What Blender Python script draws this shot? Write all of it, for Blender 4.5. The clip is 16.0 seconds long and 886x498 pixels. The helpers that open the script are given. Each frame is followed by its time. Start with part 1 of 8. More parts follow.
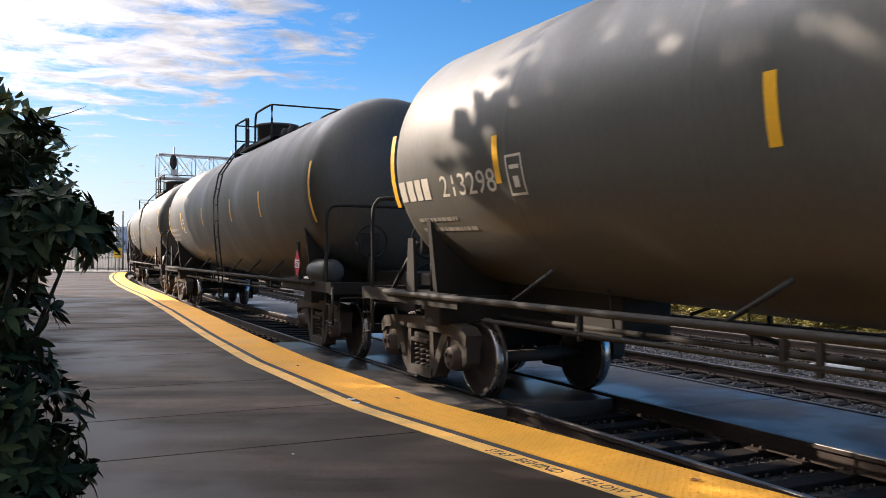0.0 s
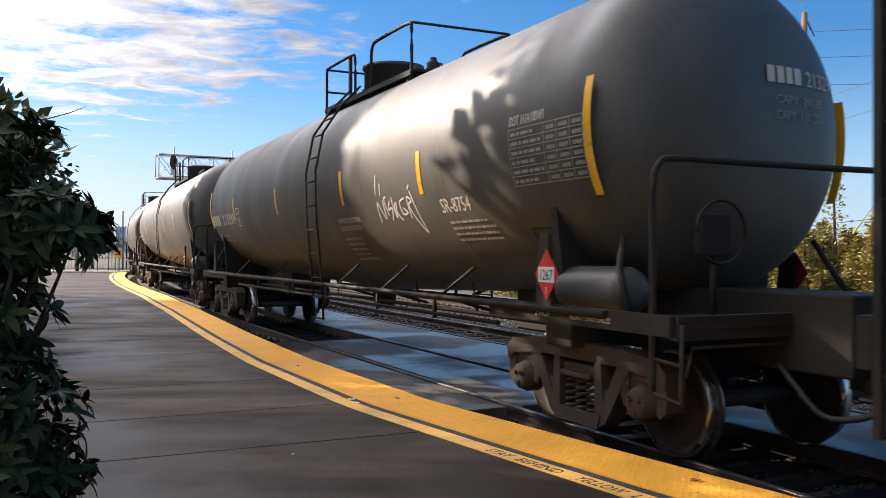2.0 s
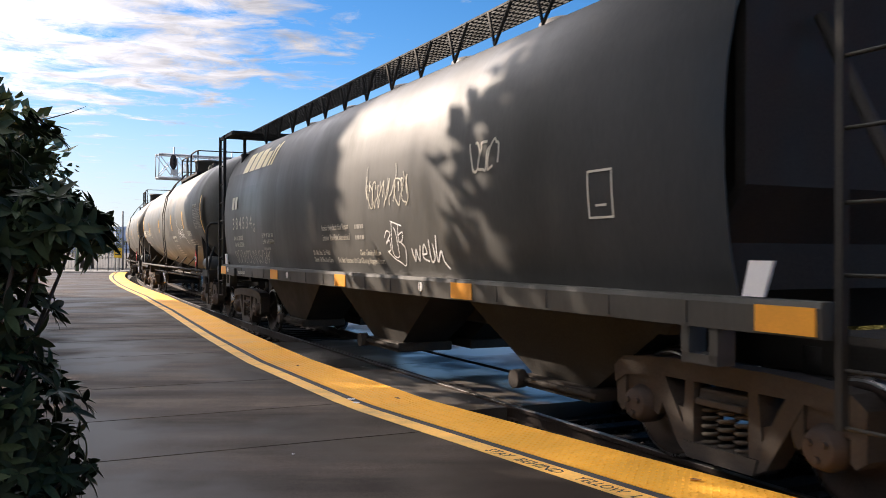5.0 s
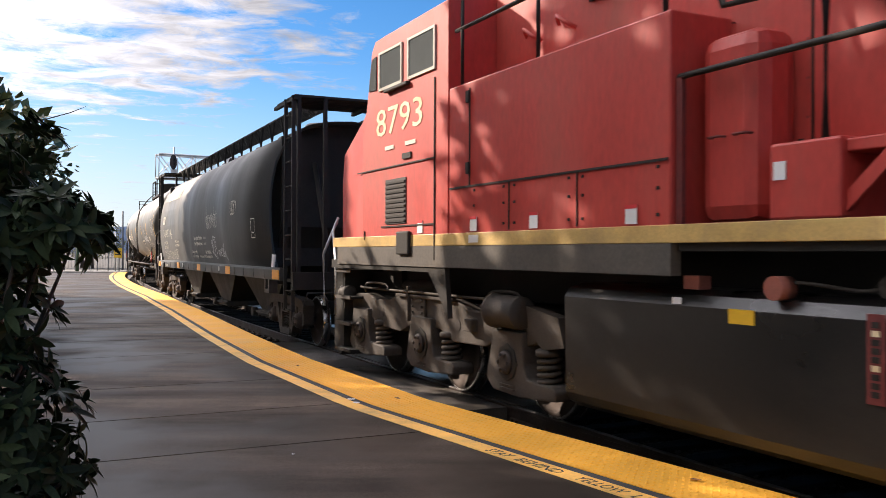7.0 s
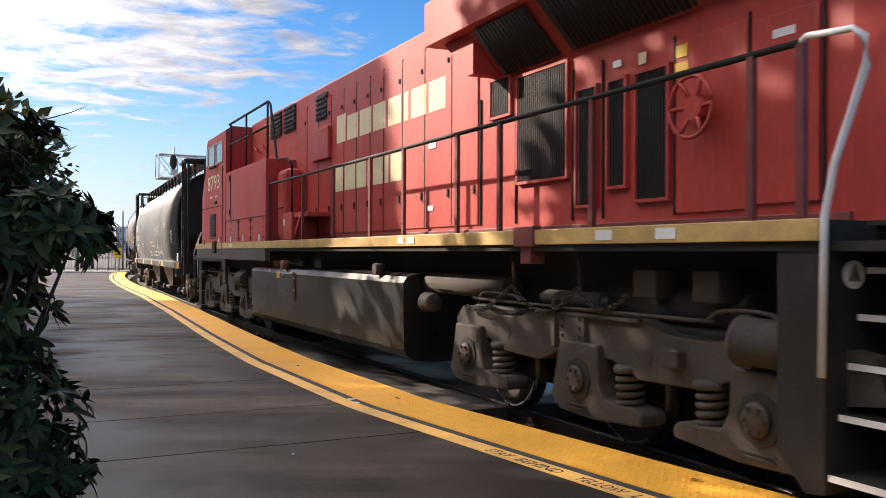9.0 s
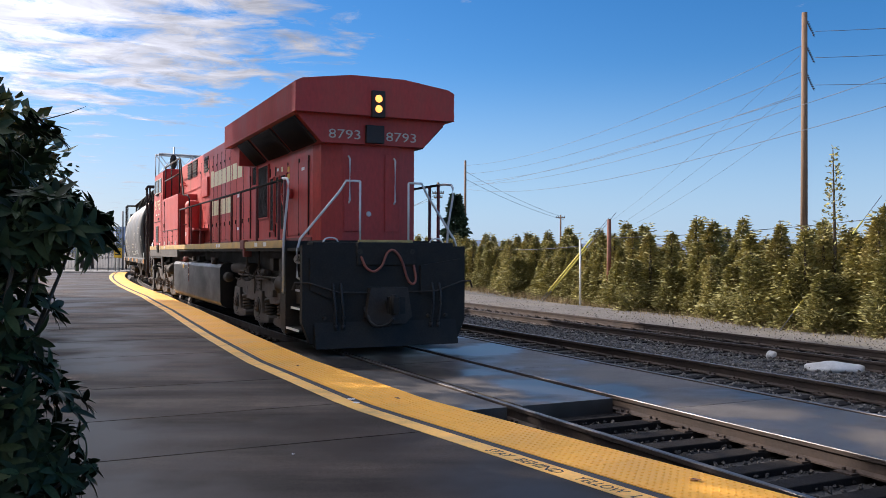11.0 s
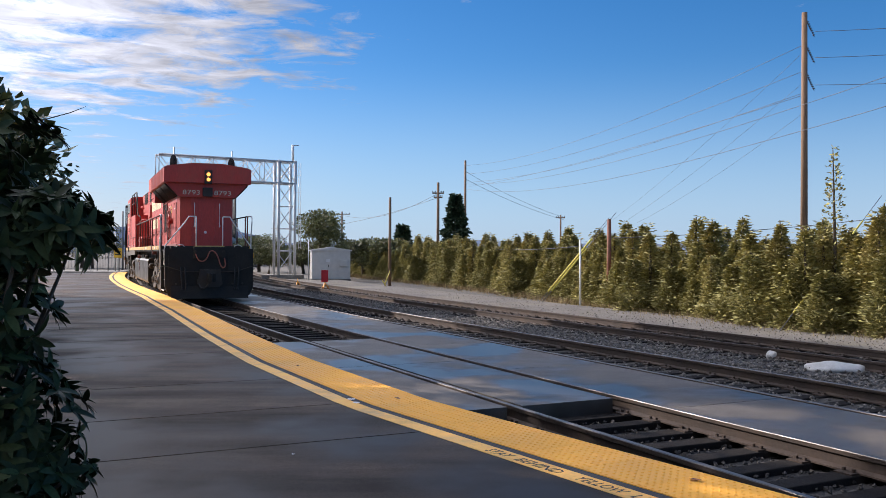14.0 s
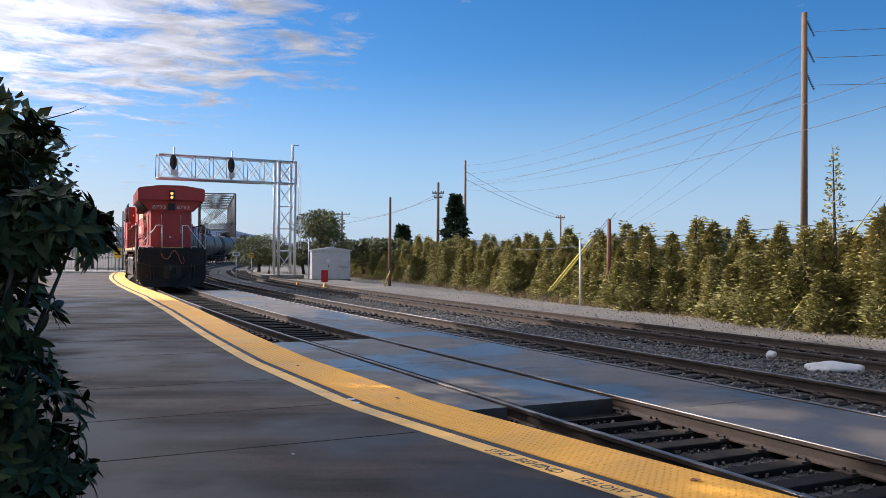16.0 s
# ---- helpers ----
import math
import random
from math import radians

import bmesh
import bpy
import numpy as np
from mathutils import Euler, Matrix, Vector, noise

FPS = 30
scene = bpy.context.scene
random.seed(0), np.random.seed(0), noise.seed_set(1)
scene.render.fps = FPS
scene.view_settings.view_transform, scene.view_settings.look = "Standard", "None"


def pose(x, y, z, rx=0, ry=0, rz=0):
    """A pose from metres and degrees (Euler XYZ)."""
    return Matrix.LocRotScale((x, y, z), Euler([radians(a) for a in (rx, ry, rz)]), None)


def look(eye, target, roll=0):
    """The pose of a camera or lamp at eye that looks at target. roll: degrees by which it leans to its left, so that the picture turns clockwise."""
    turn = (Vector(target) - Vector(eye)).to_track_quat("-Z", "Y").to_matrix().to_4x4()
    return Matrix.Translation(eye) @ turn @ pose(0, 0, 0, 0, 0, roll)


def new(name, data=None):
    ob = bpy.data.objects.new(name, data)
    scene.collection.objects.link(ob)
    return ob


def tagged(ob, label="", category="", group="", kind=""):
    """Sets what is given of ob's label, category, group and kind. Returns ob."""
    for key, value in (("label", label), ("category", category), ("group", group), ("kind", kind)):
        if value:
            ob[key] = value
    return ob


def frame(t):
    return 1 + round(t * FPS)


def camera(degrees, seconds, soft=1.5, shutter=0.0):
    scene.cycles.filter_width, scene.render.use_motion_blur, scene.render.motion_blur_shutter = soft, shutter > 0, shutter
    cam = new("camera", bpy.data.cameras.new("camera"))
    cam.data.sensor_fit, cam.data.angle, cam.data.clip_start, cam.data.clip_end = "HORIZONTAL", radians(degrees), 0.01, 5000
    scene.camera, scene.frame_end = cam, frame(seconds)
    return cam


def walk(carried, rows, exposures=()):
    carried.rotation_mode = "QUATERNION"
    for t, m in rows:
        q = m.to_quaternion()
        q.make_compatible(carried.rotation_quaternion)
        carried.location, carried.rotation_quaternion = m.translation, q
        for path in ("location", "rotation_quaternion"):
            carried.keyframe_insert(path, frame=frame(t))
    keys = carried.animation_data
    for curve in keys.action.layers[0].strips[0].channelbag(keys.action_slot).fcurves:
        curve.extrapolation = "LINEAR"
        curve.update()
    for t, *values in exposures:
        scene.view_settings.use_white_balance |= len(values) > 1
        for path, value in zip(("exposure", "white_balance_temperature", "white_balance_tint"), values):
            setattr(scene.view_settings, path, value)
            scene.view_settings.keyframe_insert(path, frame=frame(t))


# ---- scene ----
# camera on a tripod, eye 1.72 m over the rail heads
cam = camera(53.55, 16.0, soft=0.7, shutter=0.15)
EYE = (0.0, 0.0, 1.72)
CAM_POSE = look(EYE, (0.0, 10.0, 1.72 + 10.0 * 0.00455), 0.23)
walk(cam, [(0.0, CAM_POSE), (16.0, CAM_POSE)],
     [(0.0, 0.7, 6900, 18), (9.0, 0.7, 6900, 18), (11.2, 0.36, 6300, 18), (16.0, 0.32, 6300, 18)])

# ---- daylight: sun ahead to the left, blue sky with broken cloud ----
SUN_AZ, SUN_EL = radians(150.0), radians(27.0)
SUN_WAY = Vector((math.cos(SUN_AZ) * math.cos(SUN_EL), math.sin(SUN_AZ) * math.cos(SUN_EL), math.sin(SUN_EL)))


def make_world():
    w = bpy.data.worlds.new("sky")
    scene.world = w
    w.use_nodes = True
    nt = w.node_tree
    nt.nodes.clear()
    N = nt.nodes.new
    out, bg = N("ShaderNodeOutputWorld"), N("ShaderNodeBackground")
    sky = N("ShaderNodeTexSky")
    sky.sky_type, sky.sun_disc = "NISHITA", False
    sky.sun_elevation, sky.sun_rotation = SUN_EL, radians(90.0) - SUN_AZ
    sky.air_density, sky.dust_density, sky.ozone_density = 0.9, 0.25, 4.0
    tc = N("ShaderNodeTexCoord")
    sep = N("ShaderNodeSeparateXYZ")
    nt.links.new(tc.outputs["Generated"], sep.inputs[0])

    def m(op, a, b=None):
        n = N("ShaderNodeMath")
        n.operation = op
        for i, v in enumerate((a, b)):
            if v is None:
                continue
            if isinstance(v, (int, float)):
                n.inputs[i].default_value = v
            else:
                nt.links.new(v, n.inputs[i])
        return n.outputs[0]
    # cloud sheet: project the direction onto a flat layer overhead
    zz = m("MAXIMUM", sep.outputs[2], 0.03)
    comb = N("ShaderNodeCombineXYZ")
    nt.links.new(m("DIVIDE", sep.outputs[0], zz), comb.inputs[0])
    nt.links.new(m("DIVIDE", sep.outputs[1], zz), comb.inputs[1])
    nz = N("ShaderNodeTexNoise")
    nz.inputs["Scale"].default_value, nz.inputs["Detail"].default_value = 2.3, 10.0
    nz.inputs["Roughness"].default_value, nz.inputs["Distortion"].default_value = 0.66, 0.5
    nt.links.new(comb.outputs[0], nz.inputs["Vector"])
    nz2 = N("ShaderNodeTexNoise")
    nz2.inputs["Scale"].default_value, nz2.inputs["Detail"].default_value = 3.6, 6.0
    nz2.inputs["Roughness"].default_value, nz2.inputs["Distortion"].default_value = 0.6, 0.8
    nt.links.new(comb.outputs[0], nz2.inputs["Vector"])
    # the bank lies towards the left; it thins out to the right
    side = m("SUBTRACT", m("MULTIPLY", sep.outputs[0], -1.0), m("MULTIPLY", sep.outputs[1], 0.17))
    bank = N("ShaderNodeMapRange")
    nt.links.new(side, bank.inputs[0])
    bank.inputs[1].default_value, bank.inputs[2].default_value = -0.17, 0.14
    bank.inputs[3].default_value, bank.inputs[4].default_value = -0.22, 0.14
    high = N("ShaderNodeMapRange")
    nt.links.new(sep.outputs[2], high.inputs[0])
    high.inputs[1].default_value, high.inputs[2].default_value = 0.12, 0.2
    high.inputs[3].default_value, high.inputs[4].default_value = -0.2, 0.06
    # the broken deck closes up overhead, out of view: cloud added as fill light
    over = N("ShaderNodeMapRange")
    nt.links.new(sep.outputs[2], over.inputs[0])
    over.inputs[1].default_value, over.inputs[2].default_value = 0.3, 0.5
    over.inputs[3].default_value, over.inputs[4].default_value = 0.0, 0.24
    lean = N("ShaderNodeMapRange")
    lean.interpolation_type = "SMOOTHSTEP"
    nt.links.new(m("ADD", side, m("MULTIPLY", sep.outputs[1], 0.5)), lean.inputs[0])
    lean.inputs[1].default_value, lean.inputs[2].default_value = -0.35, 0.35
    deck = m("MULTIPLY", over.outputs[0], lean.outputs[0])
    dens = m("ADD", m("ADD", m("ADD", nz.outputs[0], bank.outputs[0]), high.outputs[0]), deck)
    cov = N("ShaderNodeMapRange")
    nt.links.new(dens, cov.inputs[0])
    cov.inputs[1].default_value, cov.inputs[2].default_value = 0.5, 0.68
    mix = N("ShaderNodeMix")
    mix.data_type = "RGBA"
    nt.links.new(cov.outputs[0], mix.inputs[0])
    deep = N("ShaderNodeHueSaturation")
    deep.inputs["Saturation"].default_value = 1.3
    nt.links.new(sky.outputs[0], deep.inputs["Color"])
    # pale haze towards the horizon, all round
    haze = N("ShaderNodeMapRange")
    haze.interpolation_type = "SMOOTHSTEP"
    nt.links.new(sep.outputs[2], haze.inputs[0])
    haze.inputs[1].default_value, haze.inputs[2].default_value = 0.0, 0.22
    haze.inputs[3].default_value, haze.inputs[4].default_value = 0.75, 0.0
    hz = N("ShaderNodeMix")
    hz.data_type = "RGBA"
    nt.links.new(haze.outputs[0], hz.inputs[0])
    nt.links.new(deep.outputs[0], hz.inputs[6])
    # the veil whitens below the cloud bank
    veil = N("ShaderNodeMix")
    veil.data_type = "RGBA"
    vm = N("ShaderNodeMapRange")
    vm.interpolation_type = "SMOOTHSTEP"
    nt.links.new(sep.outputs[0], vm.inputs[0])
    for i, q in enumerate((-0.42, -0.05, 1.0, 0.0)):
        vm.inputs[i + 1].default_value = q
    nt.links.new(vm.outputs[0], veil.inputs[0])
    veil.inputs[6].default_value, veil.inputs[7].default_value = (3.15, 4.7, 6.4, 1), (4.3, 5.0, 5.8, 1)
    nt.links.new(veil.outputs[2], hz.inputs[7])
    nt.links.new(hz.outputs[2], mix.inputs[6])
    # clouds brighten towards the unseen sun, like forward scatter, to add fill light
    dot = N("ShaderNodeVectorMath")
    dot.operation = "DOT_PRODUCT"
    nt.links.new(tc.outputs["Generated"], dot.inputs[0])
    dot.inputs[1].default_value = SUN_WAY
    fwd = N("ShaderNodeMapRange")
    fwd.interpolation_type = "SMOOTHSTEP"
    nt.links.new(dot.outputs["Value"], fwd.inputs[0])
    for i, q in enumerate((0.62, 1.0, 1.0, 3.2)):
        fwd.inputs[i + 1].default_value = q
    cl = N("ShaderNodeVectorMath")
    cl.operation = "SCALE"
    cl.inputs[0].default_value = (3.7, 3.9, 4.25)
    thick = N("ShaderNodeMapRange")
    nt.links.new(nz2.outputs[0], thick.inputs[0])
    for i, q in enumerate((0.32, 0.68, 0.68, 1.22)):
        thick.inputs[i + 1].default_value = q
    # the added overhead deck is brightened further to lift the shaded parts
    lit = m("MULTIPLY", thick.outputs[0], m("ADD", m("MULTIPLY", deck, 6.5), 1.0))
    nt.links.new(m("MULTIPLY", fwd.outputs[0], lit), cl.inputs["Scale"])
    nt.links.new(cl.outputs[0], mix.inputs[7])
    nt.links.new(mix.outputs[2], bg.inputs[0])
    bg.inputs[1].default_value = 0.1
    nt.links.new(bg.outputs[0], out.inputs[0])


make_world()
sun = new("sun", bpy.data.lights.new("sun", "SUN"))
sun.data.energy, sun.data.angle, sun.data.color = 5.0, radians(0.5), (1.0, 0.9, 0.76)
sun.matrix_world = look((0, 0, 60), Vector((0, 0, 60)) - SUN_WAY)

# ---- the line of the track: heading and curvature along it ----
T_X, T_Y, T_H = 3.72508, 5.69118, 2.03339
K_S = [-40, -10, -4, 2, 8, 14, 20, 28, 38, 52, 70, 100, 150]
K_V = [-0.0012, -0.0012, -0.0021, -0.0026, 0.0007, -0.0019, -0.0025, -0.0021, -0.0009, -0.0043, -0.0040, -0.0025, -0.0021]
LINE_S = np.arange(-90.0, 320.0, 0.5)
_k = np.interp(LINE_S, K_S, K_V)
_i0 = int(90 / 0.5)
_h = np.concatenate([[0], np.cumsum((_k[1:] + _k[:-1]) * 0.25)])
LINE_H = _h - _h[_i0] + T_H
_x = np.concatenate([[0], np.cumsum((np.cos(LINE_H[1:]) + np.cos(LINE_H[:-1])) * 0.25)])
_y = np.concatenate([[0], np.cumsum((np.sin(LINE_H[1:]) + np.sin(LINE_H[:-1])) * 0.25)])
LINE_X, LINE_Y = _x - _x[_i0] + T_X, _y - _y[_i0] + T_Y


def on_line(s, off=0.0):
    """Plan position at s along the track, off to the platform side."""
    h = float(np.interp(s, LINE_S, LINE_H))
    return (float(np.interp(s, LINE_S, LINE_X)) - off * math.sin(h), float(np.interp(s, LINE_S, LINE_Y)) + off * math.cos(h), h)


def travelled(t):
    return 5.94469 * t - 0.01315 * t * t


# ---- materials ----
def shader(name, base, rough=0.6, metal=0.0, var=0.25, scale=3.0, fine=60.0, bump=0.15, dist=0.01, dirt=None, dirt_amt=0.5,
           dirt_scale=0.8, rough_var=0.15, spec=0.5, per_object=0.0, per_island=0.0, stretch=(1, 1, 1), coords="Object"):
    """A plain surface with variation at two scales, optional dirt patches and a fine bump."""
    mat = bpy.data.materials.new(name)
    mat.use_nodes = True
    nt = mat.node_tree
    N, L = nt.nodes.new, nt.links.new
    b = nt.nodes["Principled BSDF"]
    tc, mp = N("ShaderNodeTexCoord"), N("ShaderNodeMapping")
    L(tc.outputs[coords], mp.inputs[0])
    mp.inputs["Scale"].default_value = stretch

    def noise_at(sc, det=4.0, rg=0.6):
        n = N("ShaderNodeTexNoise")
        n.inputs["Scale"].default_value, n.inputs["Detail"].default_value, n.inputs["Roughness"].default_value = sc, det, rg
        L(mp.outputs[0], n.inputs["Vector"])
        return n.outputs[0]

    def remap(v, a, c, lo, hi):
        n = N("ShaderNodeMapRange")
        L(v, n.inputs[0])
        for i, q in enumerate((a, c, lo, hi)):
            n.inputs[i + 1].default_value = q
        return n.outputs[0]

    def mul(a, c):
        n = N("ShaderNodeMath")
        n.operation = "MULTIPLY"
        L(a, n.inputs[0])
        L(c, n.inputs[1])
        return n.outputs[0]
    big, small = noise_at(scale), noise_at(fine, 3.0)
    val = mul(remap(big, 0.3, 0.7, 1 - var, 1 + var), remap(small, 0.3, 0.7, 1 - var * 0.6, 1 + var * 0.6))
    if per_object:
        oi = N("ShaderNodeObjectInfo")
        val = mul(val, remap(oi.outputs["Random"], 0, 1, 1 - per_object, 1 + per_object))
    if per_island:
        ge = N("ShaderNodeNewGeometry")
        val = mul(val, remap(ge.outputs["Random Per Island"], 0, 1, 1 - per_island, 1 + per_island))
    hsv = N("ShaderNodeHueSaturation")
    hsv.inputs["Color"].default_value = (*base, 1)
    L(val, hsv.inputs["Value"])
    col = hsv.outputs[0]
    if dirt:
        d = remap(noise_at(dirt_scale, 7.0, 0.68), 0.48, 0.7, 0.0, dirt_amt)
        mx = N("ShaderNodeMix")
        mx.data_type = "RGBA"
        L(d, mx.inputs[0])
        L(col, mx.inputs[6])
        mx.inputs[7].default_value = (*dirt, 1)
        col = mx.outputs[2]
    L(col, b.inputs["Base Color"])
    L(remap(big, 0.3, 0.7, max(0.02, rough - rough_var), min(1, rough + rough_var)), b.inputs["Roughness"])
    b.inputs["Metallic"].default_value = metal
    b.inputs["Specular IOR Level"].default_value = spec
    if bump:
        bp = N("ShaderNodeBump")
        bp.inputs["Strength"].default_value, bp.inputs["Distance"].default_value = bump, dist
        L(small, bp.inputs["Height"])
        L(bp.outputs[0], b.inputs["Normal"])
    return mat


def glow(name, colour, power):
    mat = bpy.data.materials.new(name)
    mat.use_nodes = True
    b = mat.node_tree.nodes["Principled BSDF"]
    b.inputs["Base Color"].default_value = (*colour, 1)
    b.inputs["Emission Color"].default_value = (*colour, 1)
    b.inputs["Emission Strength"].default_value = power
    return mat


def wet_concrete(name, base, wet, spec=0.5, streak=None):
    """Concrete with damp sheets: the wet parts are darker and smooth."""
    mat = bpy.data.materials.new(name)
    mat.use_nodes = True
    nt = mat.node_tree
    N, L = nt.nodes.new, nt.links.new
    b = nt.nodes["Principled BSDF"]
    tc = N("ShaderNodeTexCoord")

    def nz(sc, det, rg=0.6):
        n = N("ShaderNodeTexNoise")
        n.inputs["Scale"].default_value, n.inputs["Detail"].default_value, n.inputs["Roughness"].default_value = sc, det, rg
        L(tc.outputs["Object"], n.inputs["Vector"])
        return n.outputs[0]

    def rm(v, a, c, lo, hi):
        n = N("ShaderNodeMapRange")
        L(v, n.inputs[0])
        for i, q in enumerate((a, c, lo, hi)):
            n.inputs[i + 1].default_value = q
        return n.outputs[0]
    pud = rm(nz(0.5, 4.0, 0.5), wet[0], wet[1], 0.0, 1.0)
    grain, blot = nz(90.0, 3.0), nz(1.7, 6.0)
    v = N("ShaderNodeMath")
    v.operation = "MULTIPLY"
    L(rm(grain, 0.3, 0.7, 0.6, 1.4), v.inputs[0])
    L(rm(blot, 0.3, 0.7, 0.72, 1.25), v.inputs[1])
    b.inputs["Specular IOR Level"].default_value = spec
    if streak:
        # run-off bands along the joints
        mp = N("ShaderNodeMapping")
        mp.inputs["Rotation"].default_value = (0, 0, -radians(26))
        mp.inputs["Scale"].default_value = (0.12, 1.0, 1.0)
        L(tc.outputs["Object"], mp.inputs[0])
        ns = N("ShaderNodeTexNoise")
        ns.inputs["Scale"].default_value, ns.inputs["Detail"].default_value = 1.6, 5.0
        L(mp.outputs[0], ns.inputs["Vector"])
        vs = N("ShaderNodeMath")
        vs.operation = "MULTIPLY"
        L(v.outputs[0], vs.inputs[0])
        L(rm(ns.outputs[0], 0.35, 0.65, streak[0], streak[1]), vs.inputs[1])
        v = vs
    oi = N("ShaderNodeObjectInfo")
    v2 = N("ShaderNodeMath")
    v2.operation = "MULTIPLY"
    L(v.outputs[0], v2.inputs[0])
    L(rm(oi.outputs["Random"], 0, 1, 0.8, 1.2), v2.inputs[1])
    hs = N("ShaderNodeHueSaturation")
    hs.inputs["Color"].default_value = (*base, 1)
    L(v2.outputs[0], hs.inputs["Value"])
    mx = N("ShaderNodeMix")
    mx.data_type = "RGBA"
    L(pud, mx.inputs[0])
    L(hs.outputs[0], mx.inputs[6])
    mx.inputs[7].default_value = (base[0] * 0.45, base[1] * 0.45, base[2] * 0.46, 1)
    L(mx.outputs[2], b.inputs["Base Color"])
    L(rm(pud, 0, 1, wet[2], wet[3]), b.inputs["Roughness"])
    bp = N("ShaderNodeBump")
    L(rm(pud, 0, 1, 0.35, 0.03), bp.inputs["Strength"])
    bp.inputs["Distance"].default_value = 0.006
    L(grain, bp.inputs["Height"])
    L(bp.outputs[0], b.inputs["Normal"])
    return mat


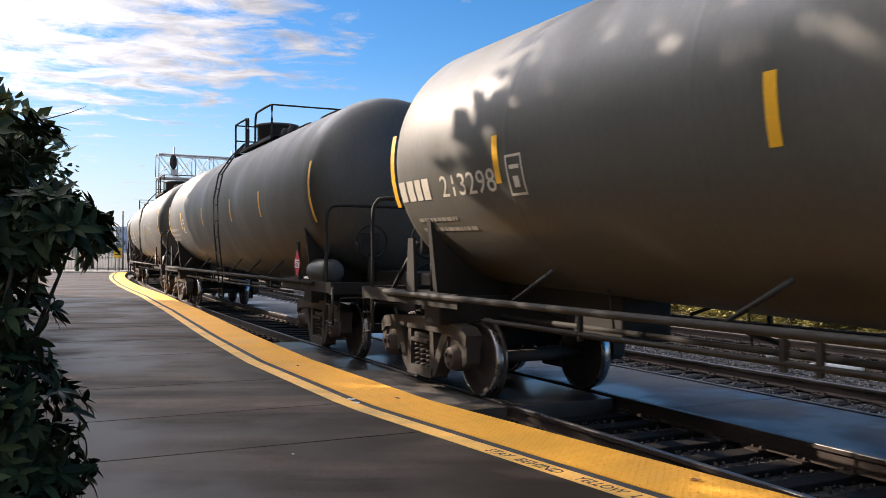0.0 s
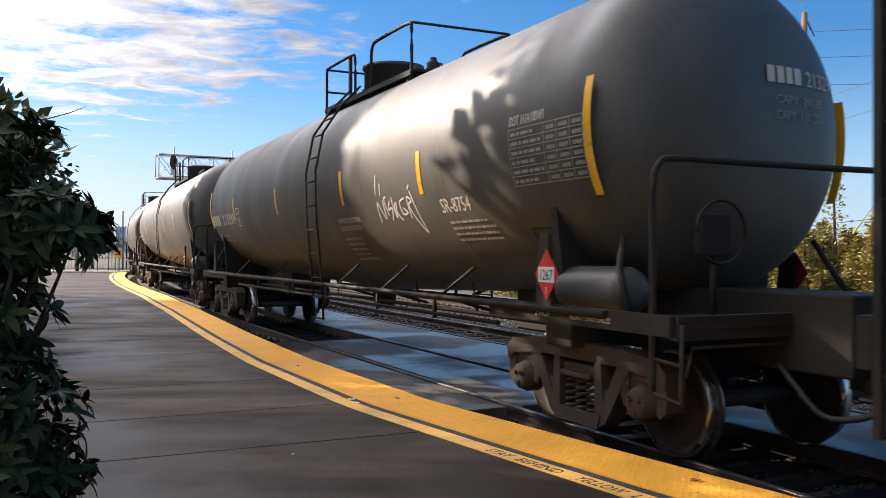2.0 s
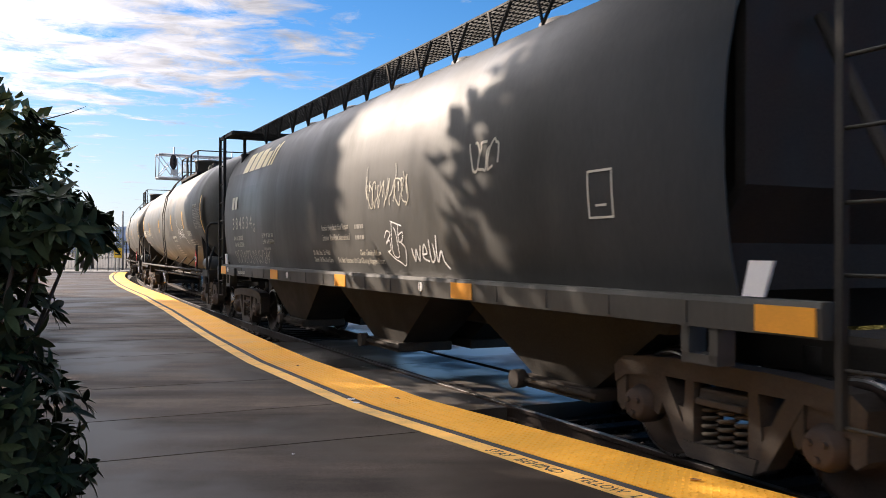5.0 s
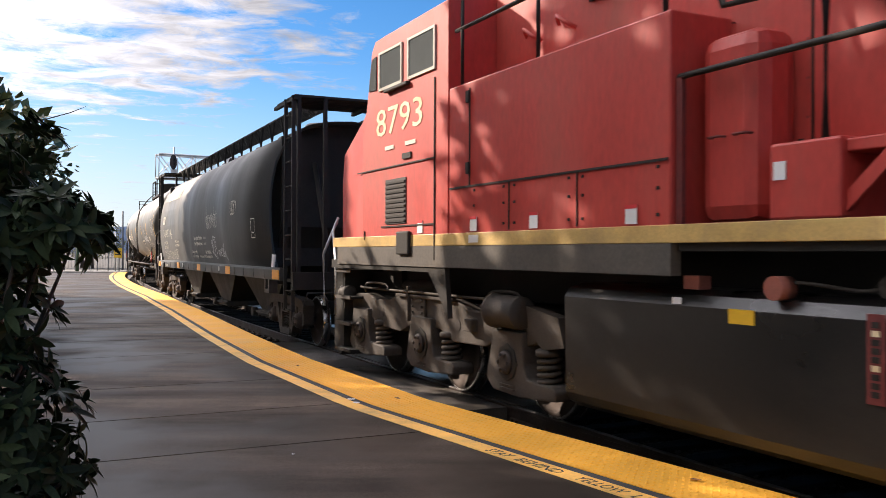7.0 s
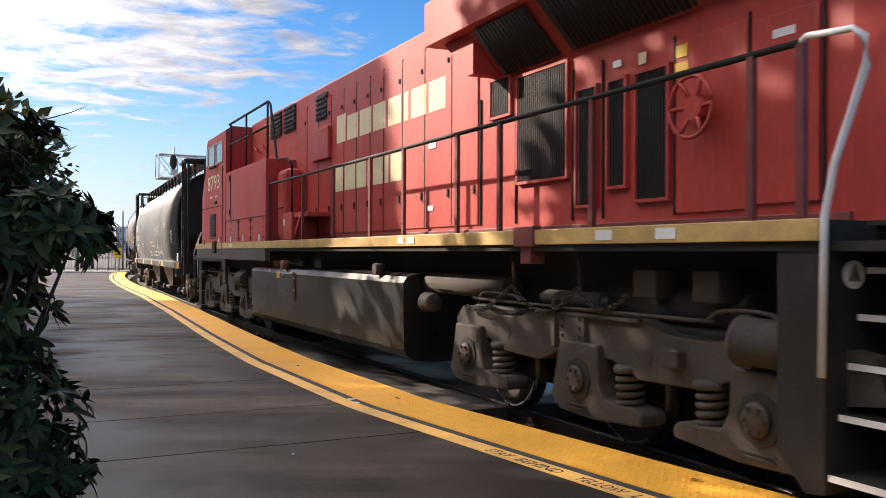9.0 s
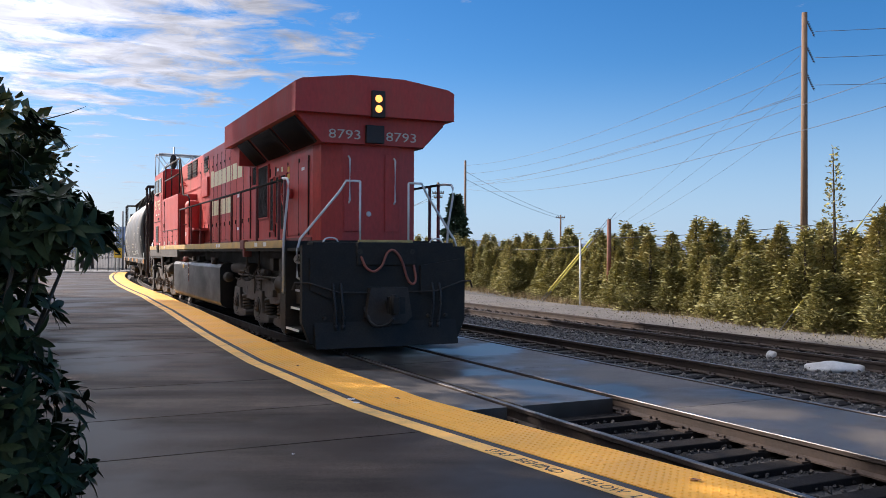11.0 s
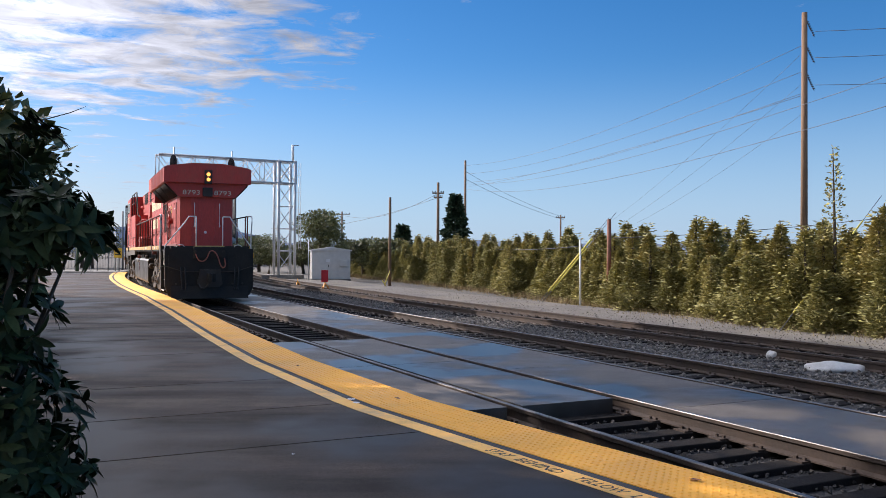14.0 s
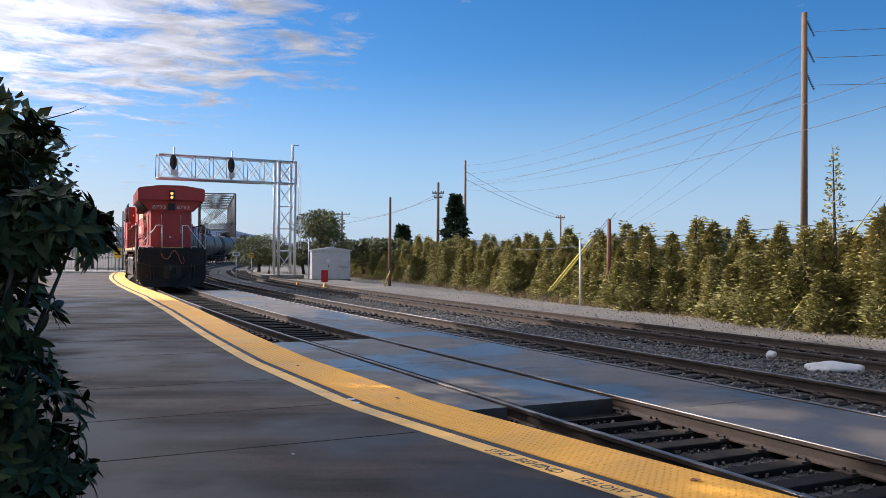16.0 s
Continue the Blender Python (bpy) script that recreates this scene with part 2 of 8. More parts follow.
M = {
    "platform": wet_concrete("platform_concrete", (0.086, 0.065, 0.05), (0.42, 0.58, 0.68, 0.42), 0.08, (0.4, 1.75)),
    "panel": wet_concrete("crossing_concrete", (0.11, 0.096, 0.082), (0.46, 0.57, 0.66, 0.28), 0.4),
    "kerb": shader("kerb_concrete", (0.2, 0.19, 0.17), 0.8, var=0.3, bump=0.3, dirt=(0.05, 0.045, 0.04)),
    "tactile": shader("tactile_yellow", (1.0, 0.47, 0.045), 0.6, var=0.08, scale=1.2, bump=0.1, dirt=(0.6, 0.3, 0.04), dirt_amt=0.3, per_object=0.05),
    "line_paint": shader("line_paint", (0.98, 0.54, 0.12), 0.6, var=0.12, bump=0.2, dirt=(0.3, 0.2, 0.09), dirt_amt=0.6, dirt_scale=2.5),
    "letter_dark": shader("stencil_black", (0.03, 0.028, 0.025), 0.7, var=0.3),
    "joint": shader("joint_dark", (0.045, 0.042, 0.045), 0.8, var=0.3),
    "rail": shader("rail_steel", (0.043, 0.03, 0.024), 0.75, metal=0.2, var=0.35, fine=30, bump=0.3, dirt=(0.1, 0.066, 0.043), dirt_amt=0.6),
    "rail_head": shader("rail_head_bright", (0.16, 0.15, 0.145), 0.5, metal=0.8, var=0.1, bump=0.02),
    # timber taken near black: shade of the deep track gap is in the colour
    "tie": shader("tie_timber", (0.014, 0.012, 0.011), 0.9, var=0.4, fine=40, bump=0.5, dirt=(0.028, 0.024, 0.02), per_object=0.25, stretch=(1, 6, 1), spec=0.15),
    "ballast": shader("ballast_stone", (0.15, 0.135, 0.12), 0.85, var=0.35, scale=5, per_island=0.55, bump=0.3),
    # bed stone likewise darkened for the shade between the ties
    "ballast_bed": shader("ballast_bed", (0.05, 0.046, 0.042), 0.95, var=0.4, scale=1.5, fine=28, bump=1.0, dist=0.03),
    "earth": shader("gravel_ground", (0.128, 0.117, 0.103), 0.95, var=0.3, scale=0.6, fine=22, bump=0.8, dist=0.03, dirt=(0.2, 0.17, 0.1), dirt_amt=0.5, dirt_scale=0.25),
    "yard": shader("yard_ground", (0.085, 0.077, 0.067), 0.95, var=0.3, scale=0.6, fine=22, bump=0.8, dist=0.03, dirt=(0.13, 0.11, 0.07), dirt_amt=0.5, dirt_scale=0.25),
    "tank": shader("tank_paint", (0.082, 0.08, 0.069), 0.5, var=0.16, scale=0.8, fine=25, bump=0.05, dirt=(0.125, 0.115, 0.092), dirt_amt=0.4, dirt_scale=0.5, stretch=(1, 1, 0.35)),
    "hopper": shader("hopper_paint", (0.056, 0.054, 0.048), 0.52, var=0.16, scale=0.8, fine=25, bump=0.05, dirt=(0.09, 0.083, 0.07), dirt_amt=0.4, dirt_scale=0.6, stretch=(1, 1, 0.3)),
    "black": shader("black_frame", (0.026, 0.024, 0.021), 0.7, var=0.35, scale=2, fine=40, bump=0.2, dirt=(0.045, 0.038, 0.031), dirt_amt=0.4, dirt_scale=1.5, spec=0.25),
    "grime": shader("grimy_steel", (0.045, 0.036, 0.029), 0.8, var=0.35, scale=3, fine=40, bump=0.4, dirt=(0.085, 0.07, 0.055), dirt_amt=0.5, dirt_scale=2.0),
    "wheel": shader("wheel_steel", (0.06, 0.045, 0.038), 0.7, metal=0.3, var=0.3, bump=0.2, dirt=(0.12, 0.075, 0.05), dirt_amt=0.5),
    "tread": shader("wheel_tread", (0.5, 0.5, 0.5), 0.25, metal=1.0, var=0.1, bump=0.02),
    "stripe": shader("reflector_yellow", (0.85, 0.45, 0.03), 0.4, var=0.1, bump=0.03),
    "orange": shader("reflector_orange", (0.8, 0.34, 0.04), 0.4, var=0.1, bump=0.03),
    "white": shader("stencil_white", (0.62, 0.58, 0.48), 0.6, var=0.15, bump=0.05, dirt=(0.3, 0.28, 0.24), dirt_amt=0.35, dirt_scale=6),
    "white_faint": shader("stencil_faint", (0.33, 0.31, 0.27), 0.6, var=0.15, bump=0.03),
    "cream": shader("lettering_cream", (0.78, 0.66, 0.40), 0.5, var=0.1, bump=0.03),
    "red": shader("loco_red", (0.5, 0.05, 0.037), 0.55, var=0.2, scale=0.7, fine=18, bump=0.06, dirt=(0.3, 0.085, 0.06), dirt_amt=0.7, dirt_scale=0.7, stretch=(1, 1, 0.4)),
    "gold": shader("sill_gold", (0.55, 0.36, 0.12), 0.55, var=0.2, bump=0.05, dirt=(0.25, 0.18, 0.1), dirt_amt=0.5, dirt_scale=2),
    "window_frame": shader("window_frame", (0.42, 0.40, 0.34), 0.5, var=0.1, bump=0.03),
    "grille": shader("grille_dark", (0.03, 0.022, 0.02), 0.6, var=0.3, bump=0.3),
    "fuel_black": shader("fuel_tank_black", (0.010, 0.0097, 0.0094), 0.42, var=0.25, scale=1.2, fine=30, bump=0.12, dirt=(0.035, 0.03, 0.025), dirt_amt=0.5, dirt_scale=1.0, stretch=(0.5, 1, 1)),
    "post_red": shader("post_dull_red", (0.17, 0.03, 0.027), 0.6, var=0.25, fine=30, bump=0.1, dirt=(0.04, 0.02, 0.018), dirt_amt=0.6, dirt_scale=3.0),
    "sill_grey": shader("dusty_sill", (0.075, 0.066, 0.055), 0.75, var=0.25, scale=1.5, fine=30, bump=0.15, dirt=(0.13, 0.105, 0.08), dirt_amt=0.6, dirt_scale=1.2),
    "glass": shader("cab_glass", (0.11, 0.12, 0.12), 0.06, var=0.05, bump=0.0, rough_var=0.02),
    "galv": shader("galvanised", (0.55, 0.56, 0.57), 0.5, metal=0.35, var=0.12, bump=0.05),
    "shed": shader("shed_grey", (0.62, 0.60, 0.55), 0.6, var=0.08, bump=0.03),
    "bridge": shader("bridge_steel", (0.12, 0.112, 0.1), 0.7, metal=0.2, var=0.2, bump=0.1),
    "pole": shader("pole_wood", (0.20, 0.125, 0.075), 0.85, var=0.3, fine=40, bump=0.5, stretch=(5, 5, 0.4)),
    "rust": shader("rusty_post", (0.19, 0.075, 0.045), 0.8, var=0.3, bump=0.3),
    "wire": shader("wire_dark", (0.12, 0.13, 0.15), 0.6, var=0.1, bump=0.0),
    "sign_red": shader("sign_red", (0.6, 0.03, 0.04), 0.5, var=0.08, bump=0.02),
    "sign_yellow": shader("sign_yellow", (0.75, 0.45, 0.03), 0.5, var=0.08, bump=0.02),
    "sign_white": shader("sign_white", (0.75, 0.74, 0.72), 0.5, var=0.06, bump=0.02),
    "guard": shader("guy_guard_yellow", (0.65, 0.55, 0.1), 0.5, var=0.08, bump=0.0),
    "leaf_dark": shader("leaf_dark", (0.031, 0.047, 0.017), 0.55, var=0.3, scale=5, per_island=0.5, bump=0.1, spec=0.16),
    "leaf_hedge": shader("leaf_hedge", (0.315, 0.285, 0.095), 0.75, var=0.3, scale=0.9, per_island=0.38, bump=0.1, dirt=(0.33, 0.2, 0.085), dirt_amt=0.7, dirt_scale=0.5, coords="Generated"),
    "leaf_tree": shader("leaf_tree", (0.15, 0.155, 0.055), 0.6, var=0.3, scale=0.5, per_island=0.5, bump=0.1),
    "leaf_conifer": shader("leaf_conifer", (0.03, 0.055, 0.022), 0.7, var=0.3, scale=0.5, per_island=0.4, bump=0.1),
    "grass": shader("dry_grass", (0.27, 0.20, 0.10), 0.9, var=0.3, per_island=0.4, bump=0.1),
    "bark": shader("bark", (0.10, 0.08, 0.06), 0.9, var=0.3, bump=0.6, stretch=(4, 4, 0.6)),
    # distance haze is mixed into this blue base colour
    "hill": shader("far_hill_haze_tint", (0.16, 0.20, 0.27), 1.0, var=0.12, scale=0.01, fine=0.06, bump=0.0, spec=0.0),
    # for the added wall out of view that blocks skylight
    "wall": shader("shading_wall", (0.33, 0.24, 0.18), 0.8, var=0.15, bump=0.2),
    "lamp_warm": glow("headlight_glow", (1.0, 0.42, 0.09), 1.5),
    "rubber": shader("hose_rubber", (0.025, 0.025, 0.025), 0.6, var=0.2),
    "lug_maroon": shader("lug_maroon", (0.2, 0.045, 0.04), 0.6, var=0.2, bump=0.1, dirt=(0.08, 0.05, 0.04), dirt_amt=0.6, dirt_scale=4.0),
    "hose_red": shader("air_hose_red", (0.32, 0.10, 0.07), 0.6, var=0.2),
    "rock": shader("pale_rock", (0.5, 0.49, 0.47), 0.8, var=0.2, scale=4, bump=0.6),
}


# ---- mesh helpers ----
def box(bm, x0, x1, y0, y1, z0, z1, bevel=0.0):
    vs = [bm.verts.new((x, y, z)) for x in (x0, x1) for y in (y0, y1) for z in (z0, z1)]
    fs = [bm.faces.new([vs[i] for i in q]) for q in ((0, 1, 3, 2), (4, 6, 7, 5), (0, 4, 5, 1), (2, 3, 7, 6), (0, 2, 6, 4), (1, 5, 7, 3))]
    if bevel:
        es = list({e for f in fs for e in f.edges})
        bmesh.ops.bevel(bm, geom=es, offset=bevel, segments=2, affect="EDGES", profile=0.5)
    return vs


def prism(bm, outline, a0, a1, axis="y"):
    """Extrude a closed outline; axis y: outline in (x, z); x: (y, z); z: (x, y)."""
    def at(p, a):
        return {"y": (p[0], a, p[1]), "x": (a, p[0], p[1]), "z": (p[0], p[1], a)}[axis]
    A = [bm.verts.new(at(p, a0)) for p in outline]
    B = [bm.verts.new(at(p, a1)) for p in outline]
    n = len(outline)
    fs = [bm.faces.new(A), bm.faces.new(B[::-1])]
    for i in range(n):
        fs.append(bm.faces.new((A[i], B[i], B[(i + 1) % n], A[(i + 1) % n])))
    bmesh.ops.recalc_face_normals(bm, faces=fs)
    return A + B


def tube(bm, pts, r, seg=8, close=False):
    """A round bar through the points."""
    pts = [Vector(p) for p in pts]
    rings = []
    n = len(pts)
    for i, p in enumerate(pts):
        a, c = pts[max(i - 1, 0)], pts[min(i + 1, n - 1)]
        d = (c - a).normalized()
        u = d.cross(Vector((0, 0, 1)))
        if u.length < 0.05:
            u = d.cross(Vector((1, 0, 0)))
        u.normalize()
        v = d.cross(u)
        rr = r[i] if isinstance(r, (list, tuple)) else r
        rings.append([bm.verts.new(p + (u * math.cos(2 * math.pi * k / seg) + v * math.sin(2 * math.pi * k / seg)) * rr) for k in range(seg)])
    for a, c in zip(rings, rings[1:]):
        for k in range(seg):
            f = bm.faces.new((a[k], a[(k + 1) % seg], c[(k + 1) % seg], c[k]))
            f.smooth = True
    bm.faces.new(rings[0][::-1])
    bm.faces.new(rings[-1])


def lathe(bm, prof, seg=32, axis="x", centre=(0, 0, 0), smooth=True, caps=True):
    """Turn a profile of (along, radius) about an axis."""
    rings = []
    for a, r in prof:
        ring = []
        for k in range(seg):
            c, s = math.cos(2 * math.pi * k / seg) * r, math.sin(2 * math.pi * k / seg) * r
            p = {"x": (a, c, s), "y": (c, a, s), "z": (c, s, a)}[axis]
            ring.append(bm.verts.new(Vector(p) + Vector(centre)))
        rings.append(ring)
    fs = []
    for a, c in zip(rings, rings[1:]):
        for k in range(seg):
            f = bm.faces.new((a[k], a[(k + 1) % seg], c[(k + 1) % seg], c[k]))
            f.smooth = smooth
            fs.append(f)
    if caps:
        fs += [bm.faces.new(rings[0]), bm.faces.new(rings[-1])]
    bmesh.ops.recalc_face_normals(bm, faces=fs)


def mesh_of(bm, name, mat):
    me = bpy.data.meshes.new(name)
    bm.to_mesh(me)
    bm.free()
    me.materials.append(M[mat] if isinstance(mat, str) else mat)
    return me


def part(name, bm, mat, parent=None, label="", m=None):
    ob = new(name, mesh_of(bm, name, mat))
    if parent:
        ob.parent = parent
    if m is not None:
        ob.matrix_basis = m
    return tagged(ob, label)


def again(name, me, parent, m=None):
    ob = new(name, me)
    ob.parent = parent
    if m is not None:
        ob.matrix_basis = m
    return ob


def thing(name, label, category, m=None, group="", kind=""):
    ob = new(name)
    ob.empty_display_size = 0.2
    if m is not None:
        ob.matrix_basis = m
    return tagged(ob, label, category, group, kind)


def setting(name, bm, mat, label, category):
    return tagged(part(name, bm, mat), label, category, "", "structure")


# ---- platform, tracks and ground ----
EDGE_S = [-30, 0, 2.5, 5, 9, 13, 17, 21, 29, 40, 70]
EDGE_OFF = [0.9, 1.2, 1.52, 1.83, 1.9, 1.74, 1.54, 1.37, 1.24, 1.45, 1.62]
PLAT_Z = 0.15


def edge(s):
    return float(np.interp(s, EDGE_S, EDGE_OFF))


def sweep(bm, s0, s1, step, prof, off=lambda s: 0.0, caps=True):
    """Carry a closed profile of (offset, height) along the track."""
    n = max(1, int(math.ceil((s1 - s0) / step)))
    rings = []
    for i in range(n + 1):
        s = s0 + (s1 - s0) * i / n
        o = off(s)
        ring = []
        for a, z in prof:
            x, y, h = on_line(s, o + a)
            ring.append(bm.verts.new((x, y, z)))
        rings.append(ring)
    k = len(prof)
    fs = []
    for a, c in zip(rings, rings[1:]):
        for j in range(k):
            fs.append(bm.faces.new((a[j], a[(j + 1) % k], c[(j + 1) % k], c[j])))
    if caps:
        fs += [bm.faces.new(rings[0]), bm.faces.new(rings[-1])]
    bmesh.ops.recalc_face_normals(bm, faces=fs)


# ground sheet out to the horizon
def build_ground():
    bm = bmesh.new()
    ticks = [-1500, -600, -300, -150, -80, -50] + list(range(-40, 41, 4)) + [50, 80, 150, 300, 600, 1500]
    grid = []
    for y in [t + 40 for t in ticks]:
        row = []
        for x in ticks:
            z = -0.34 + 0.05 * noise.noise((x * 0.1, y * 0.1, 0))
            row.append(bm.verts.new((x, y, z)))
        grid.append(row)
    for a, c in zip(grid, grid[1:]):
        for i in range(len(a) - 1):
            bm.faces.new((a[i], a[i + 1], c[i + 1], c[i])).smooth = True
    setting("ground", bm, "yard", "grey-brown gravelly ground with dry tufts beside the tracks", "ground")


build_ground()

# raised service road of fine gravel beyond the third track
bm = bmesh.new()
sweep(bm, -25, 120, 1.0, [(-8.6, -0.5), (-8.9, -0.2), (-12.6, -0.18), (-13.6, -0.5)])
setting("gravel_verge", bm, "earth", "pale fine gravel verge between the outer track and the hedge", "ground")

# ballast shoulders under the tracks
bm = bmesh.new()
sweep(bm, -30, 200, 1.0, [(1.3, -0.5), (1.2, -0.24), (-1.75, -0.24), (-1.9, -0.5)])
sweep(bm, -30, 200, 1.0, [(-2.0, -0.5), (-2.1, -0.2), (-5.4, -0.19), (-5.5, -0.5)])
sweep(bm, -30, 200, 1.0, [(-5.4, -0.5), (-5.5, -0.19), (-8.7, -0.2), (-9.0, -0.5)])
setting("ballast", bm, "ballast_bed", "dark crushed-stone ballast bed beneath the rails", "ballast")


def rail_prof(o):
    w, hd, ft = 0.036, 0.04, 0.07
    return [(o - ft, -0.17), (o + ft, -0.17), (o + ft, -0.155), (o + 0.012, -0.135), (o + 0.012, -hd - 0.01), (o + w, -hd), (o + w, -0.006), (o - w, -0.006),
            (o - w, -hd), (o - 0.012, -hd - 0.01), (o - 0.012, -0.135), (o - ft, -0.155)]


TRACKS = [("track_1", 0.0, 1.0), ("track_2", -3.29, 0.8), ("track_3", -7.42, 0.35)]
for tname, off, shine in TRACKS:
    tr_ob = thing("railway_" + tname, "standard-gauge railway track on timber ties", "railway track", kind="structure")
    for g in (0.7535, -0.7535):
        bm = bmesh.new()
        sweep(bm, -30, 200, 1.0, rail_prof(off + g))
        r = part("rail", bm, "rail", tr_ob, "rusty steel rail with worn head")
        if shine > 0.5:
            bm = bmesh.new()
            sweep(bm, -30, 200, 1.0, [(off + g - 0.03, -0.008), (off + g + 0.03, -0.008), (off + g + 0.026, 0.0), (off + g - 0.026, 0.0)])
            part("rail_head", bm, "rail_head", r, "bright polished running surface")

# timber ties, each its own piece
bm = bmesh.new()
box(bm, -0.11, 0.11, -1.28, 1.28, -0.34, -0.172, 0.012)
TIE = mesh_of(bm, "tie", "tie")
bm = bmesh.new()
for g in (0.7535, -0.7535):
    box(bm, -0.09, 0.09, g - 0.17, g + 0.17, -0.172, -0.158)
    for a in (-0.05, 0.05):
        for d in (-0.085, 0.085):
            box(bm, a - 0.012, a + 0.012, g + d - 0.012, g + d + 0.012, -0.16, -0.13)
PLATE = mesh_of(bm, "tie_plate", "rail")


def lay_ties():
    rnd = random.Random(3)
    for tname, off, _ in TRACKS:
        tr_ob = bpy.data.objects["railway_" + tname]
        s = -6.0
        while s < 90:
            if not (tname == "track_1" and 5.4 < s < 12.7):
                x, y, h = on_line(s, off)
                m = pose(x, y, rnd.uniform(-0.012, 0.008), 0, 0, math.degrees(h) + rnd.uniform(-1.2, 1.2))
                t = again("tie", TIE, tr_ob, m)
                if s < 40:
                    again("tie_plate", PLATE, t)
            s += 0.52


# platform slab with its edge, laid in bays
def lay_platform():
    plat = thing("platform", "damp dark concrete station platform with sawn joints", "platform", kind="structure")
    joints = [-12.0, -8.0, -4.0, 0.2, 3.54, 5.2, 7.22, 10.44, 13.0, 15.82, 19.0] + [22.3 + 3.2 * i for i in range(15)]
    for s, e in zip(joints, joints[1:]):
        L = e - s
        bm = bmesh.new()
        a, c = s + 0.012, min(s + L - 0.012, 66.5)
        sweep(bm, a, c, 0.75, [(0.0, -0.45), (0.0, PLAT_Z - 0.02), (0.02, PLAT_Z), (22.0, PLAT_Z), (22.0, -0.45)], edge)
        part("slab", bm, "platform", plat)
    bm = bmesh.new()
    sweep(bm, -12, 66.5, 1.0, [(0.012, -0.45), (0.012, PLAT_Z - 0.015), (22, PLAT_Z - 0.015), (22, -0.45)], edge)
    part("joint_bed", bm, "joint", plat)
    # painted safety line
    bm = bmesh.new()
    sweep(bm, -12, 66.2, 0.6, [(0.785, PLAT_Z), (0.785, PLAT_Z + 0.004), (0.965, PLAT_Z + 0.004), (0.965, PLAT_Z)], edge)
    part("safety_line", bm, "line_paint", plat, "worn yellow painted line")
    bm = bmesh.new()
    sweep(bm, -12, 66.2, 0.6, [(0.70, PLAT_Z), (0.70, PLAT_Z + 0.003), (0.78, PLAT_Z + 0.003), (0.78, PLAT_Z)], edge)
    part("drain_strip", bm, "joint", plat, "dark strip between the yellow bands")
    return plat


PLATFORM = lay_platform()


# tactile paving with raised domes, tile by tile
def lay_tactile():
    s = -3.0
    n = 0
    while s < 66:
        L = 1.22 if s > 24 else 0.61
        bm = bmesh.new()
        a, c = s + 0.002, s + L - 0.002
        sweep(bm, a, c, 0.31, [(0.03, PLAT_Z), (0.03, PLAT_Z + 0.007), (0.69, PLAT_Z + 0.007), (0.69, PLAT_Z)], edge)
        if s < 11.5:
            # truncated domes
            for i in range(10):
                for j in range(10):
                    ss, oo = s + (i + 0.5) * 0.061, 0.03 + (j + 0.5) * 0.066
                    x, y, h = on_line(ss, edge(ss) + oo)
                    r0, r1, z0, z1 = 0.014, 0.008, PLAT_Z + 0.007, PLAT_Z + 0.0125
                    A = [bm.verts.new((x + r0 * math.cos(q), y + r0 * math.sin(q), z0)) for q in (0, 1.047, 2.094, 3.142, 4.189, 5.236)]
                    B = [bm.verts.new((x + r1 * math.cos(q), y + r1 * math.sin(q), z1)) for q in (0, 1.047, 2.094, 3.142, 4.189, 5.236)]
                    for k in range(6):
                        bm.faces.new((A[k], A[(k + 1) % 6], B[(k + 1) % 6], B[k]))
                    bm.faces.new(B)
        else:
            for j in range(10):
                oo = 0.03 + (j + 0.5) * 0.066
                sweep(bm, a, c, 0.61, [(oo - 0.012, PLAT_Z + 0.007), (oo - 0.007, PLAT_Z + 0.011), (oo + 0.007, PLAT_Z + 0.011), (oo + 0.012, PLAT_Z + 0.007)], edge, caps=False)
        part("tactile_tile", bm, "tactile", PLATFORM, "yellow tile with raised domes" if n == 0 else "")
        n += 1
        s += L


# concrete crossing panels
def lay_panels():
    walkp = thing("concrete_walkway", "wet grey concrete walkway slabs between the two tracks", "walkway", kind="structure")
    s = -14.0
    while s < 34:
        bm = bmesh.new()
        sweep(bm, s + 0.008, s + 3.65 - 0.008, 0.9, [(-0.83, -0.3), (-0.83, -0.012), (-2.46, -0.012), (-2.46, -0.3)])
        part("slab", bm, "panel", walkp)
        s += 3.65
    cross = thing("crossing_panels", "wet concrete crossing panels laid level with the rails", "crossing", kind="structure")
    for a, c in ((5.1, 9.1), (9.12, 13.1)):
        bm = bmesh.new()
        sweep(bm, a, c, 0.5, [(0.63, -0.32), (0.63, -0.015), (-0.63, -0.015), (-0.63, -0.32)])
        part("panel", bm, "panel", cross)
        bm = bmesh.new()
        sweep(bm, a, c, 0.5, [(0.83, -0.32), (0.83, -0.015), (1.6, -0.015), (1.6, -0.32)])
        part("panel", bm, "panel", cross)
    return cross


lay_panels()

# unseen wall added behind the camera: closes the platform and holds back skylight
bm = bmesh.new()
box(bm, -24.0, 2.2, -4.3, -4.0, PLAT_Z, 3.7)
setting("wall_station", bm, "wall", "plain brown unseen wall, added to close the platform and cut skylight", "wall")


# ---- the train: helpers ----
def car_pose(u, half, t):
    """Pose of a car whose centre is at u on the track at the start, bogies half apart from it."""
    c = u + travelled(t)
    ax, ay, _ = on_line(c + half)
    bx, by, _ = on_line(c - half)
    return pose((ax + bx) / 2, (ay + by) / 2, 0, 0, 0, math.degrees(math.atan2(ay - by, ax - bx)))


MOVERS, SPINNERS = [], []


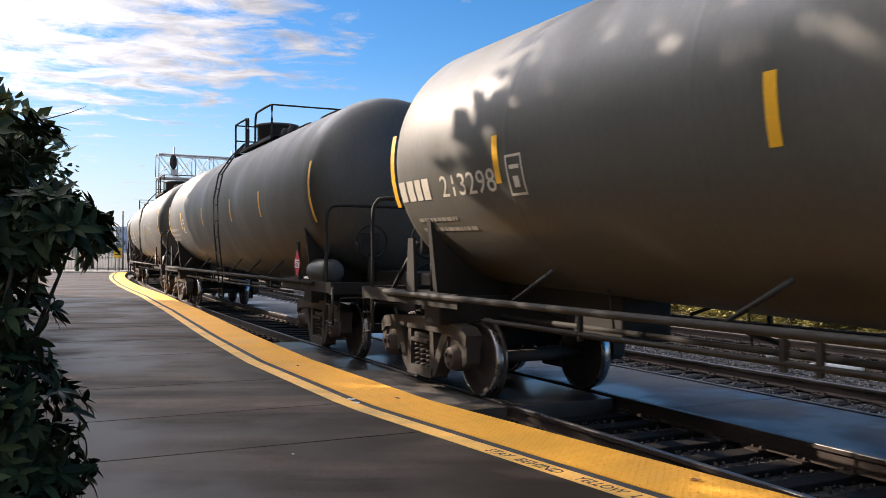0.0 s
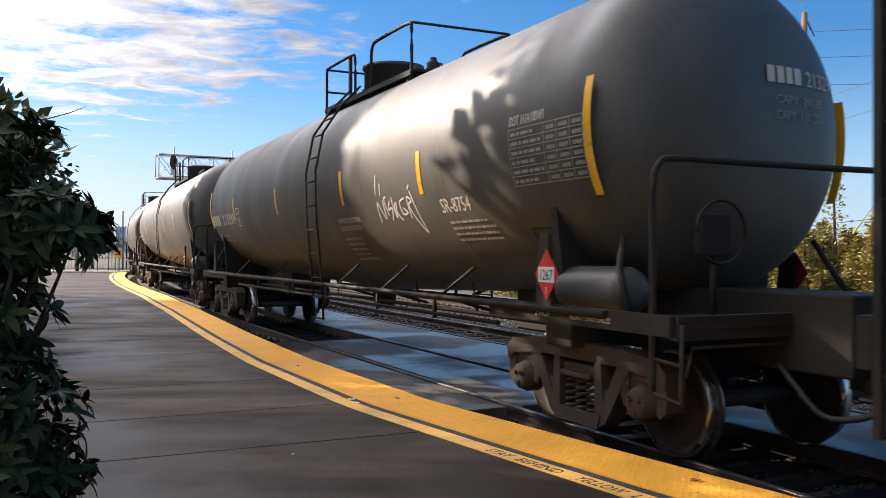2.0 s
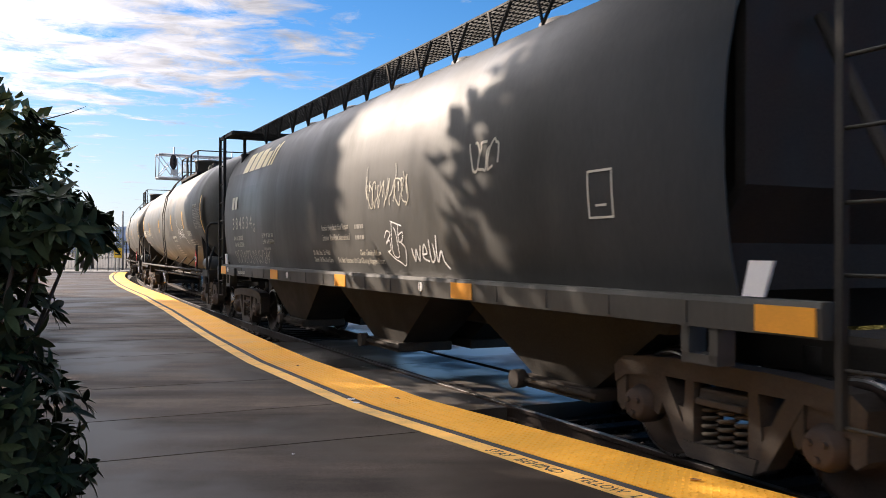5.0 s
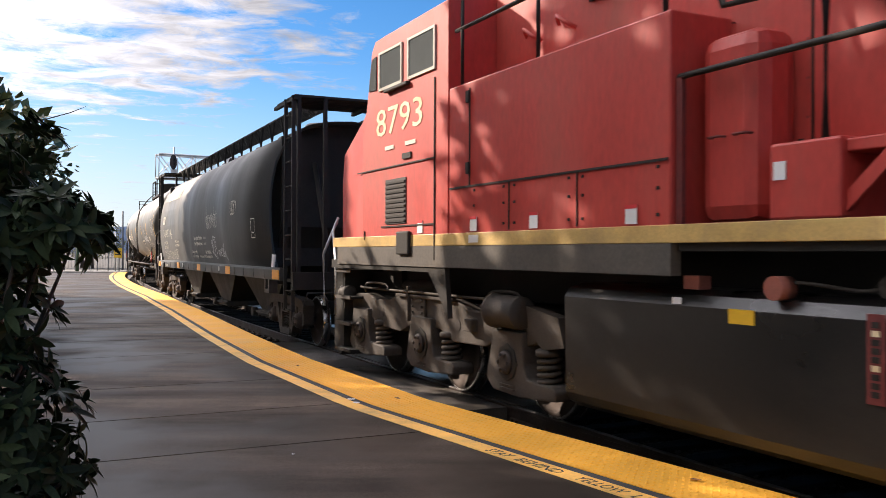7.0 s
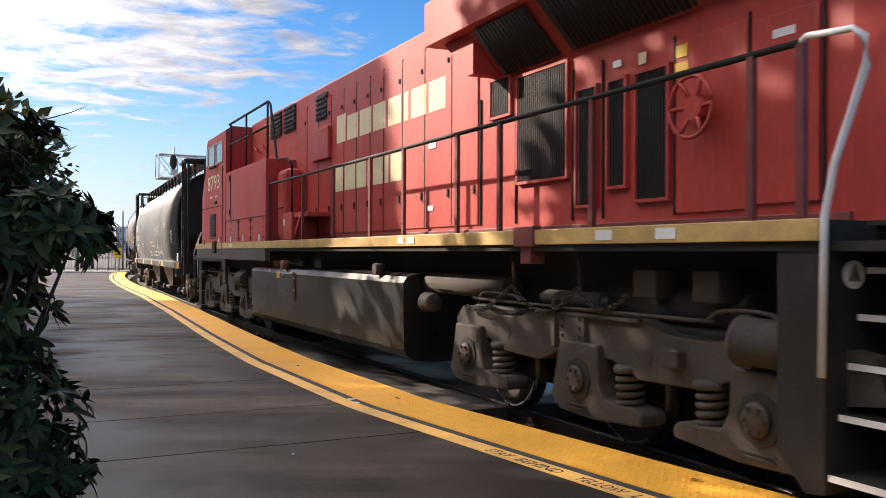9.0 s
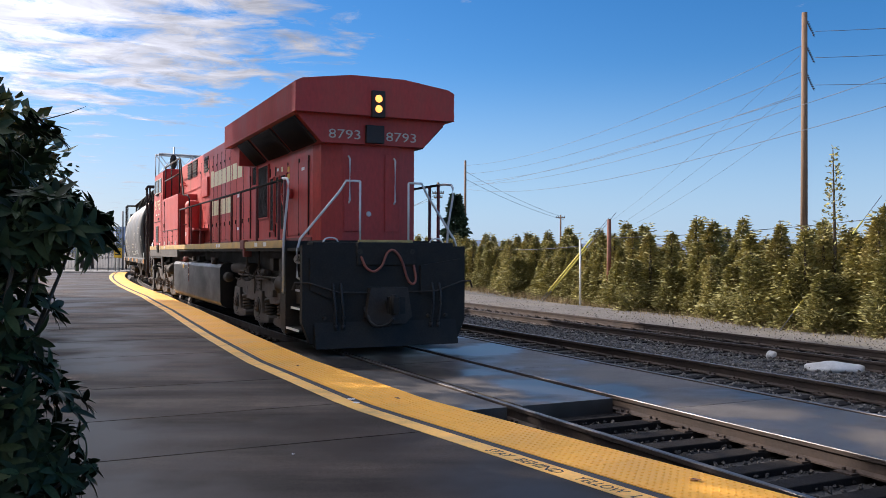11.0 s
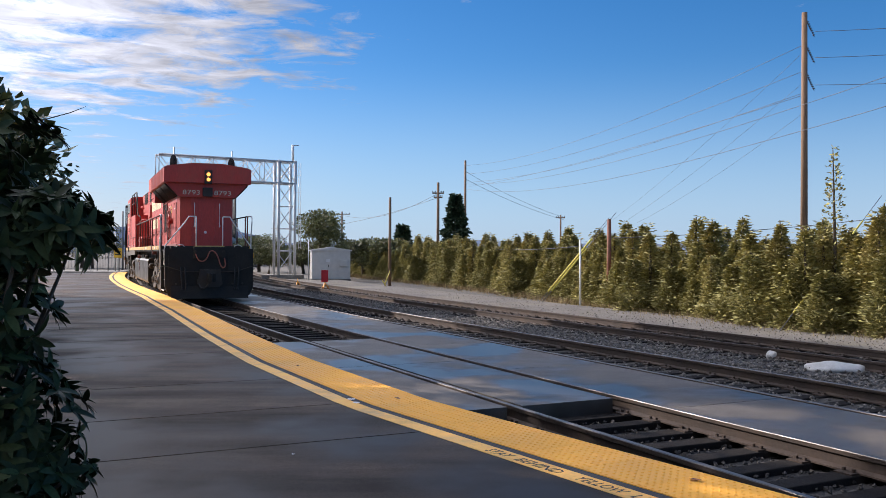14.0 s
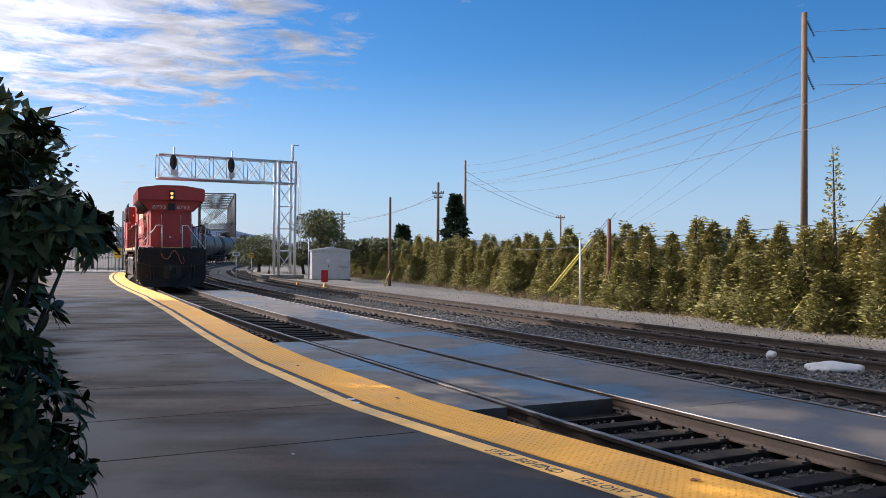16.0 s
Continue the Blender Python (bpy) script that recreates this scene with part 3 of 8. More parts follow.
def text_mesh(words, height, width=None, depth=0.0008, shear=0.0):
    """The built-in font as a mesh, letters standing in x and y."""
    cu = bpy.data.curves.new("t", "FONT")
    cu.body, cu.size, cu.extrude, cu.resolution_u, cu.shear = words, height * 1.38, depth, 2, shear
    ob = bpy.data.objects.new("t", cu)
    scene.collection.objects.link(ob)
    me = bpy.data.meshes.new_from_object(ob.evaluated_get(bpy.context.evaluated_depsgraph_get()))
    bpy.data.objects.remove(ob)
    n = len(me.vertices)
    co = np.empty(n * 3, dtype=np.float32)
    me.vertices.foreach_get("co", co)
    co = co.reshape(-1, 3)
    if width and n:
        co[:, 0] *= width / max(1e-6, co[:, 0].max())
    return me, co


def lettering(name, words, height, width, mat, parent, put, depth=0.0008, shear=0.0, label=""):
    """put maps (along, up, out) to the thing's space."""
    me, co = text_mesh(words, height, width, depth, shear)
    out = np.array([put(float(a), float(b), float(c)) for a, b, c in co], dtype=np.float32)
    me.vertices.foreach_set("co", out.ravel())
    me.update()
    me.materials.clear()
    me.materials.append(M[mat])
    ob = new(name, me)
    ob.parent = parent
    return tagged(ob, label)


def bars(name, spec, mat, parent, put, label=""):
    """Plain bars (along, up, width, height) for writing that cannot be read or is a trade name."""
    if name in ("trade_name", "company_mark") and len(spec) > 1:
        for i, q in enumerate(spec):
            ob = bars(name, [q], mat, parent, put, label if i == 0 else "")
        return ob
    bm = bmesh.new()
    for q in spec:
        a, b, w, h = q[:4]
        sk = q[4] if len(q) > 4 else 0.0
        n = max(1, int(h / 0.1))
        rows = []
        for i in range(n + 1):
            f = i / n
            rows.append([bm.verts.new(put(a + sk * f * h, b + f * h, 0.004)), bm.verts.new(put(a + w + sk * f * h, b + f * h, 0.004))])
        for r0, r1 in zip(rows, rows[1:]):
            bm.faces.new((r0[0], r0[1], r1[1], r1[0]))
    ob = part(name, bm, mat, parent, label)
    if len(spec) > 1:
        tagged(ob, kind="stuff")
    return ob


def wording(rnd, a, b, rows, w, h=0.035, gap=0.09):
    """Rows of short dashes, as unreadable small print."""
    out = []
    for k in range(rows):
        x, end = a, a + w * rnd.uniform(0.65, 1.0)
        while x < end:
            q = rnd.uniform(0.04, 0.14)
            out.append((x, b - gap * k, min(q, end - x + 0.02), h))
            x += q + 0.025
    return out


def flowing(ln, n=5):
    """A smooth curve through the points of a stroke."""
    q = [ln[0]] + list(ln) + [ln[-1]]
    out = []
    for p0, p1, p2, p3 in zip(q, q[1:], q[2:], q[3:]):
        for k in range(n):
            f = k / n
            out.append(tuple(0.5 * (2 * b + (c - a) * f + (2 * a - 5 * b + 4 * c - d) * f * f + (3 * b - a - 3 * c + d) * f ** 3) for a, b, c, d in zip(p0, p1, p2, p3)))
    return out + [tuple(ln[-1])]


def strokes(name, lines, r, mat, parent, put, label=""):
    """Hand-drawn paint strokes as thin flat ribbons."""
    bm = bmesh.new()
    for ln in lines:
        ln = flowing(ln)
        for (a0, b0), (a1, b1) in zip(ln, ln[1:]):
            d = Vector((a1 - a0, b1 - b0))
            if d.length < 1e-4:
                continue
            n = Vector((-d.y, d.x)).normalized() * r
            d = d.normalized() * r * 0.5
            q = [(a0 + n.x - d.x, b0 + n.y - d.y), (a0 - n.x - d.x, b0 - n.y - d.y), (a1 - n.x + d.x, b1 - n.y + d.y), (a1 + n.x + d.x, b1 + n.y + d.y)]
            bm.faces.new([bm.verts.new(put(x, y, 0.004)) for x, y in q])
    return part(name, bm, mat, parent, label)


def scribble(rnd, a, b, w, h, n):
    """A tag-like scrawl of n looping strokes in a box."""
    out = []
    for i in range(n):
        x = a + w * (i + 0.1) / n
        pts = []
        for k in range(9):
            f = k / 8
            pts.append((x + w / n * (0.5 + 0.55 * math.sin(f * 5 + i * 1.7 + rnd.uniform(-0.4, 0.4))), b + h * (0.5 + 0.5 * math.cos(f * 6.0 + i + rnd.uniform(-0.5, 0.5)))))
        out.append(pts)
    return out


# ---- wheels and freight bogies ----
def wheelset_mesh(name, r, tread=0.12):
    bm = bmesh.new()
    for sgn in (1, -1):
        y0 = sgn * 0.68
        prof = [(y0, 0.09), (y0, r + 0.026), (y0 + sgn * 0.028, r + 0.024), (y0 + sgn * 0.045, r), (y0 + sgn * 0.135, r - 0.006), (y0 + sgn * 0.135, r - 0.07),
                (y0 + sgn * 0.1, r - 0.1), (y0 + sgn * 0.075, r * 0.5), (y0 + sgn * 0.12, 0.16), (y0 + sgn * 0.16, 0.13), (y0 + sgn * 0.16, 0.02)]
        lathe(bm, prof, 40, "y")
    lathe(bm, [(-1.02, 0.075), (1.02, 0.075)], 12, "y")
    return mesh_of(bm, name, "wheel")


def tread_mesh(name, r, sgn):
    bm = bmesh.new()
    y0 = sgn * 0.68
    lathe(bm, [(y0 + sgn * 0.05, r + 0.003), (y0 + sgn * 0.13, r - 0.002), (y0 + sgn * 0.1375, r - 0.012), (y0 + sgn * 0.1375, r - 0.03)], 40, "y", caps=False)
    lathe(bm, [(y0 - sgn * 0.002, r - 0.01), (y0 - sgn * 0.002, r + 0.022), (y0 + sgn * 0.02, r + 0.027)], 40, "y", caps=False)
    return mesh_of(bm, name, "tread")


W_FREIGHT, TR_FREIGHT = wheelset_mesh("wheelset", 0.457), [tread_mesh("tread", 0.457, q) for q in (1, -1)]
W_LOCO, TR_LOCO = wheelset_mesh("wheelset", 0.53), [tread_mesh("tread", 0.53, q) for q in (1, -1)]


def side_frame_mesh():
    """Cast three-piece bogie side frame: arched top member, hollow legs, spring window, pedestals."""
    bm = bmesh.new()
    top = [(-1.24, 0.62), (-1.26, 0.76), (-1.14, 0.85), (-0.85, 0.88), (-0.5, 0.90), (0.5, 0.90), (0.85, 0.88), (1.14, 0.85), (1.26, 0.76), (1.24, 0.62), (1.1, 0.70), (0.65, 0.745), (-0.65, 0.745), (-1.1, 0.70)]
    prism(bm, top, 0.95, 1.16)
    for s in (1, -1):
        # sloping leg, column beside the springs, web below the window, pedestal horns
        prism(bm, [(s * 0.62, 0.76), (s * 0.78, 0.74), (s * 0.44, 0.22), (s * 0.34, 0.17), (s * 0.3, 0.22), (s * 0.38, 0.36)], 0.96, 1.15)
        prism(bm, [(s * 0.28, 0.76), (s * 0.37, 0.76), (s * 0.41, 0.34), (s * 0.28, 0.22)], 0.96, 1.15)
        prism(bm, [(s * 0.34, 0.5), (s * 0.5, 0.54), (s * 0.44, 0.28), (s * 0.34, 0.28)], 0.98, 1.13)
        prism(bm, [(s * 0.62, 0.76), (s * 0.76, 0.76), (s * 0.76, 0.44), (s * 0.7, 0.42), (s * 0.66, 0.5)], 0.96, 1.14)
        prism(bm, [(s * 1.12, 0.76), (s * 1.25, 0.74), (s * 1.24, 0.44), (s * 1.16, 0.38), (s * 1.12, 0.42)], 0.96, 1.14)
        box(bm, min(s * 0.76, s * 1.12), max(s * 0.76, s * 1.12), 0.98, 1.12, 0.62, 0.74, 0.02)
    prism(bm, [(-0.38, 0.28), (0.38, 0.28), (0.34, 0.16), (-0.34, 0.16)], 0.93, 1.17)
    box(bm, -0.26, 0.26, 0.9, 1.12, 0.56, 0.7, 0.02)
    box(bm, -0.24, 0.24, 1.1, 1.175, 0.58, 0.63, 0.01)
    return mesh_of(bm, "side_frame", "grime")


def spring_mesh():
    bm = bmesh.new()
    for x in (-0.17, 0.0, 0.17):
        pts = [(x + 0.065 * math.cos(k * 0.9), 1.06 + 0.065 * math.sin(k * 0.9), 0.28 + k * 0.28 / 32) for k in range(33)]
        tube(bm, pts, 0.017, 5)
    return mesh_of(bm, "spring", "grime")


def journal_mesh():
    bm = bmesh.new()
    lathe(bm, [(1.0, 0.16), (1.13, 0.16), (1.15, 0.14), (1.2, 0.13), (1.215, 0.11), (1.215, 0.02)], 20, "y")
    box(bm, -0.2, 0.2, 1.0, 1.12, 0.08, 0.2, 0.02)
    for k in range(3):
        a = k * 2.094 + 0.5
        lathe(bm, [(1.21, 0.026), (1.24, 0.026)], 6, "y", (0.07 * math.cos(a), 0, 0.07 * math.sin(a)))
    return mesh_of(bm, "journal_cap", "wheel")


def bolster_mesh():
    bm = bmesh.new()
    box(bm, -0.2, 0.2, -0.95, 0.95, 0.5, 0.78, 0.03)
    lathe(bm, [(0.7, 0.22), (1.0, 0.22)], 16, "z")
    for x in (-0.55, 0.55):
        box(bm, x - 0.05, x + 0.05, -0.85, 0.85, 0.42, 0.5)
        for y in (-0.78, 0.78):
            box(bm, x - 0.09, x + 0.09, y - 0.07, y + 0.07, 0.3, 0.56, 0.02)
    return mesh_of(bm, "bolster", "black")


SIDE_F, SPRING_F, JOURNAL_F, BOLSTER_F = side_frame_mesh(), spring_mesh(), journal_mesh(), bolster_mesh()
TURN = Matrix.Rotation(math.pi, 4, "Z")


def add_bogie(car, x):
    again("bogie_bolster", BOLSTER_F, car, pose(x, 0, 0))
    for m in (Matrix.Identity(4), TURN):
        f = again("side_frame", SIDE_F, car, pose(x, 0, 0) @ m)
        again("spring", SPRING_F, f)
        for a in (-0.93, 0.93):
            again("journal_cap", JOURNAL_F, f, pose(a, 0, 0.475))
    for a in (-0.93, 0.93):
        base = pose(x + a, 0, 0.457)
        w = again("wheelset", W_FREIGHT, car, base)
        for tr in TR_FREIGHT:
            again("tread", tr, w)
        SPINNERS.append((w, base, 0.457))


def coupler(car, x, s):
    bm = bmesh.new()
    box(bm, min(x, x + s * 0.45), max(x, x + s * 0.45), -0.075, 0.075, 0.77, 0.91, 0.03)
    prism(bm, [(x + s * 0.4, -0.13), (x + s * 0.4, 0.12), (x + s * 0.56, 0.15), (x + s * 0.68, 0.1), (x + s * 0.7, 0.02), (x + s * 0.62, -0.02), (x + s * 0.6, -0.13)], 0.7, 0.98, "z")
    lathe(bm, [(0.68, 0.05), (1.02, 0.05)], 12, "z", (x + s * 0.62, 0.09, 0))
    part("coupler", bm, "black", car, "dark knuckle coupler")
    bm = bmesh.new()
    tube(bm, flowing([(x - s * 0.05, 0.38, 0.86), (x + s * 0.12, 0.4, 0.72), (x + s * 0.35, 0.34, 0.5), (x + s * 0.6, 0.2, 0.52), (x + s * 0.72, 0.12, 0.64)], 4), 0.028, 6)
    tube(bm, [(x, -1.3, 1.02), (x, -0.3, 1.02), (x + s * 0.1, 0.0, 1.08), (x, 0.3, 1.02), (x, 1.3, 1.02), (x, 1.36, 0.8)], 0.016, 6)
    part("air_hose", bm, "rubber", car)


# ---- tank car: 17 m shell on stub sills ----
TZ, TRAD = 2.87, 1.535


def belly(x, z):
    """How far the sloping belly lies below a plain cylinder."""
    return 0.24 * max(0.0, 1 - abs(x) / 7.75) * max(0.0, (TZ - z) / TRAD) ** 2


def tank_put(l0, z0):
    """Wraps writing round the platform side of the shell, starting at l0, z0."""
    def f(a, b, c):
        ang = math.asin(max(-1, min(1, (z0 - TZ) / TRAD))) + b / TRAD
        r = TRAD + 0.003 + c
        z = TZ + r * math.sin(ang)
        return (l0 - a, r * math.cos(ang), z - belly(l0 - a, z))
    return f


def flat_put(l0, d, z0):
    def f(a, b, c):
        return (l0 - a, d + 0.003 + c, z0 + b)
    return f


def curved_strip(bm, l0, l1, z0, z1, rad=TRAD, zc=TZ, out=0.006, n=8, side=1):
    a0, a1 = math.asin((z0 - zc) / rad), math.asin((z1 - zc) / rad)
    rows = []
    for i in range(n + 1):
        a = a0 + (a1 - a0) * i / n
        z = zc + (rad + out) * math.sin(a)
        rows.append([bm.verts.new((l, side * (rad + out) * math.cos(a), z - belly(l, z))) for l in (l0, l1)])
    for p, q in zip(rows, rows[1:]):
        bm.faces.new((p[0], q[0], q[1], p[1]) if side < 0 else (p[0], p[1], q[1], q[0]))


def build_tank_car(u, detail=True, label="", number=""):
    car = thing("tank_car", label or "grimy black tank car with yellow reflector stripes", "tank car", car_pose(u, 7.3, 0), "tank cars of the train")
    MOVERS.append((car, u, 7.3))
    # shell with dished heads and weld seams
    bm = bmesh.new()
    prof = []
    for i in range(9):
        a = math.pi / 2 * i / 8
        prof.append((-7.75 - 0.72 * math.cos(a), max(0.02, TRAD * math.sin(a) ** 0.75)))
    for x in (-7.75, -5.2, -2.6, 0.0, 2.6, 5.2, 7.75):
        if -7.75 < x < 7.75:
            prof += [(x - 0.06, TRAD), (x - 0.03, TRAD), (x - 0.012, TRAD + 0.002), (x + 0.012, TRAD + 0.002), (x + 0.03, TRAD), (x + 0.06, TRAD)]
    for i in range(9):
        a = math.pi / 2 * (8 - i) / 8
        prof.append((7.75 + 0.72 * math.cos(a), max(0.02, TRAD * math.sin(a) ** 0.75)))
    lathe(bm, prof, 72, "x", (0, 0, TZ))
    # the belly slopes down to the outlet at mid-length
    for v in bm.verts:
        v.co.z -= belly(v.co.x, v.co.z)
    shell = part("tank_shell", bm, "tank", car, "dirty dark grey painted steel shell")
    # stub sills, bolsters and end platforms
    for s in (1, -1):
        bm = bmesh.new()
        box(bm, s * 7.3 - 2.4, s * 7.3 + 2.4, -0.32, 0.32, 0.8, 1.42, 0.02)
        box(bm, s * 7.3 - 0.22, s * 7.3 + 0.22, -1.3, 1.3, 0.86, 1.2, 0.02)
        prism(bm, [(-1.25, 1.2), (1.25, 1.2), (1.36, 2.2), (1.22, 2.05), (0.9, 1.66), (0.0, 1.33), (-0.9, 1.66), (-1.22, 2.05), (-1.36, 2.2)], s * 7.3 - 0.05, s * 7.3 + 0.05, "x")
        part("sill", bm, "black", car, "black stub sill and saddle")
        bm = bmesh.new()
        box(bm, min(s * 8.2, s * 9.15), max(s * 8.2, s * 9.15), -1.45, 1.45, 1.16, 1.2)
        box(bm, s * 9.1 - 0.04, s * 9.1 + 0.04, -1.48, 1.48, 1.08, 1.26)
        for d in (-1.45, 1.45):
            box(bm, min(s * 6.3, s * 9.15), max(s * 6.3, s * 9.15), d - 0.03, d + 0.03, 1.1, 1.26)
        part("end_platform", bm, "black", car)
        # bent safety rail across the end, step stirrups below
        bm = bmesh.new()
        q = s * 8.83
        tube(bm, flowing([(q, 1.45, 0.66), (q, 1.45, 1.2), (q, 1.45, 1.8), (q, 1.45, 2.26), (q, 1.4, 2.4), (q, 1.27, 2.46), (q, 0.6, 2.46), (q, -0.6, 2.46), (q, -1.27, 2.46), (q, -1.4, 2.4), (q, -1.45, 2.26), (q, -1.45, 1.2), (q, -1.45, 0.66)], 3), 0.028, 8)
        part("end_rail", bm, "black", car, "bent black pipe rail across the end")
        for d in (1.45, -1.45):
            bm = bmesh.new()
            tube(bm, [(s * 8.83, d, 0.66), (s * 9.16, d, 0.62), (s * 9.16, d, 1.2)], 0.02, 6)
            tube(bm, [(s * 8.83, d, 0.92), (s * 9.16, d, 0.9)], 0.016, 6)
            part("step_stirrup", bm, "black", car)
            bm = bmesh.new()
            tube(bm, [(s * 8.4, d * 0.93, 1.22), (s * 8.15, d * 0.86, 1.6), (s * 8.05, d * 0.78, 1.86)], 0.03, 6)
            part("head_brace", bm, "black", car)
        bm = bmesh.new()
        box(bm, s * 8.62 - 0.05, s * 8.62 + 0.05, 0.5, 0.82, 1.7, 2.05, 0.02)
        tube(bm, [(s * 8.62, 0.66, 1.7), (s * 8.62, 0.66, 1.2)], 0.03, 6)
        tube(bm, [(s * 8.66 + s * 0.06, 0.66 + 0.26 * math.cos(k * math.pi / 10), 1.9 + 0.26 * math.sin(k * math.pi / 10)) for k in range(21)], 0.015, 5)
        part("hand_brake", bm, "black", car)
        coupler(car, s * 9.1, s)
        add_bogie(car, 7.95 if s > 0 else -7.38)
        # placard bracket
        for d in (1.5, -1.5):
            bm = bmesh.new()
            prism(bm, [(s * 7.42 - 0.1, 1.2), (s * 7.42 + 0.16, 1.2), (s * 7.42 + 0.1, 1.9), (s * 7.42 - 0.04, 1.9)], d - 0.02, d + 0.02)
            part("placard_bracket", bm, "black", car)
    bm = bmesh.new()
    lathe(bm, [(-8.22, 0.02), (-8.22, 0.12), (-8.16, 0.19), (-8.1, 0.21), (-7.32, 0.21), (-7.26, 0.19), (-7.2, 0.12), (-7.2, 0.02)], 24, "x", (0, 1.12, 1.40))
    part("brake_reservoir", bm, "tank", car)
    # side running pipes with stand-off brackets
    for d in (1.5, -1.5):
        bm = bmesh.new()
        tube(bm, [(8.3, d, 1.22), (-8.3, d, 1.22)], 0.035, 8)
        part("side_rail", bm, "black", car, "steel pipe running along the side")
        for x in (-5.2, -3.4, -1.6, 2.3, 5.12):
            bm = bmesh.new()
            tube(bm, [(x - 0.42, d * 0.86, 1.56), (x, d, 1.24), (x + 0.05, d * 0.55, 1.05)], 0.022, 6)
            part("rail_bracket", bm, "black", car)
    # train line slung below on hangers
    for d in (1.2, -1.2):
        bm = bmesh.new()
        tube(bm, [(6.2, d, 0.98), (-6.0, d, 0.98)], 0.026, 6)
        part("train_line", bm, "black", car)
        for x in (-4.4, -2.5, -0.2, 1.75, 2.05, 4.4):
            bm = bmesh.new()
            box(bm, x - 0.025, x + 0.025, d - 0.02, d + 0.02, 0.92, 1.2)
            part("pipe_hanger", bm, "black", car)
    # brake pipe and outlet
    bm = bmesh.new()
    tube(bm, [(7.0, 0.5, 0.95), (-7.0, 0.5, 0.95)], 0.03, 6)
    for x in (-4.2, -2.4, -0.6, 1.2, 3.0, 4.8):
        tube(bm, [(x, 0.5, 0.95), (x, 0.6, 1.6)], 0.012, 5)
    lathe(bm, [(0.78, 0.16), (0.9, 0.2), (1.36, 0.24)], 16, "z", (0.2, 0, 0))
    part("brake_pipe", bm, "black", car)
    # ladder on each side, over the shell
    for d in (1, -1):
        bm = bmesh.new()
        for x in (-0.95, -0.45):
            pts = [(x, d * 1.5, 0.66), (x, d * 1.52, 1.22), (x, d * 1.62, 2.2), (x, d * 1.64, 3.0), (x, d * 1.52, 3.6), (x, d * 1.22, 4.05), (x, d * 0.9, 4.38)]
            tube(bm, pts, 0.02, 6)
        for z in (0.68, 1.0, 1.32, 1.7, 2.08, 2.46, 2.84, 3.22):
            dd = float(np.interp(z, [0.66, 1.22, 2.2, 3.0, 3.6], [1.5, 1.52, 1.62, 1.64, 1.52]))
            tube(bm, [(-0.95, d * dd, z), (-0.45, d * dd, z)], 0.014, 6)
        for z, dd in ((3.58, 1.52), (3.85, 1.36), (4.08, 1.2)):
            tube(bm, [(-0.95, d * dd, z), (-0.45, d * dd, z)], 0.014, 6)
        part("ladder", bm, "black", car)
    # top platform, manway and safety rails
    bm = bmesh.new()
    for x in np.arange(-2.75, 1.05, 0.1):
        box(bm, x - 0.035, x + 0.035, -0.82, -0.5, 4.3, 4.33)
        box(bm, x - 0.035, x + 0.035, 0.5, 0.82, 4.3, 4.33)
    for y in (-0.82, -0.5, 0.5, 0.82):
        box(bm, -2.8, 1.05, y - 0.02, y + 0.02, 4.24, 4.31)
    for x in (-2.6, -0.8, 0.9):
        box(bm, x - 0.03, x + 0.03, -0.8, 0.8, 4.16, 4.28)
    part("top_platform", bm, "black", car)
    for y in (-0.8, 0.8):
        bm = bmesh.new()
        tube(bm, flowing([(1.05, y, 4.1), (1.05, y, 4.6), (1.05, y, 5.0), (0.98, y, 5.03), (0.4, y, 5.03), (-0.3, y, 5.02), (-0.42, y, 4.94), (-0.44, y, 4.6), (-0.44, y, 4.2)], 3), 0.024, 6)
        part("safety_rail", bm, "black", car)
        bm = bmesh.new()
        box(bm, -0.24, -0.16, y - 0.02, y + 0.02, 4.2, 5.02)
        part("rail_post", bm, "black", car)
        bm = bmesh.new()
        tube(bm, flowing([(-1.16, y, 4.1), (-1.16, y, 4.6), (-1.18, y, 4.88), (-1.26, y, 5.0), (-1.45, y, 5.02), (-2.2, y, 5.02), (-2.66, y, 5.0), (-2.75, y, 4.9), (-2.75, y, 4.14)], 3), 0.026, 6)
        part("safety_rail", bm, "black", car)
    for x, z in ((1.05, 4.62), (1.05, 5.02), (-2.75, 5.0)):
        bm = bmesh.new()
        tube(bm, [(x, -0.8, z), (x, 0.8, z)], 0.02, 6)
        part("safety_rail", bm, "black", car)
    bm = bmesh.new()
    lathe(bm, [(4.2, 0.5), (4.86, 0.5), (4.86, 0.535), (4.92, 0.535), (4.93, 0.5), (4.93, 0.02)], 32, "z", (-0.15, 0, 0))
    part("manway", bm, "hopper", car, "round manway with bolted lid")
    for x in (-1.6, -2.2, 0.7):
        bm = bmesh.new()
        lathe(bm, [(4.3, 0.1), (4.58, 0.1), (4.6, 0.06), (4.66, 0.05)], 12, "z", (x, 0.2, 0))
        part("valve", bm, "black", car)
    # yellow reflector stripes
    for x, z0, z1 in ((8.02, 2.3, 3.2), (5.4, 2.43, 2.9), (1.86, 2.43, 2.9), (-1.81, 2.43, 2.92), (-4.62, 2.43, 2.93), (-8.05, 2.22, 3.22)):
        for side in (1, -1):
            rr = TRAD if abs(x) < 7.7 else TRAD * 0.985
            bm = bmesh.new()
            curved_strip(bm, x - 0.055, x + 0.055, z0, z1, rr, side=side)
            part("reflector_stripe", bm, "stripe", car)
    put = tank_put
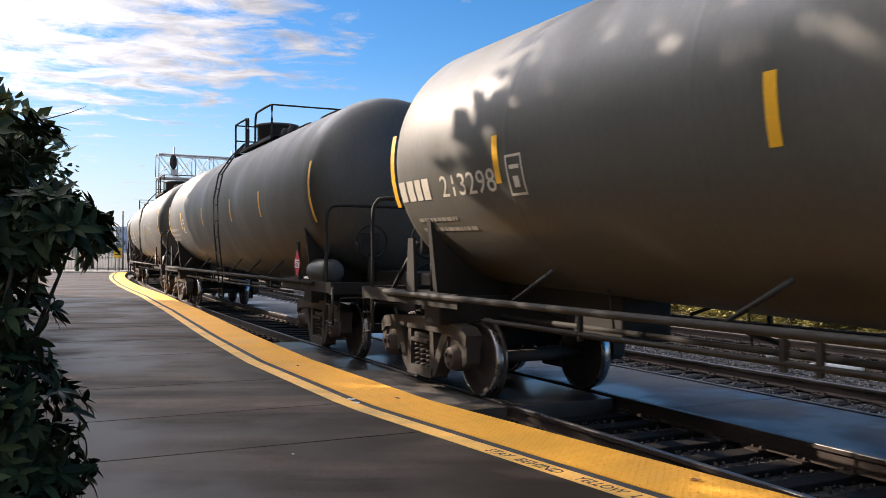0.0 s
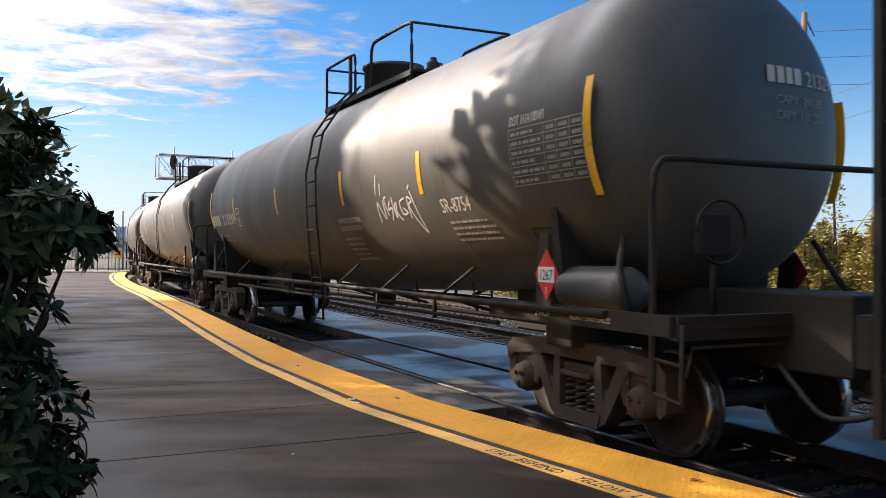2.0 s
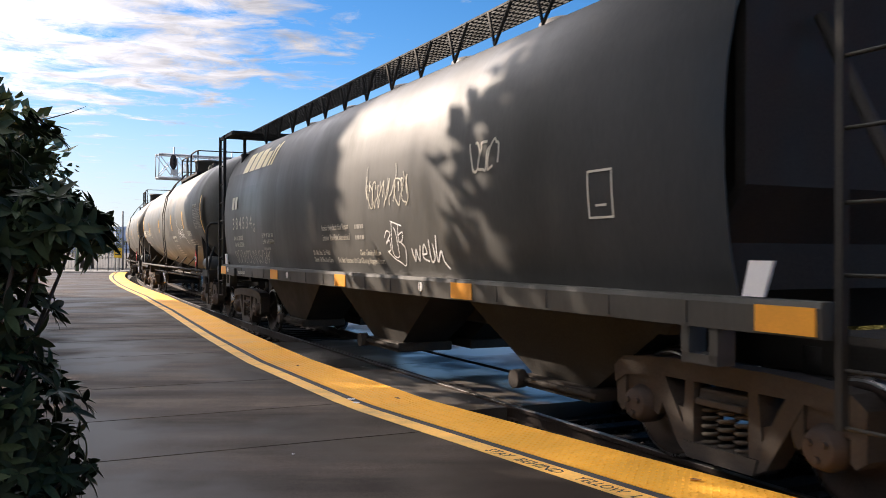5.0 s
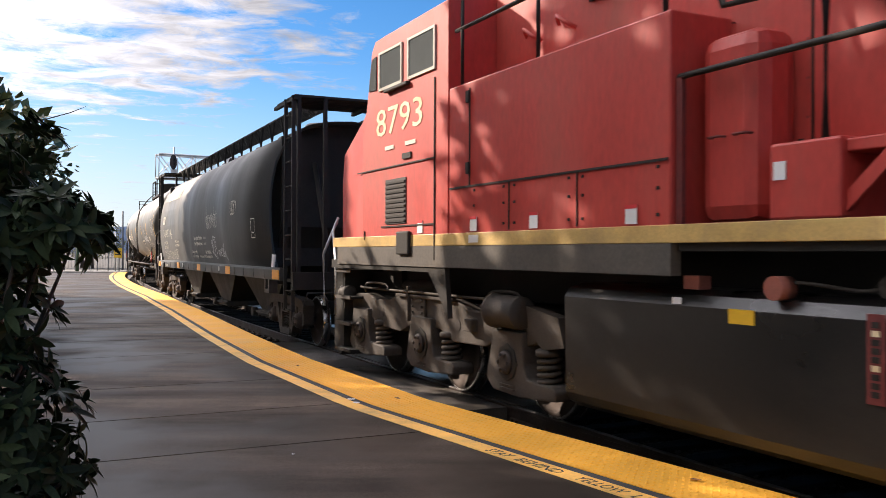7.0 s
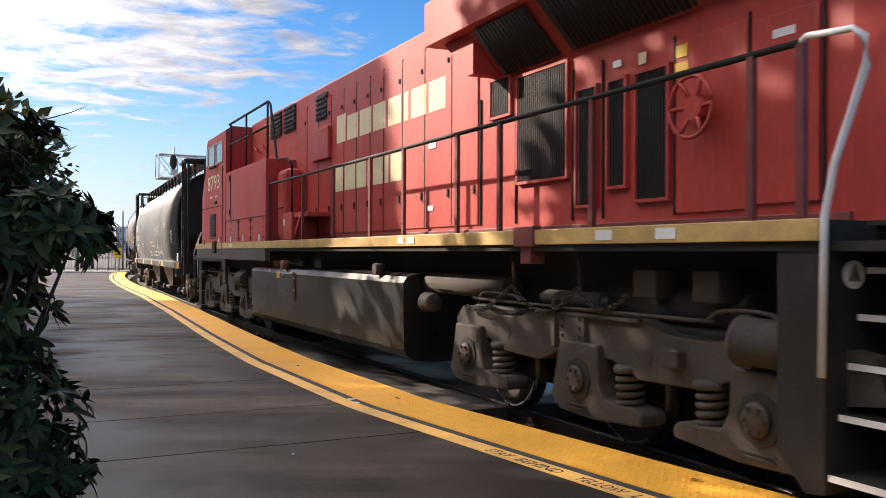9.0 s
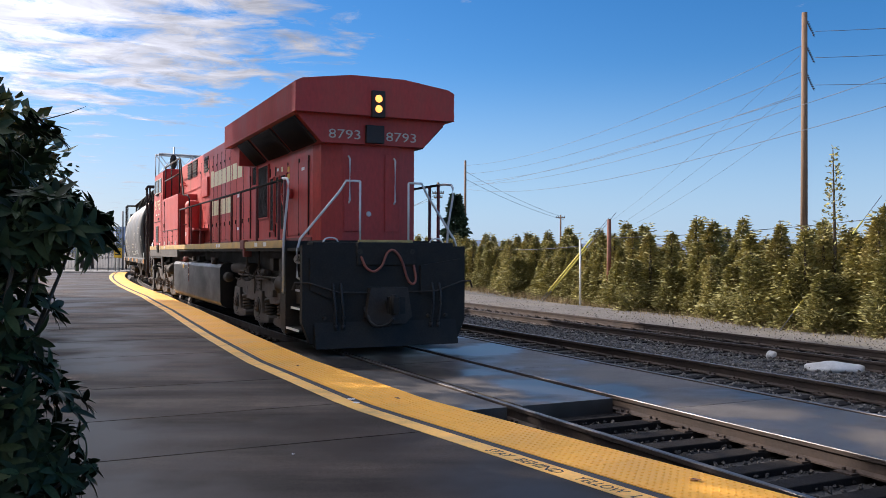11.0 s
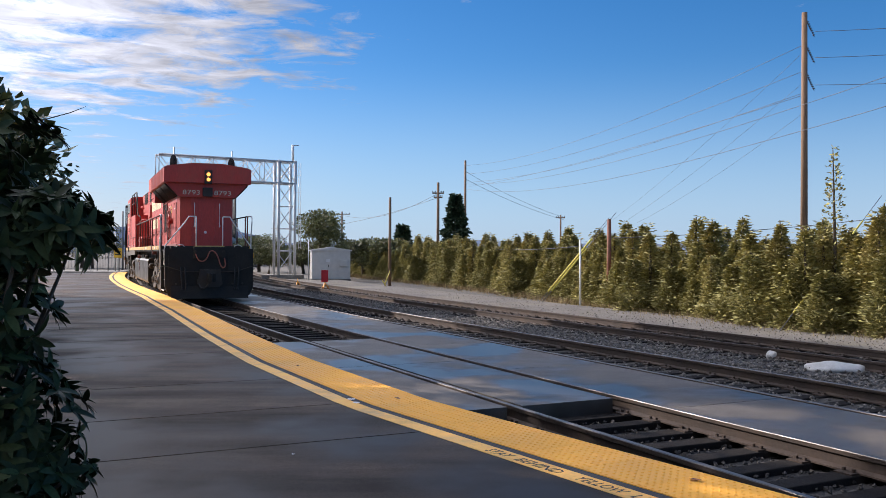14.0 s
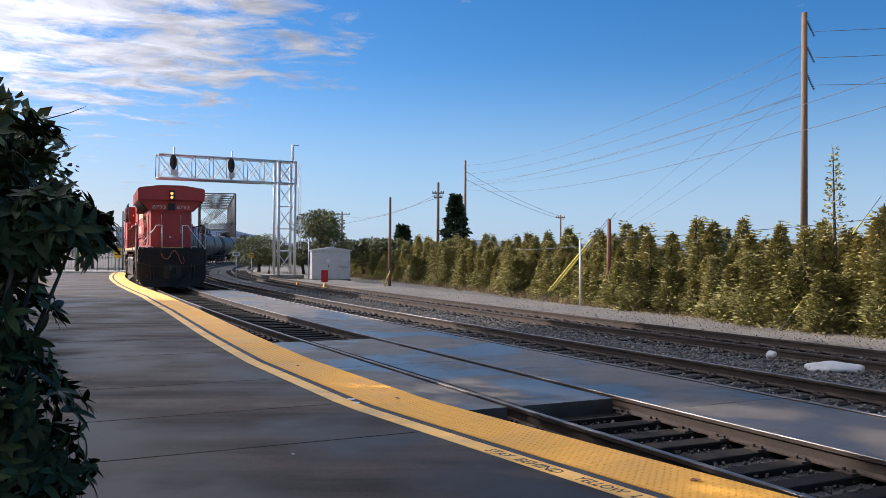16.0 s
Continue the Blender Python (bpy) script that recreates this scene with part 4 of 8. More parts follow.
    if number:
        bars("company_mark", [(0, 0, 0.17, 0.25), (0.23, 0, 0.17, 0.25), (0.45, 0, 0.15, 0.25), (0.65, 0, 0.17, 0.25)], "white", car, put(7.82, 2.35), "pale lettering shown as plain blocks")
        lettering("car_number", number, 0.25, 1.25, "white", car, put(6.72, 2.36), label="cream stencilled number")
        bars("small_print", wording(random.Random(1), 0, 0.12, 2, 1.45, 0.05, 0.13), "white_faint", car, put(7.55, 2.0))
    else:
        bars("small_print", wording(random.Random(2), 0, 0.3, 3, 1.6, 0.08, 0.16), "white_faint", car, put(7.8, 2.1))
    bars("square_mark", [(0, 0, 0.3, 0.025), (0, 0.375, 0.3, 0.025), (0, 0, 0.025, 0.4), (0.275, 0, 0.025, 0.4), (0.06, 0.26, 0.18, 0.04), (0.1, 0.08, 0.1, 0.11)], "white", car, put(5.22, 2.3))
    if detail:
        def head_put(y0, z0):
            def f(a, b, c):
                y, z = y0 - a, z0 + b
                sa = min(1.0, math.hypot(y, z - TZ) / TRAD) ** (1 / 0.75)
                return (-7.75 - 0.72 * math.sqrt(max(0.0, 1 - sa * sa)) - 0.012 - c, y, z)
            return f
        bars("company_mark", [(0, 0, 0.09, 0.15), (0.12, 0, 0.09, 0.15), (0.24, 0, 0.08, 0.15), (0.35, 0, 0.09, 0.15)], "white", car, head_put(-0.1, 3.24))
        lettering("car_number", "213298", 0.15, 0.55, "white", car, head_put(-0.62, 3.24))
        lettering("stencil", "CAPY  29120", 0.08, 0.65, "white_faint", car, head_put(-0.2, 3.06))
        lettering("stencil", "CAPY  110 220", 0.08, 0.65, "white_faint", car, head_put(-0.2, 2.92))
        bars("small_print", wording(random.Random(3), 0, -0.1, 5, 0.9, 0.04, 0.085), "white_faint", car, put(-1.35, 2.06))
        lettering("stencil", "MAXIMUM OPERATING", 0.075, 0.95, "white", car, put(-1.35, 2.2))
        lettering("stencil", "HEATER COILS 150", 0.07, 0.85, "white", car, put(-1.35, 2.12 - 0.02))
        lettering("stencil", "SR-8754", 0.17, 0.72, "white", car, put(-5.02, 2.2))
        bars("small_print", wording(random.Random(5), 0, 0, 4, 1.0, 0.03, 0.075), "white_faint", car, put(-5.1, 2.08))
        lettering("stencil", "DOT 111A100W1", 0.1, 0.62, "white", car, put(-6.78, 2.94))
        tab = [(0, 0.09 * k, 1.25, 0.008) for k in range(7)] + [(x, 0, 0.008, 0.54) for x in (0, 0.62, 0.83, 1.04, 1.24)]
        rnd = random.Random(4)
        for r in range(6):
            tab += wording(rnd, 0.04, 0.09 * r + 0.03, 1, 0.54, 0.03)
            tab += [(x + q * 0.035, 0.09 * r + 0.028, 0.024, 0.035) for x in (0.67, 0.88, 1.09) for q in range(4)]
        bars("test_table", tab, "white_faint", car, put(-6.78, 2.37), "white stencilled table of test dates")
        bars("card_frame", [(0, 0, 0.6, 0.03), (0, 0.36, 0.6, 0.03), (0, 0, 0.03, 0.38), (0.57, 0, 0.03, 0.38), (0.3, 0, 0.02, 0.38)], "grime", car, put(-6.75, 1.7))
        # white tag
        tag = [[(0.05, 0.0), (0.12, 0.34), (0.3, 0.05), (0.36, 0.36)], [(0.45, 0.1), (0.42, 0.38), (0.5, 0.42)], [(0.62, 0.34), (0.5, 0.2), (0.66, 0.22), (0.55, 0.02)],
               [(0.72, 0.4), (0.74, 0.05), (0.86, 0.3), (0.76, 0.2), (0.92, 0.0)], [(1.2, 0.36), (1.0, 0.3), (1.02, 0.1), (1.2, 0.12), (1.08, 0.2)],
               [(1.28, 0.02), (1.3, 0.36), (1.44, 0.3), (1.32, 0.2), (1.6, -0.25), (1.5, 0.3), (1.45, 0.46)], [(0.12, 0.5), (0.22, 0.82)], [(0.3, 0.46), (0.35, 0.66)], [(1.4, 0.5), (1.46, 0.56)]]
        strokes("paint_tag", tag, 0.016, "sign_white", car, (lambda f: (lambda a, b, c: f(a * 0.84, b * 0.74, c)))(put(-3.05, 2.17)), "white sprayed scrawl")
    # hazard placards near the bogies
    for s, d in ((-1, 1), (-1, -1)):
        if not detail and s > 0:
            continue
        x = s * 7.46
        bm = bmesh.new()
        y = d * 1.525
        v = [(x, y, 1.3), (x - 0.19, y, 1.53), (x, y, 1.76), (x + 0.19, y, 1.53)]
        prism(bm, [(q[0], q[2]) for q in v], y, y + d * 0.008)
        pl = part("placard", bm, "sign_red", car, "red hazard diamond")
        if d > 0:
            bm = bmesh.new()
            box(bm, x - 0.13, x + 0.13, y + 0.009, y + 0.012, 1.46, 1.6)
            part("placard_panel", bm, "sign_white", pl)
            lettering("placard_number", "1267", 0.1, 0.22, "letter_dark", pl, flat_put(x + 0.11, y + 0.012, 1.48))
            lettering("placard_class", "3", 0.06, None, "sign_white", pl, flat_put(x + 0.02, y + 0.008, 1.36))
    if detail:
        lettering("stencil", "2 INCH", 0.06, 0.24, "white", car, flat_put(-7.2, 1.485, 1.15))
        lettering("stencil", "TREAD COND SHOES", 0.05, 0.6, "white", car, flat_put(-7.75, 1.485, 1.15))
    return car


build_tank_car(-1.18, True, "grimy black tank car with white spray tag and ladder", "213298")
for i in range(1, 6):
    build_tank_car(-1.18 + 19.6 * i, False)


# ---- covered hopper with rounded sides ----
def build_hopper():
    u = -20.9
    car = thing("hopper_car", "dark grey round-sided covered hopper car with scrawled tags", "hopper car", car_pose(u, 6.9, 0))
    MOVERS.append((car, u, 6.9))
    half = [(1.46, 1.42), (1.54, 1.75), (1.59, 2.2), (1.6, 2.6), (1.575, 3.0), (1.49, 3.4), (1.33, 3.75), (1.1, 4.0), (0.82, 4.14), (0.45, 4.22), (0.0, 4.25)]
    ys = np.array([p[0] for p in half])
    zs = np.array([p[1] for p in half])
    t = np.linspace(0, 1, 11)
    tt = np.linspace(0, 1, 25)
    hy, hz = np.interp(tt, t, ys), np.interp(tt, t, zs)
    ring = list(zip(hy, hz)) + [(-y, z) for y, z in zip(hy[-2::-1], hz[-2::-1])]
    bm = bmesh.new()
    xs = [-7.55] + [x for s in (-3.8, 0.0, 3.8) for x in (s - 0.08, s - 0.04, s, s + 0.04, s + 0.08)] + [8.05]
    rows = []
    for x in xs:
        k = 1.0015 if x in (-3.8, 0.0, 3.8) else 1.0
        rows.append([bm.verts.new((x, y * k, 2.6 + (z - 2.6) * k)) for y, z in ring])
    for a, c in zip(rows, rows[1:]):
        for i in range(len(ring) - 1):
            bm.faces.new((a[i], a[i + 1], c[i + 1], c[i])).smooth = True
    # rolled lip at each open end
    for r, q in ((rows[0], 0.04), (rows[-1], -0.04)):
        lip = [bm.verts.new((v.co.x + q, v.co.y * 0.97, 2.6 + (v.co.z - 2.6) * 0.97)) for v in r]
        for i in range(len(ring) - 1):
            bm.faces.new((r[i], r[i + 1], lip[i + 1], lip[i]))
    bmesh.ops.recalc_face_normals(bm, faces=bm.faces)
    part("hopper_shell", bm, "hopper", car, "dark grey steel shell, streaked with dirt")
    # black sheets stand in for the shade inside the open ends
    for x in (-7.2, 7.7):
        bm = bmesh.new()
        prism(bm, [(y * 0.968, 2.6 + (z - 2.6) * 0.968) for y, z in ring], x - 0.01, x + 0.01, "x")
        part("end_sheet", bm, "black", car, "black recessed sheet standing in for shade in the open end")
    # side sills
    for d in (1, -1):
        bm = bmesh.new()
        prism(bm, [(d * 1.46, 1.44), (d * 1.6, 1.44), (d * 1.61, 1.4), (d * 1.6, 1.22), (d * 1.5, 1.21), (d * 1.5, 1.38), (d * 1.46, 1.38)], -8.35, 8.2, "x")
        for x in np.arange(-7.2, 7.3, 0.9):
            box(bm, x - 0.01, x + 0.01, min(d * 1.595, d * 1.615), max(d * 1.595, d * 1.615), 1.24, 1.4)
        part("side_sill", bm, "hopper", car, "worn grey side sill with orange reflectors")
    # sloping hopper bottoms
    for x0 in (-4.6, 0.0, 4.6):
        for d in (1, -1):
            bm = bmesh.new()
            top = [(x0 - 2.2, d * 0.12), (x0 + 2.2, d * 0.12), (x0 + 2.2, d * 1.08), (x0 - 2.2, d * 1.08)]
            bot = [(x0 - 0.55, d * 0.2), (x0 + 0.55, d * 0.2), (x0 + 0.55, d * 0.9), (x0 - 0.55, d * 0.9)]
            A = [bm.verts.new((*p, 1.4)) for p in top]
            B = [bm.verts.new((*p, 0.45)) for p in bot]
            for i in range(4):
                bm.faces.new((A[i], A[(i + 1) % 4], B[(i + 1) % 4], B[i]))
            bm.faces.new(A)
            bm.faces.new(B)
            bmesh.ops.recalc_face_normals(bm, faces=bm.faces)
            part("hopper_bottom", bm, "black", car)
            bm = bmesh.new()
            box(bm, x0 - 0.62, x0 + 0.62, min(d * 0.15, d * 1.0), max(d * 0.15, d * 1.0), 0.32, 0.45, 0.02)
            tube(bm, [(x0 - 0.75, d * 1.02, 0.4), (x0 + 0.75, d * 1.02, 0.4)], 0.03, 8)
            lathe(bm, [(min(d * 1.0, d * 1.12), 0.1), (max(d * 1.0, d * 1.12), 0.1)], 12, "y", (x0 + 0.6, 0, 0.4))
            part("outlet_gate", bm, "grime", car)
    bm = bmesh.new()
    box(bm, -9.0, 9.0, -0.2, 0.2, 0.78, 1.12, 0.02)
    part("centre_sill", bm, "black", car)
    # end frames: sloping sheets, ladders, platforms
    for s in (1, -1):
        bm = bmesh.new()
        prism(bm, [(s * 7.5, 3.9), (s * 7.5, 2.2), (s * 6.7, 1.1), (s * 6.5, 1.1), (s * 7.4, 2.2), (s * 7.4, 3.9)], -1.35, 1.35)
        part("slope_sheet", bm, "black", car)
        bm = bmesh.new()
        box(bm, min(s * 8.2, s * 9.0), max(s * 8.2, s * 9.0), -1.5, 1.5, 1.2, 1.25)
        box(bm, s * 9.0 - 0.05, s * 9.0 + 0.05, -1.55, 1.55, 1.08, 1.38)
        for y in (-0.75, 0.75):
            tube(bm, [(s * 8.7, y, 1.25), (s * 7.6, y, 3.4)], 0.05, 6)
        for y in (-1.42, -0.95, 0.95, 1.42):
            box(bm, s * 8.9 - 0.04, s * 8.9 + 0.04, y - 0.03, y + 0.03, 1.2, 4.42)
        part("end_frame", bm, "black", car)
        for y in (1.52, -1.52):
            bm = bmesh.new()
            for x in (s * 8.42, s * 8.92):
                box(bm, x - 0.025, x + 0.025, y - 0.03, y + 0.03, 0.7, 4.42)
            for z in (0.72, 1.05, 1.6, 2.02, 2.45, 2.87, 3.3, 3.72, 4.12):
                tube(bm, [(s * 8.42, y, z), (s * 8.92, y, z)], 0.014, 6)
            part("ladder", bm, "black", car)
        for k in range(8):
            x = s * (7.75 + 0.16 * k)
            bm = bmesh.new()
            box(bm, x - 0.06, x + 0.06, -1.5, 1.5, 4.4, 4.44)
            part("platform_slat", bm, "black", car)
        for y in (-1.5, 0.0, 1.5):
            bm = bmesh.new()
            box(bm, min(s * 7.6, s * 9.0), max(s * 7.6, s * 9.0), y - 0.03, y + 0.03, 4.34, 4.4)
            part("platform_bearer", bm, "black", car)
        coupler(car, s * 9.05, s)
        add_bogie(car, 7.75 if s > 0 else -7.05)
        bm = bmesh.new()
        prism(bm, [(s * 7.72, 1.45), (s * 7.9, 1.45), (s * 7.98, 1.68), (s * 7.78, 1.68)], 1.575, 1.6)
        part("end_box", bm, "sign_white", car, "white tag card box")
    # roof walk with mesh deck and triangular struts
    for d in (1, -1):
        bm = bmesh.new()
        for y in np.arange(0.55, 1.12, 0.055):
            box(bm, -8.4, 8.4, d * y - 0.008, d * y + 0.008, 4.4, 4.425)
        for x in np.arange(-8.4, 8.41, 0.14):
            box(bm, x - 0.008, x + 0.008, min(d * 0.55, d * 1.1), max(d * 0.55, d * 1.1), 4.402, 4.42)
        part("roof_walk", bm, "black", car, "dark steel mesh walkway")
        for x in np.arange(-7.4, 7.5, 1.0):
            bm = bmesh.new()
            tube(bm, [(x - 0.5, d * 1.1, 4.41), (x, d * 1.02, 4.05), (x, d * 1.1, 4.41)], 0.022, 5)
            part("walk_strut", bm, "black", car)
    for x in (-5.7, -3.4, -1.1, 1.1, 3.4, 5.7):
        bm = bmesh.new()
        lathe(bm, [(4.2, 0.38), (4.4, 0.38), (4.43, 0.33), (4.44, 0.02)], 20, "z", (x, 0, 0))
        part("roof_hatch", bm, "hopper", car)

    # lettering wrapped over the curved side
    arc = np.concatenate([[0], np.cumsum(np.hypot(np.diff(hy), np.diff(hz)))])

    def put(l0, z0):
        s0 = float(np.interp(z0, hz, arc))

        def f(a, b, c):
            s = s0 + b
            y, z = float(np.interp(s, arc, hy)), float(np.interp(s, arc, hz))
            return (l0 - a, y + 0.006 + c, z + 0.003)
        return f
    bars("company_mark", [(0, 0, 0.46, 0.46, 0.25), (0.56, 0, 0.4, 0.46, 0.25), (1.06, 0, 0.44, 0.46, 0.25), (1.6, 0, 0.32, 0.34, 0.25), (2.02, 0, 0.13, 0.46, 0.25), (2.24, 0, 0.13, 0.5, 0.25)], "cream", car, put(6.7, 3.38),
         "cream slanted trade name as plain blocks")
    bars("company_mark", [(0, 0, 0.2, 0.26, 0.1), (0.27, 0, 0.2, 0.26, 0.1)], "white", car, put(7.26, 2.63))
    lettering("car_number", "3 8 4 5 3 4", 0.26, 1.72, "white", car, put(7.22, 2.2), label="white road number")
    lettering("stencil", "G", 0.18, None, "white", car, put(5.42, 2.12))
    lettering("stencil", "Ld Lmt 200500", 0.1, 0.8, "white", car, put(7.15, 1.97))
    lettering("stencil", "Lt Wt 62500", 0.1, 0.8, "white", car, put(7.1, 1.83))
    lettering("stencil", "Ex W 10  8 H  8-6", 0.085, 0.8, "white", car, put(4.75, 2.0))
    lettering("stencil", "E W  8-4 H 14-4", 0.085, 0.82, "white", car, put(4.72, 1.88))
    bars("small_print", wording(random.Random(6), 0, 0, 1, 0.5, 0.05), "white_faint", car, put(4.66, 1.76))
    lettering("stencil", "Interior Polyclutch Paint Valspar", 0.095, 1.22, "white", car, put(1.06, 2.05))
    lettering("stencil", "Exterior Vinyl Paint International", 0.095, 1.22, "white", car, put(1.04, 1.9))
    bars("small_print", wording(random.Random(7), 0, 0.15, 2, 0.42, 0.06, 0.15), "white_faint", car, put(-0.42, 1.9))
    lettering("stencil", "Do Not Run Car With", 0.085, 0.82, "white", car, put(1.6, 1.68))
    lettering("stencil", "Doors Or Hatches Open", 0.085, 0.92, "white", car, put(1.6, 1.57))
    lettering("stencil", "Do Not Hammer On Car", 0.085, 0.95, "white", car, put(0.45, 1.57))
    lettering("stencil", "Clean Gravity Before", 0.085, 0.78, "white", car, put(-0.52, 1.68))
    lettering("stencil", "Closing Hopper Doors", 0.085, 0.86, "white", car, put(-0.52, 1.57))
    rnd = random.Random(8)
    strokes("paint_tag", scribble(rnd, 0, 0, 2.9, 0.26, 13), 0.008, "white", car, put(7.2, 1.5), "row of scrawled chalky letters")
    strokes("paint_tag", scribble(rnd, 0, 0, 1.35, 0.34, 7), 0.009, "white", car, put(-0.95, 2.3), "scrawled chalky letters")
    strokes("paint_tag", [[(0, 0.35), (0.1, 0.45), (0.25, 0.4), (0.05, 0.25), (0.2, 0.3), (0.22, 0.15), (0.08, 0.12)], [(0.3, 0.6), (0.75, 0.52)], [(0.35, 0.58), (0.3, 0.1), (0.55, 0.05), (0.5, 0.4), (0.42, 0.5)],
                          [(0.62, 0.55), (0.6, 0.28), (0.75, 0.3), (0.78, 0.42), (0.62, 0.38)], [(0.8, 0.2), (0.7, 0.25), (0.85, 0.15), (0.75, -0.1), (0.55, -0.05), (0.35, 0.0), (0.1, 0.12)]],
            0.011, "sign_white", car, (lambda f: (lambda a, b, c: f(a * 0.75, b * 0.8, c)))(put(-1.5, 1.64)), "white sprayed scrawl")
    strokes("paint_tag", [[(0, 0.15), (0.06, 0.0), (0.12, 0.14), (0.18, 0.0), (0.25, 0.18)], [(0.3, 0.08), (0.42, 0.1), (0.36, 0.2), (0.3, 0.05), (0.45, 0.0)], [(0.5, 0.25), (0.52, 0.0), (0.62, 0.05), (0.6, 0.2)],
                          [(0.7, 0.3), (0.68, 0.0), (0.8, 0.12), (0.85, 0.0), (0.95, -0.08)]], 0.012, "sign_white", car, put(-2.32, 1.62))
    # runs of paint below a half-washed scrawl
    drips = random.Random(18)
    for i in range(15):
        a, b = drips.uniform(0, 1.75), drips.uniform(0.0, 0.5)
        h = drips.uniform(0.06, 0.26)
        strokes("paint_run", [[(a, b + h), (a + drips.uniform(-0.03, 0.03), b + h * 0.5), (a + drips.uniform(-0.02, 0.02), b)]],
                drips.uniform(0.008, 0.016), "white_faint" if i % 3 else "white", car, put(-0.75, 2.2), "pale dribble of paint" if i == 0 else "")
    strokes("paint_tag", scribble(rnd, 0, 0, 0.6, 0.3, 3), 0.014, "white", car, put(-3.9, 2.55))
    bars("square_mark", [(0, 0, 0.34, 0.02), (0, 0.38, 0.34, 0.02), (0, 0, 0.02, 0.4), (0.32, 0, 0.02, 0.4), (0.1, 0.1, 0.15, 0.02)], "white", car, put(-6.0, 2.0))
    # sill reflectors and round markers
    for x in (8.06, 3.74, 0.1, -3.75, -8.08):
        bm = bmesh.new()
        w = 0.47
        box(bm, x - w / 2, x + w / 2, 1.605, 1.618, 1.235, 1.405)
        part("reflector", bm, "orange", car)
    for x in (7.62, 2.87, -2.71):
        bm = bmesh.new()
        lathe(bm, [(1.6, 0.055), (1.615, 0.055)], 16, "y", (x, 0, 1.33))
        part("marker_disc", bm, "sign_white", car)
    lettering("stencil", "2 INCH HF COMP SHOES", 0.06, 0.62, "white", car, flat_put(6.6, 1.615, 1.27))
    bm = bmesh.new()
    box(bm, 6.78, 7.1, 1.6, 1.66, 1.21, 1.38, 0.02)
    part("sill_box", bm, "hopper", car)
    for x in (7.72, -7.3):
        bm = bmesh.new()
        for a in (x - 0.18, x + 0.1):
            box(bm, a, a + 0.08, 1.42, 1.58, 0.98, 1.22)
        box(bm, x - 0.18, x + 0.18, 1.42, 1.58, 0.96, 1.03)
        part("jacking_pad", bm, "hopper", car)
    return car


build_hopper()
# ---- locomotive ----
LZ = 1.93      # walkway level


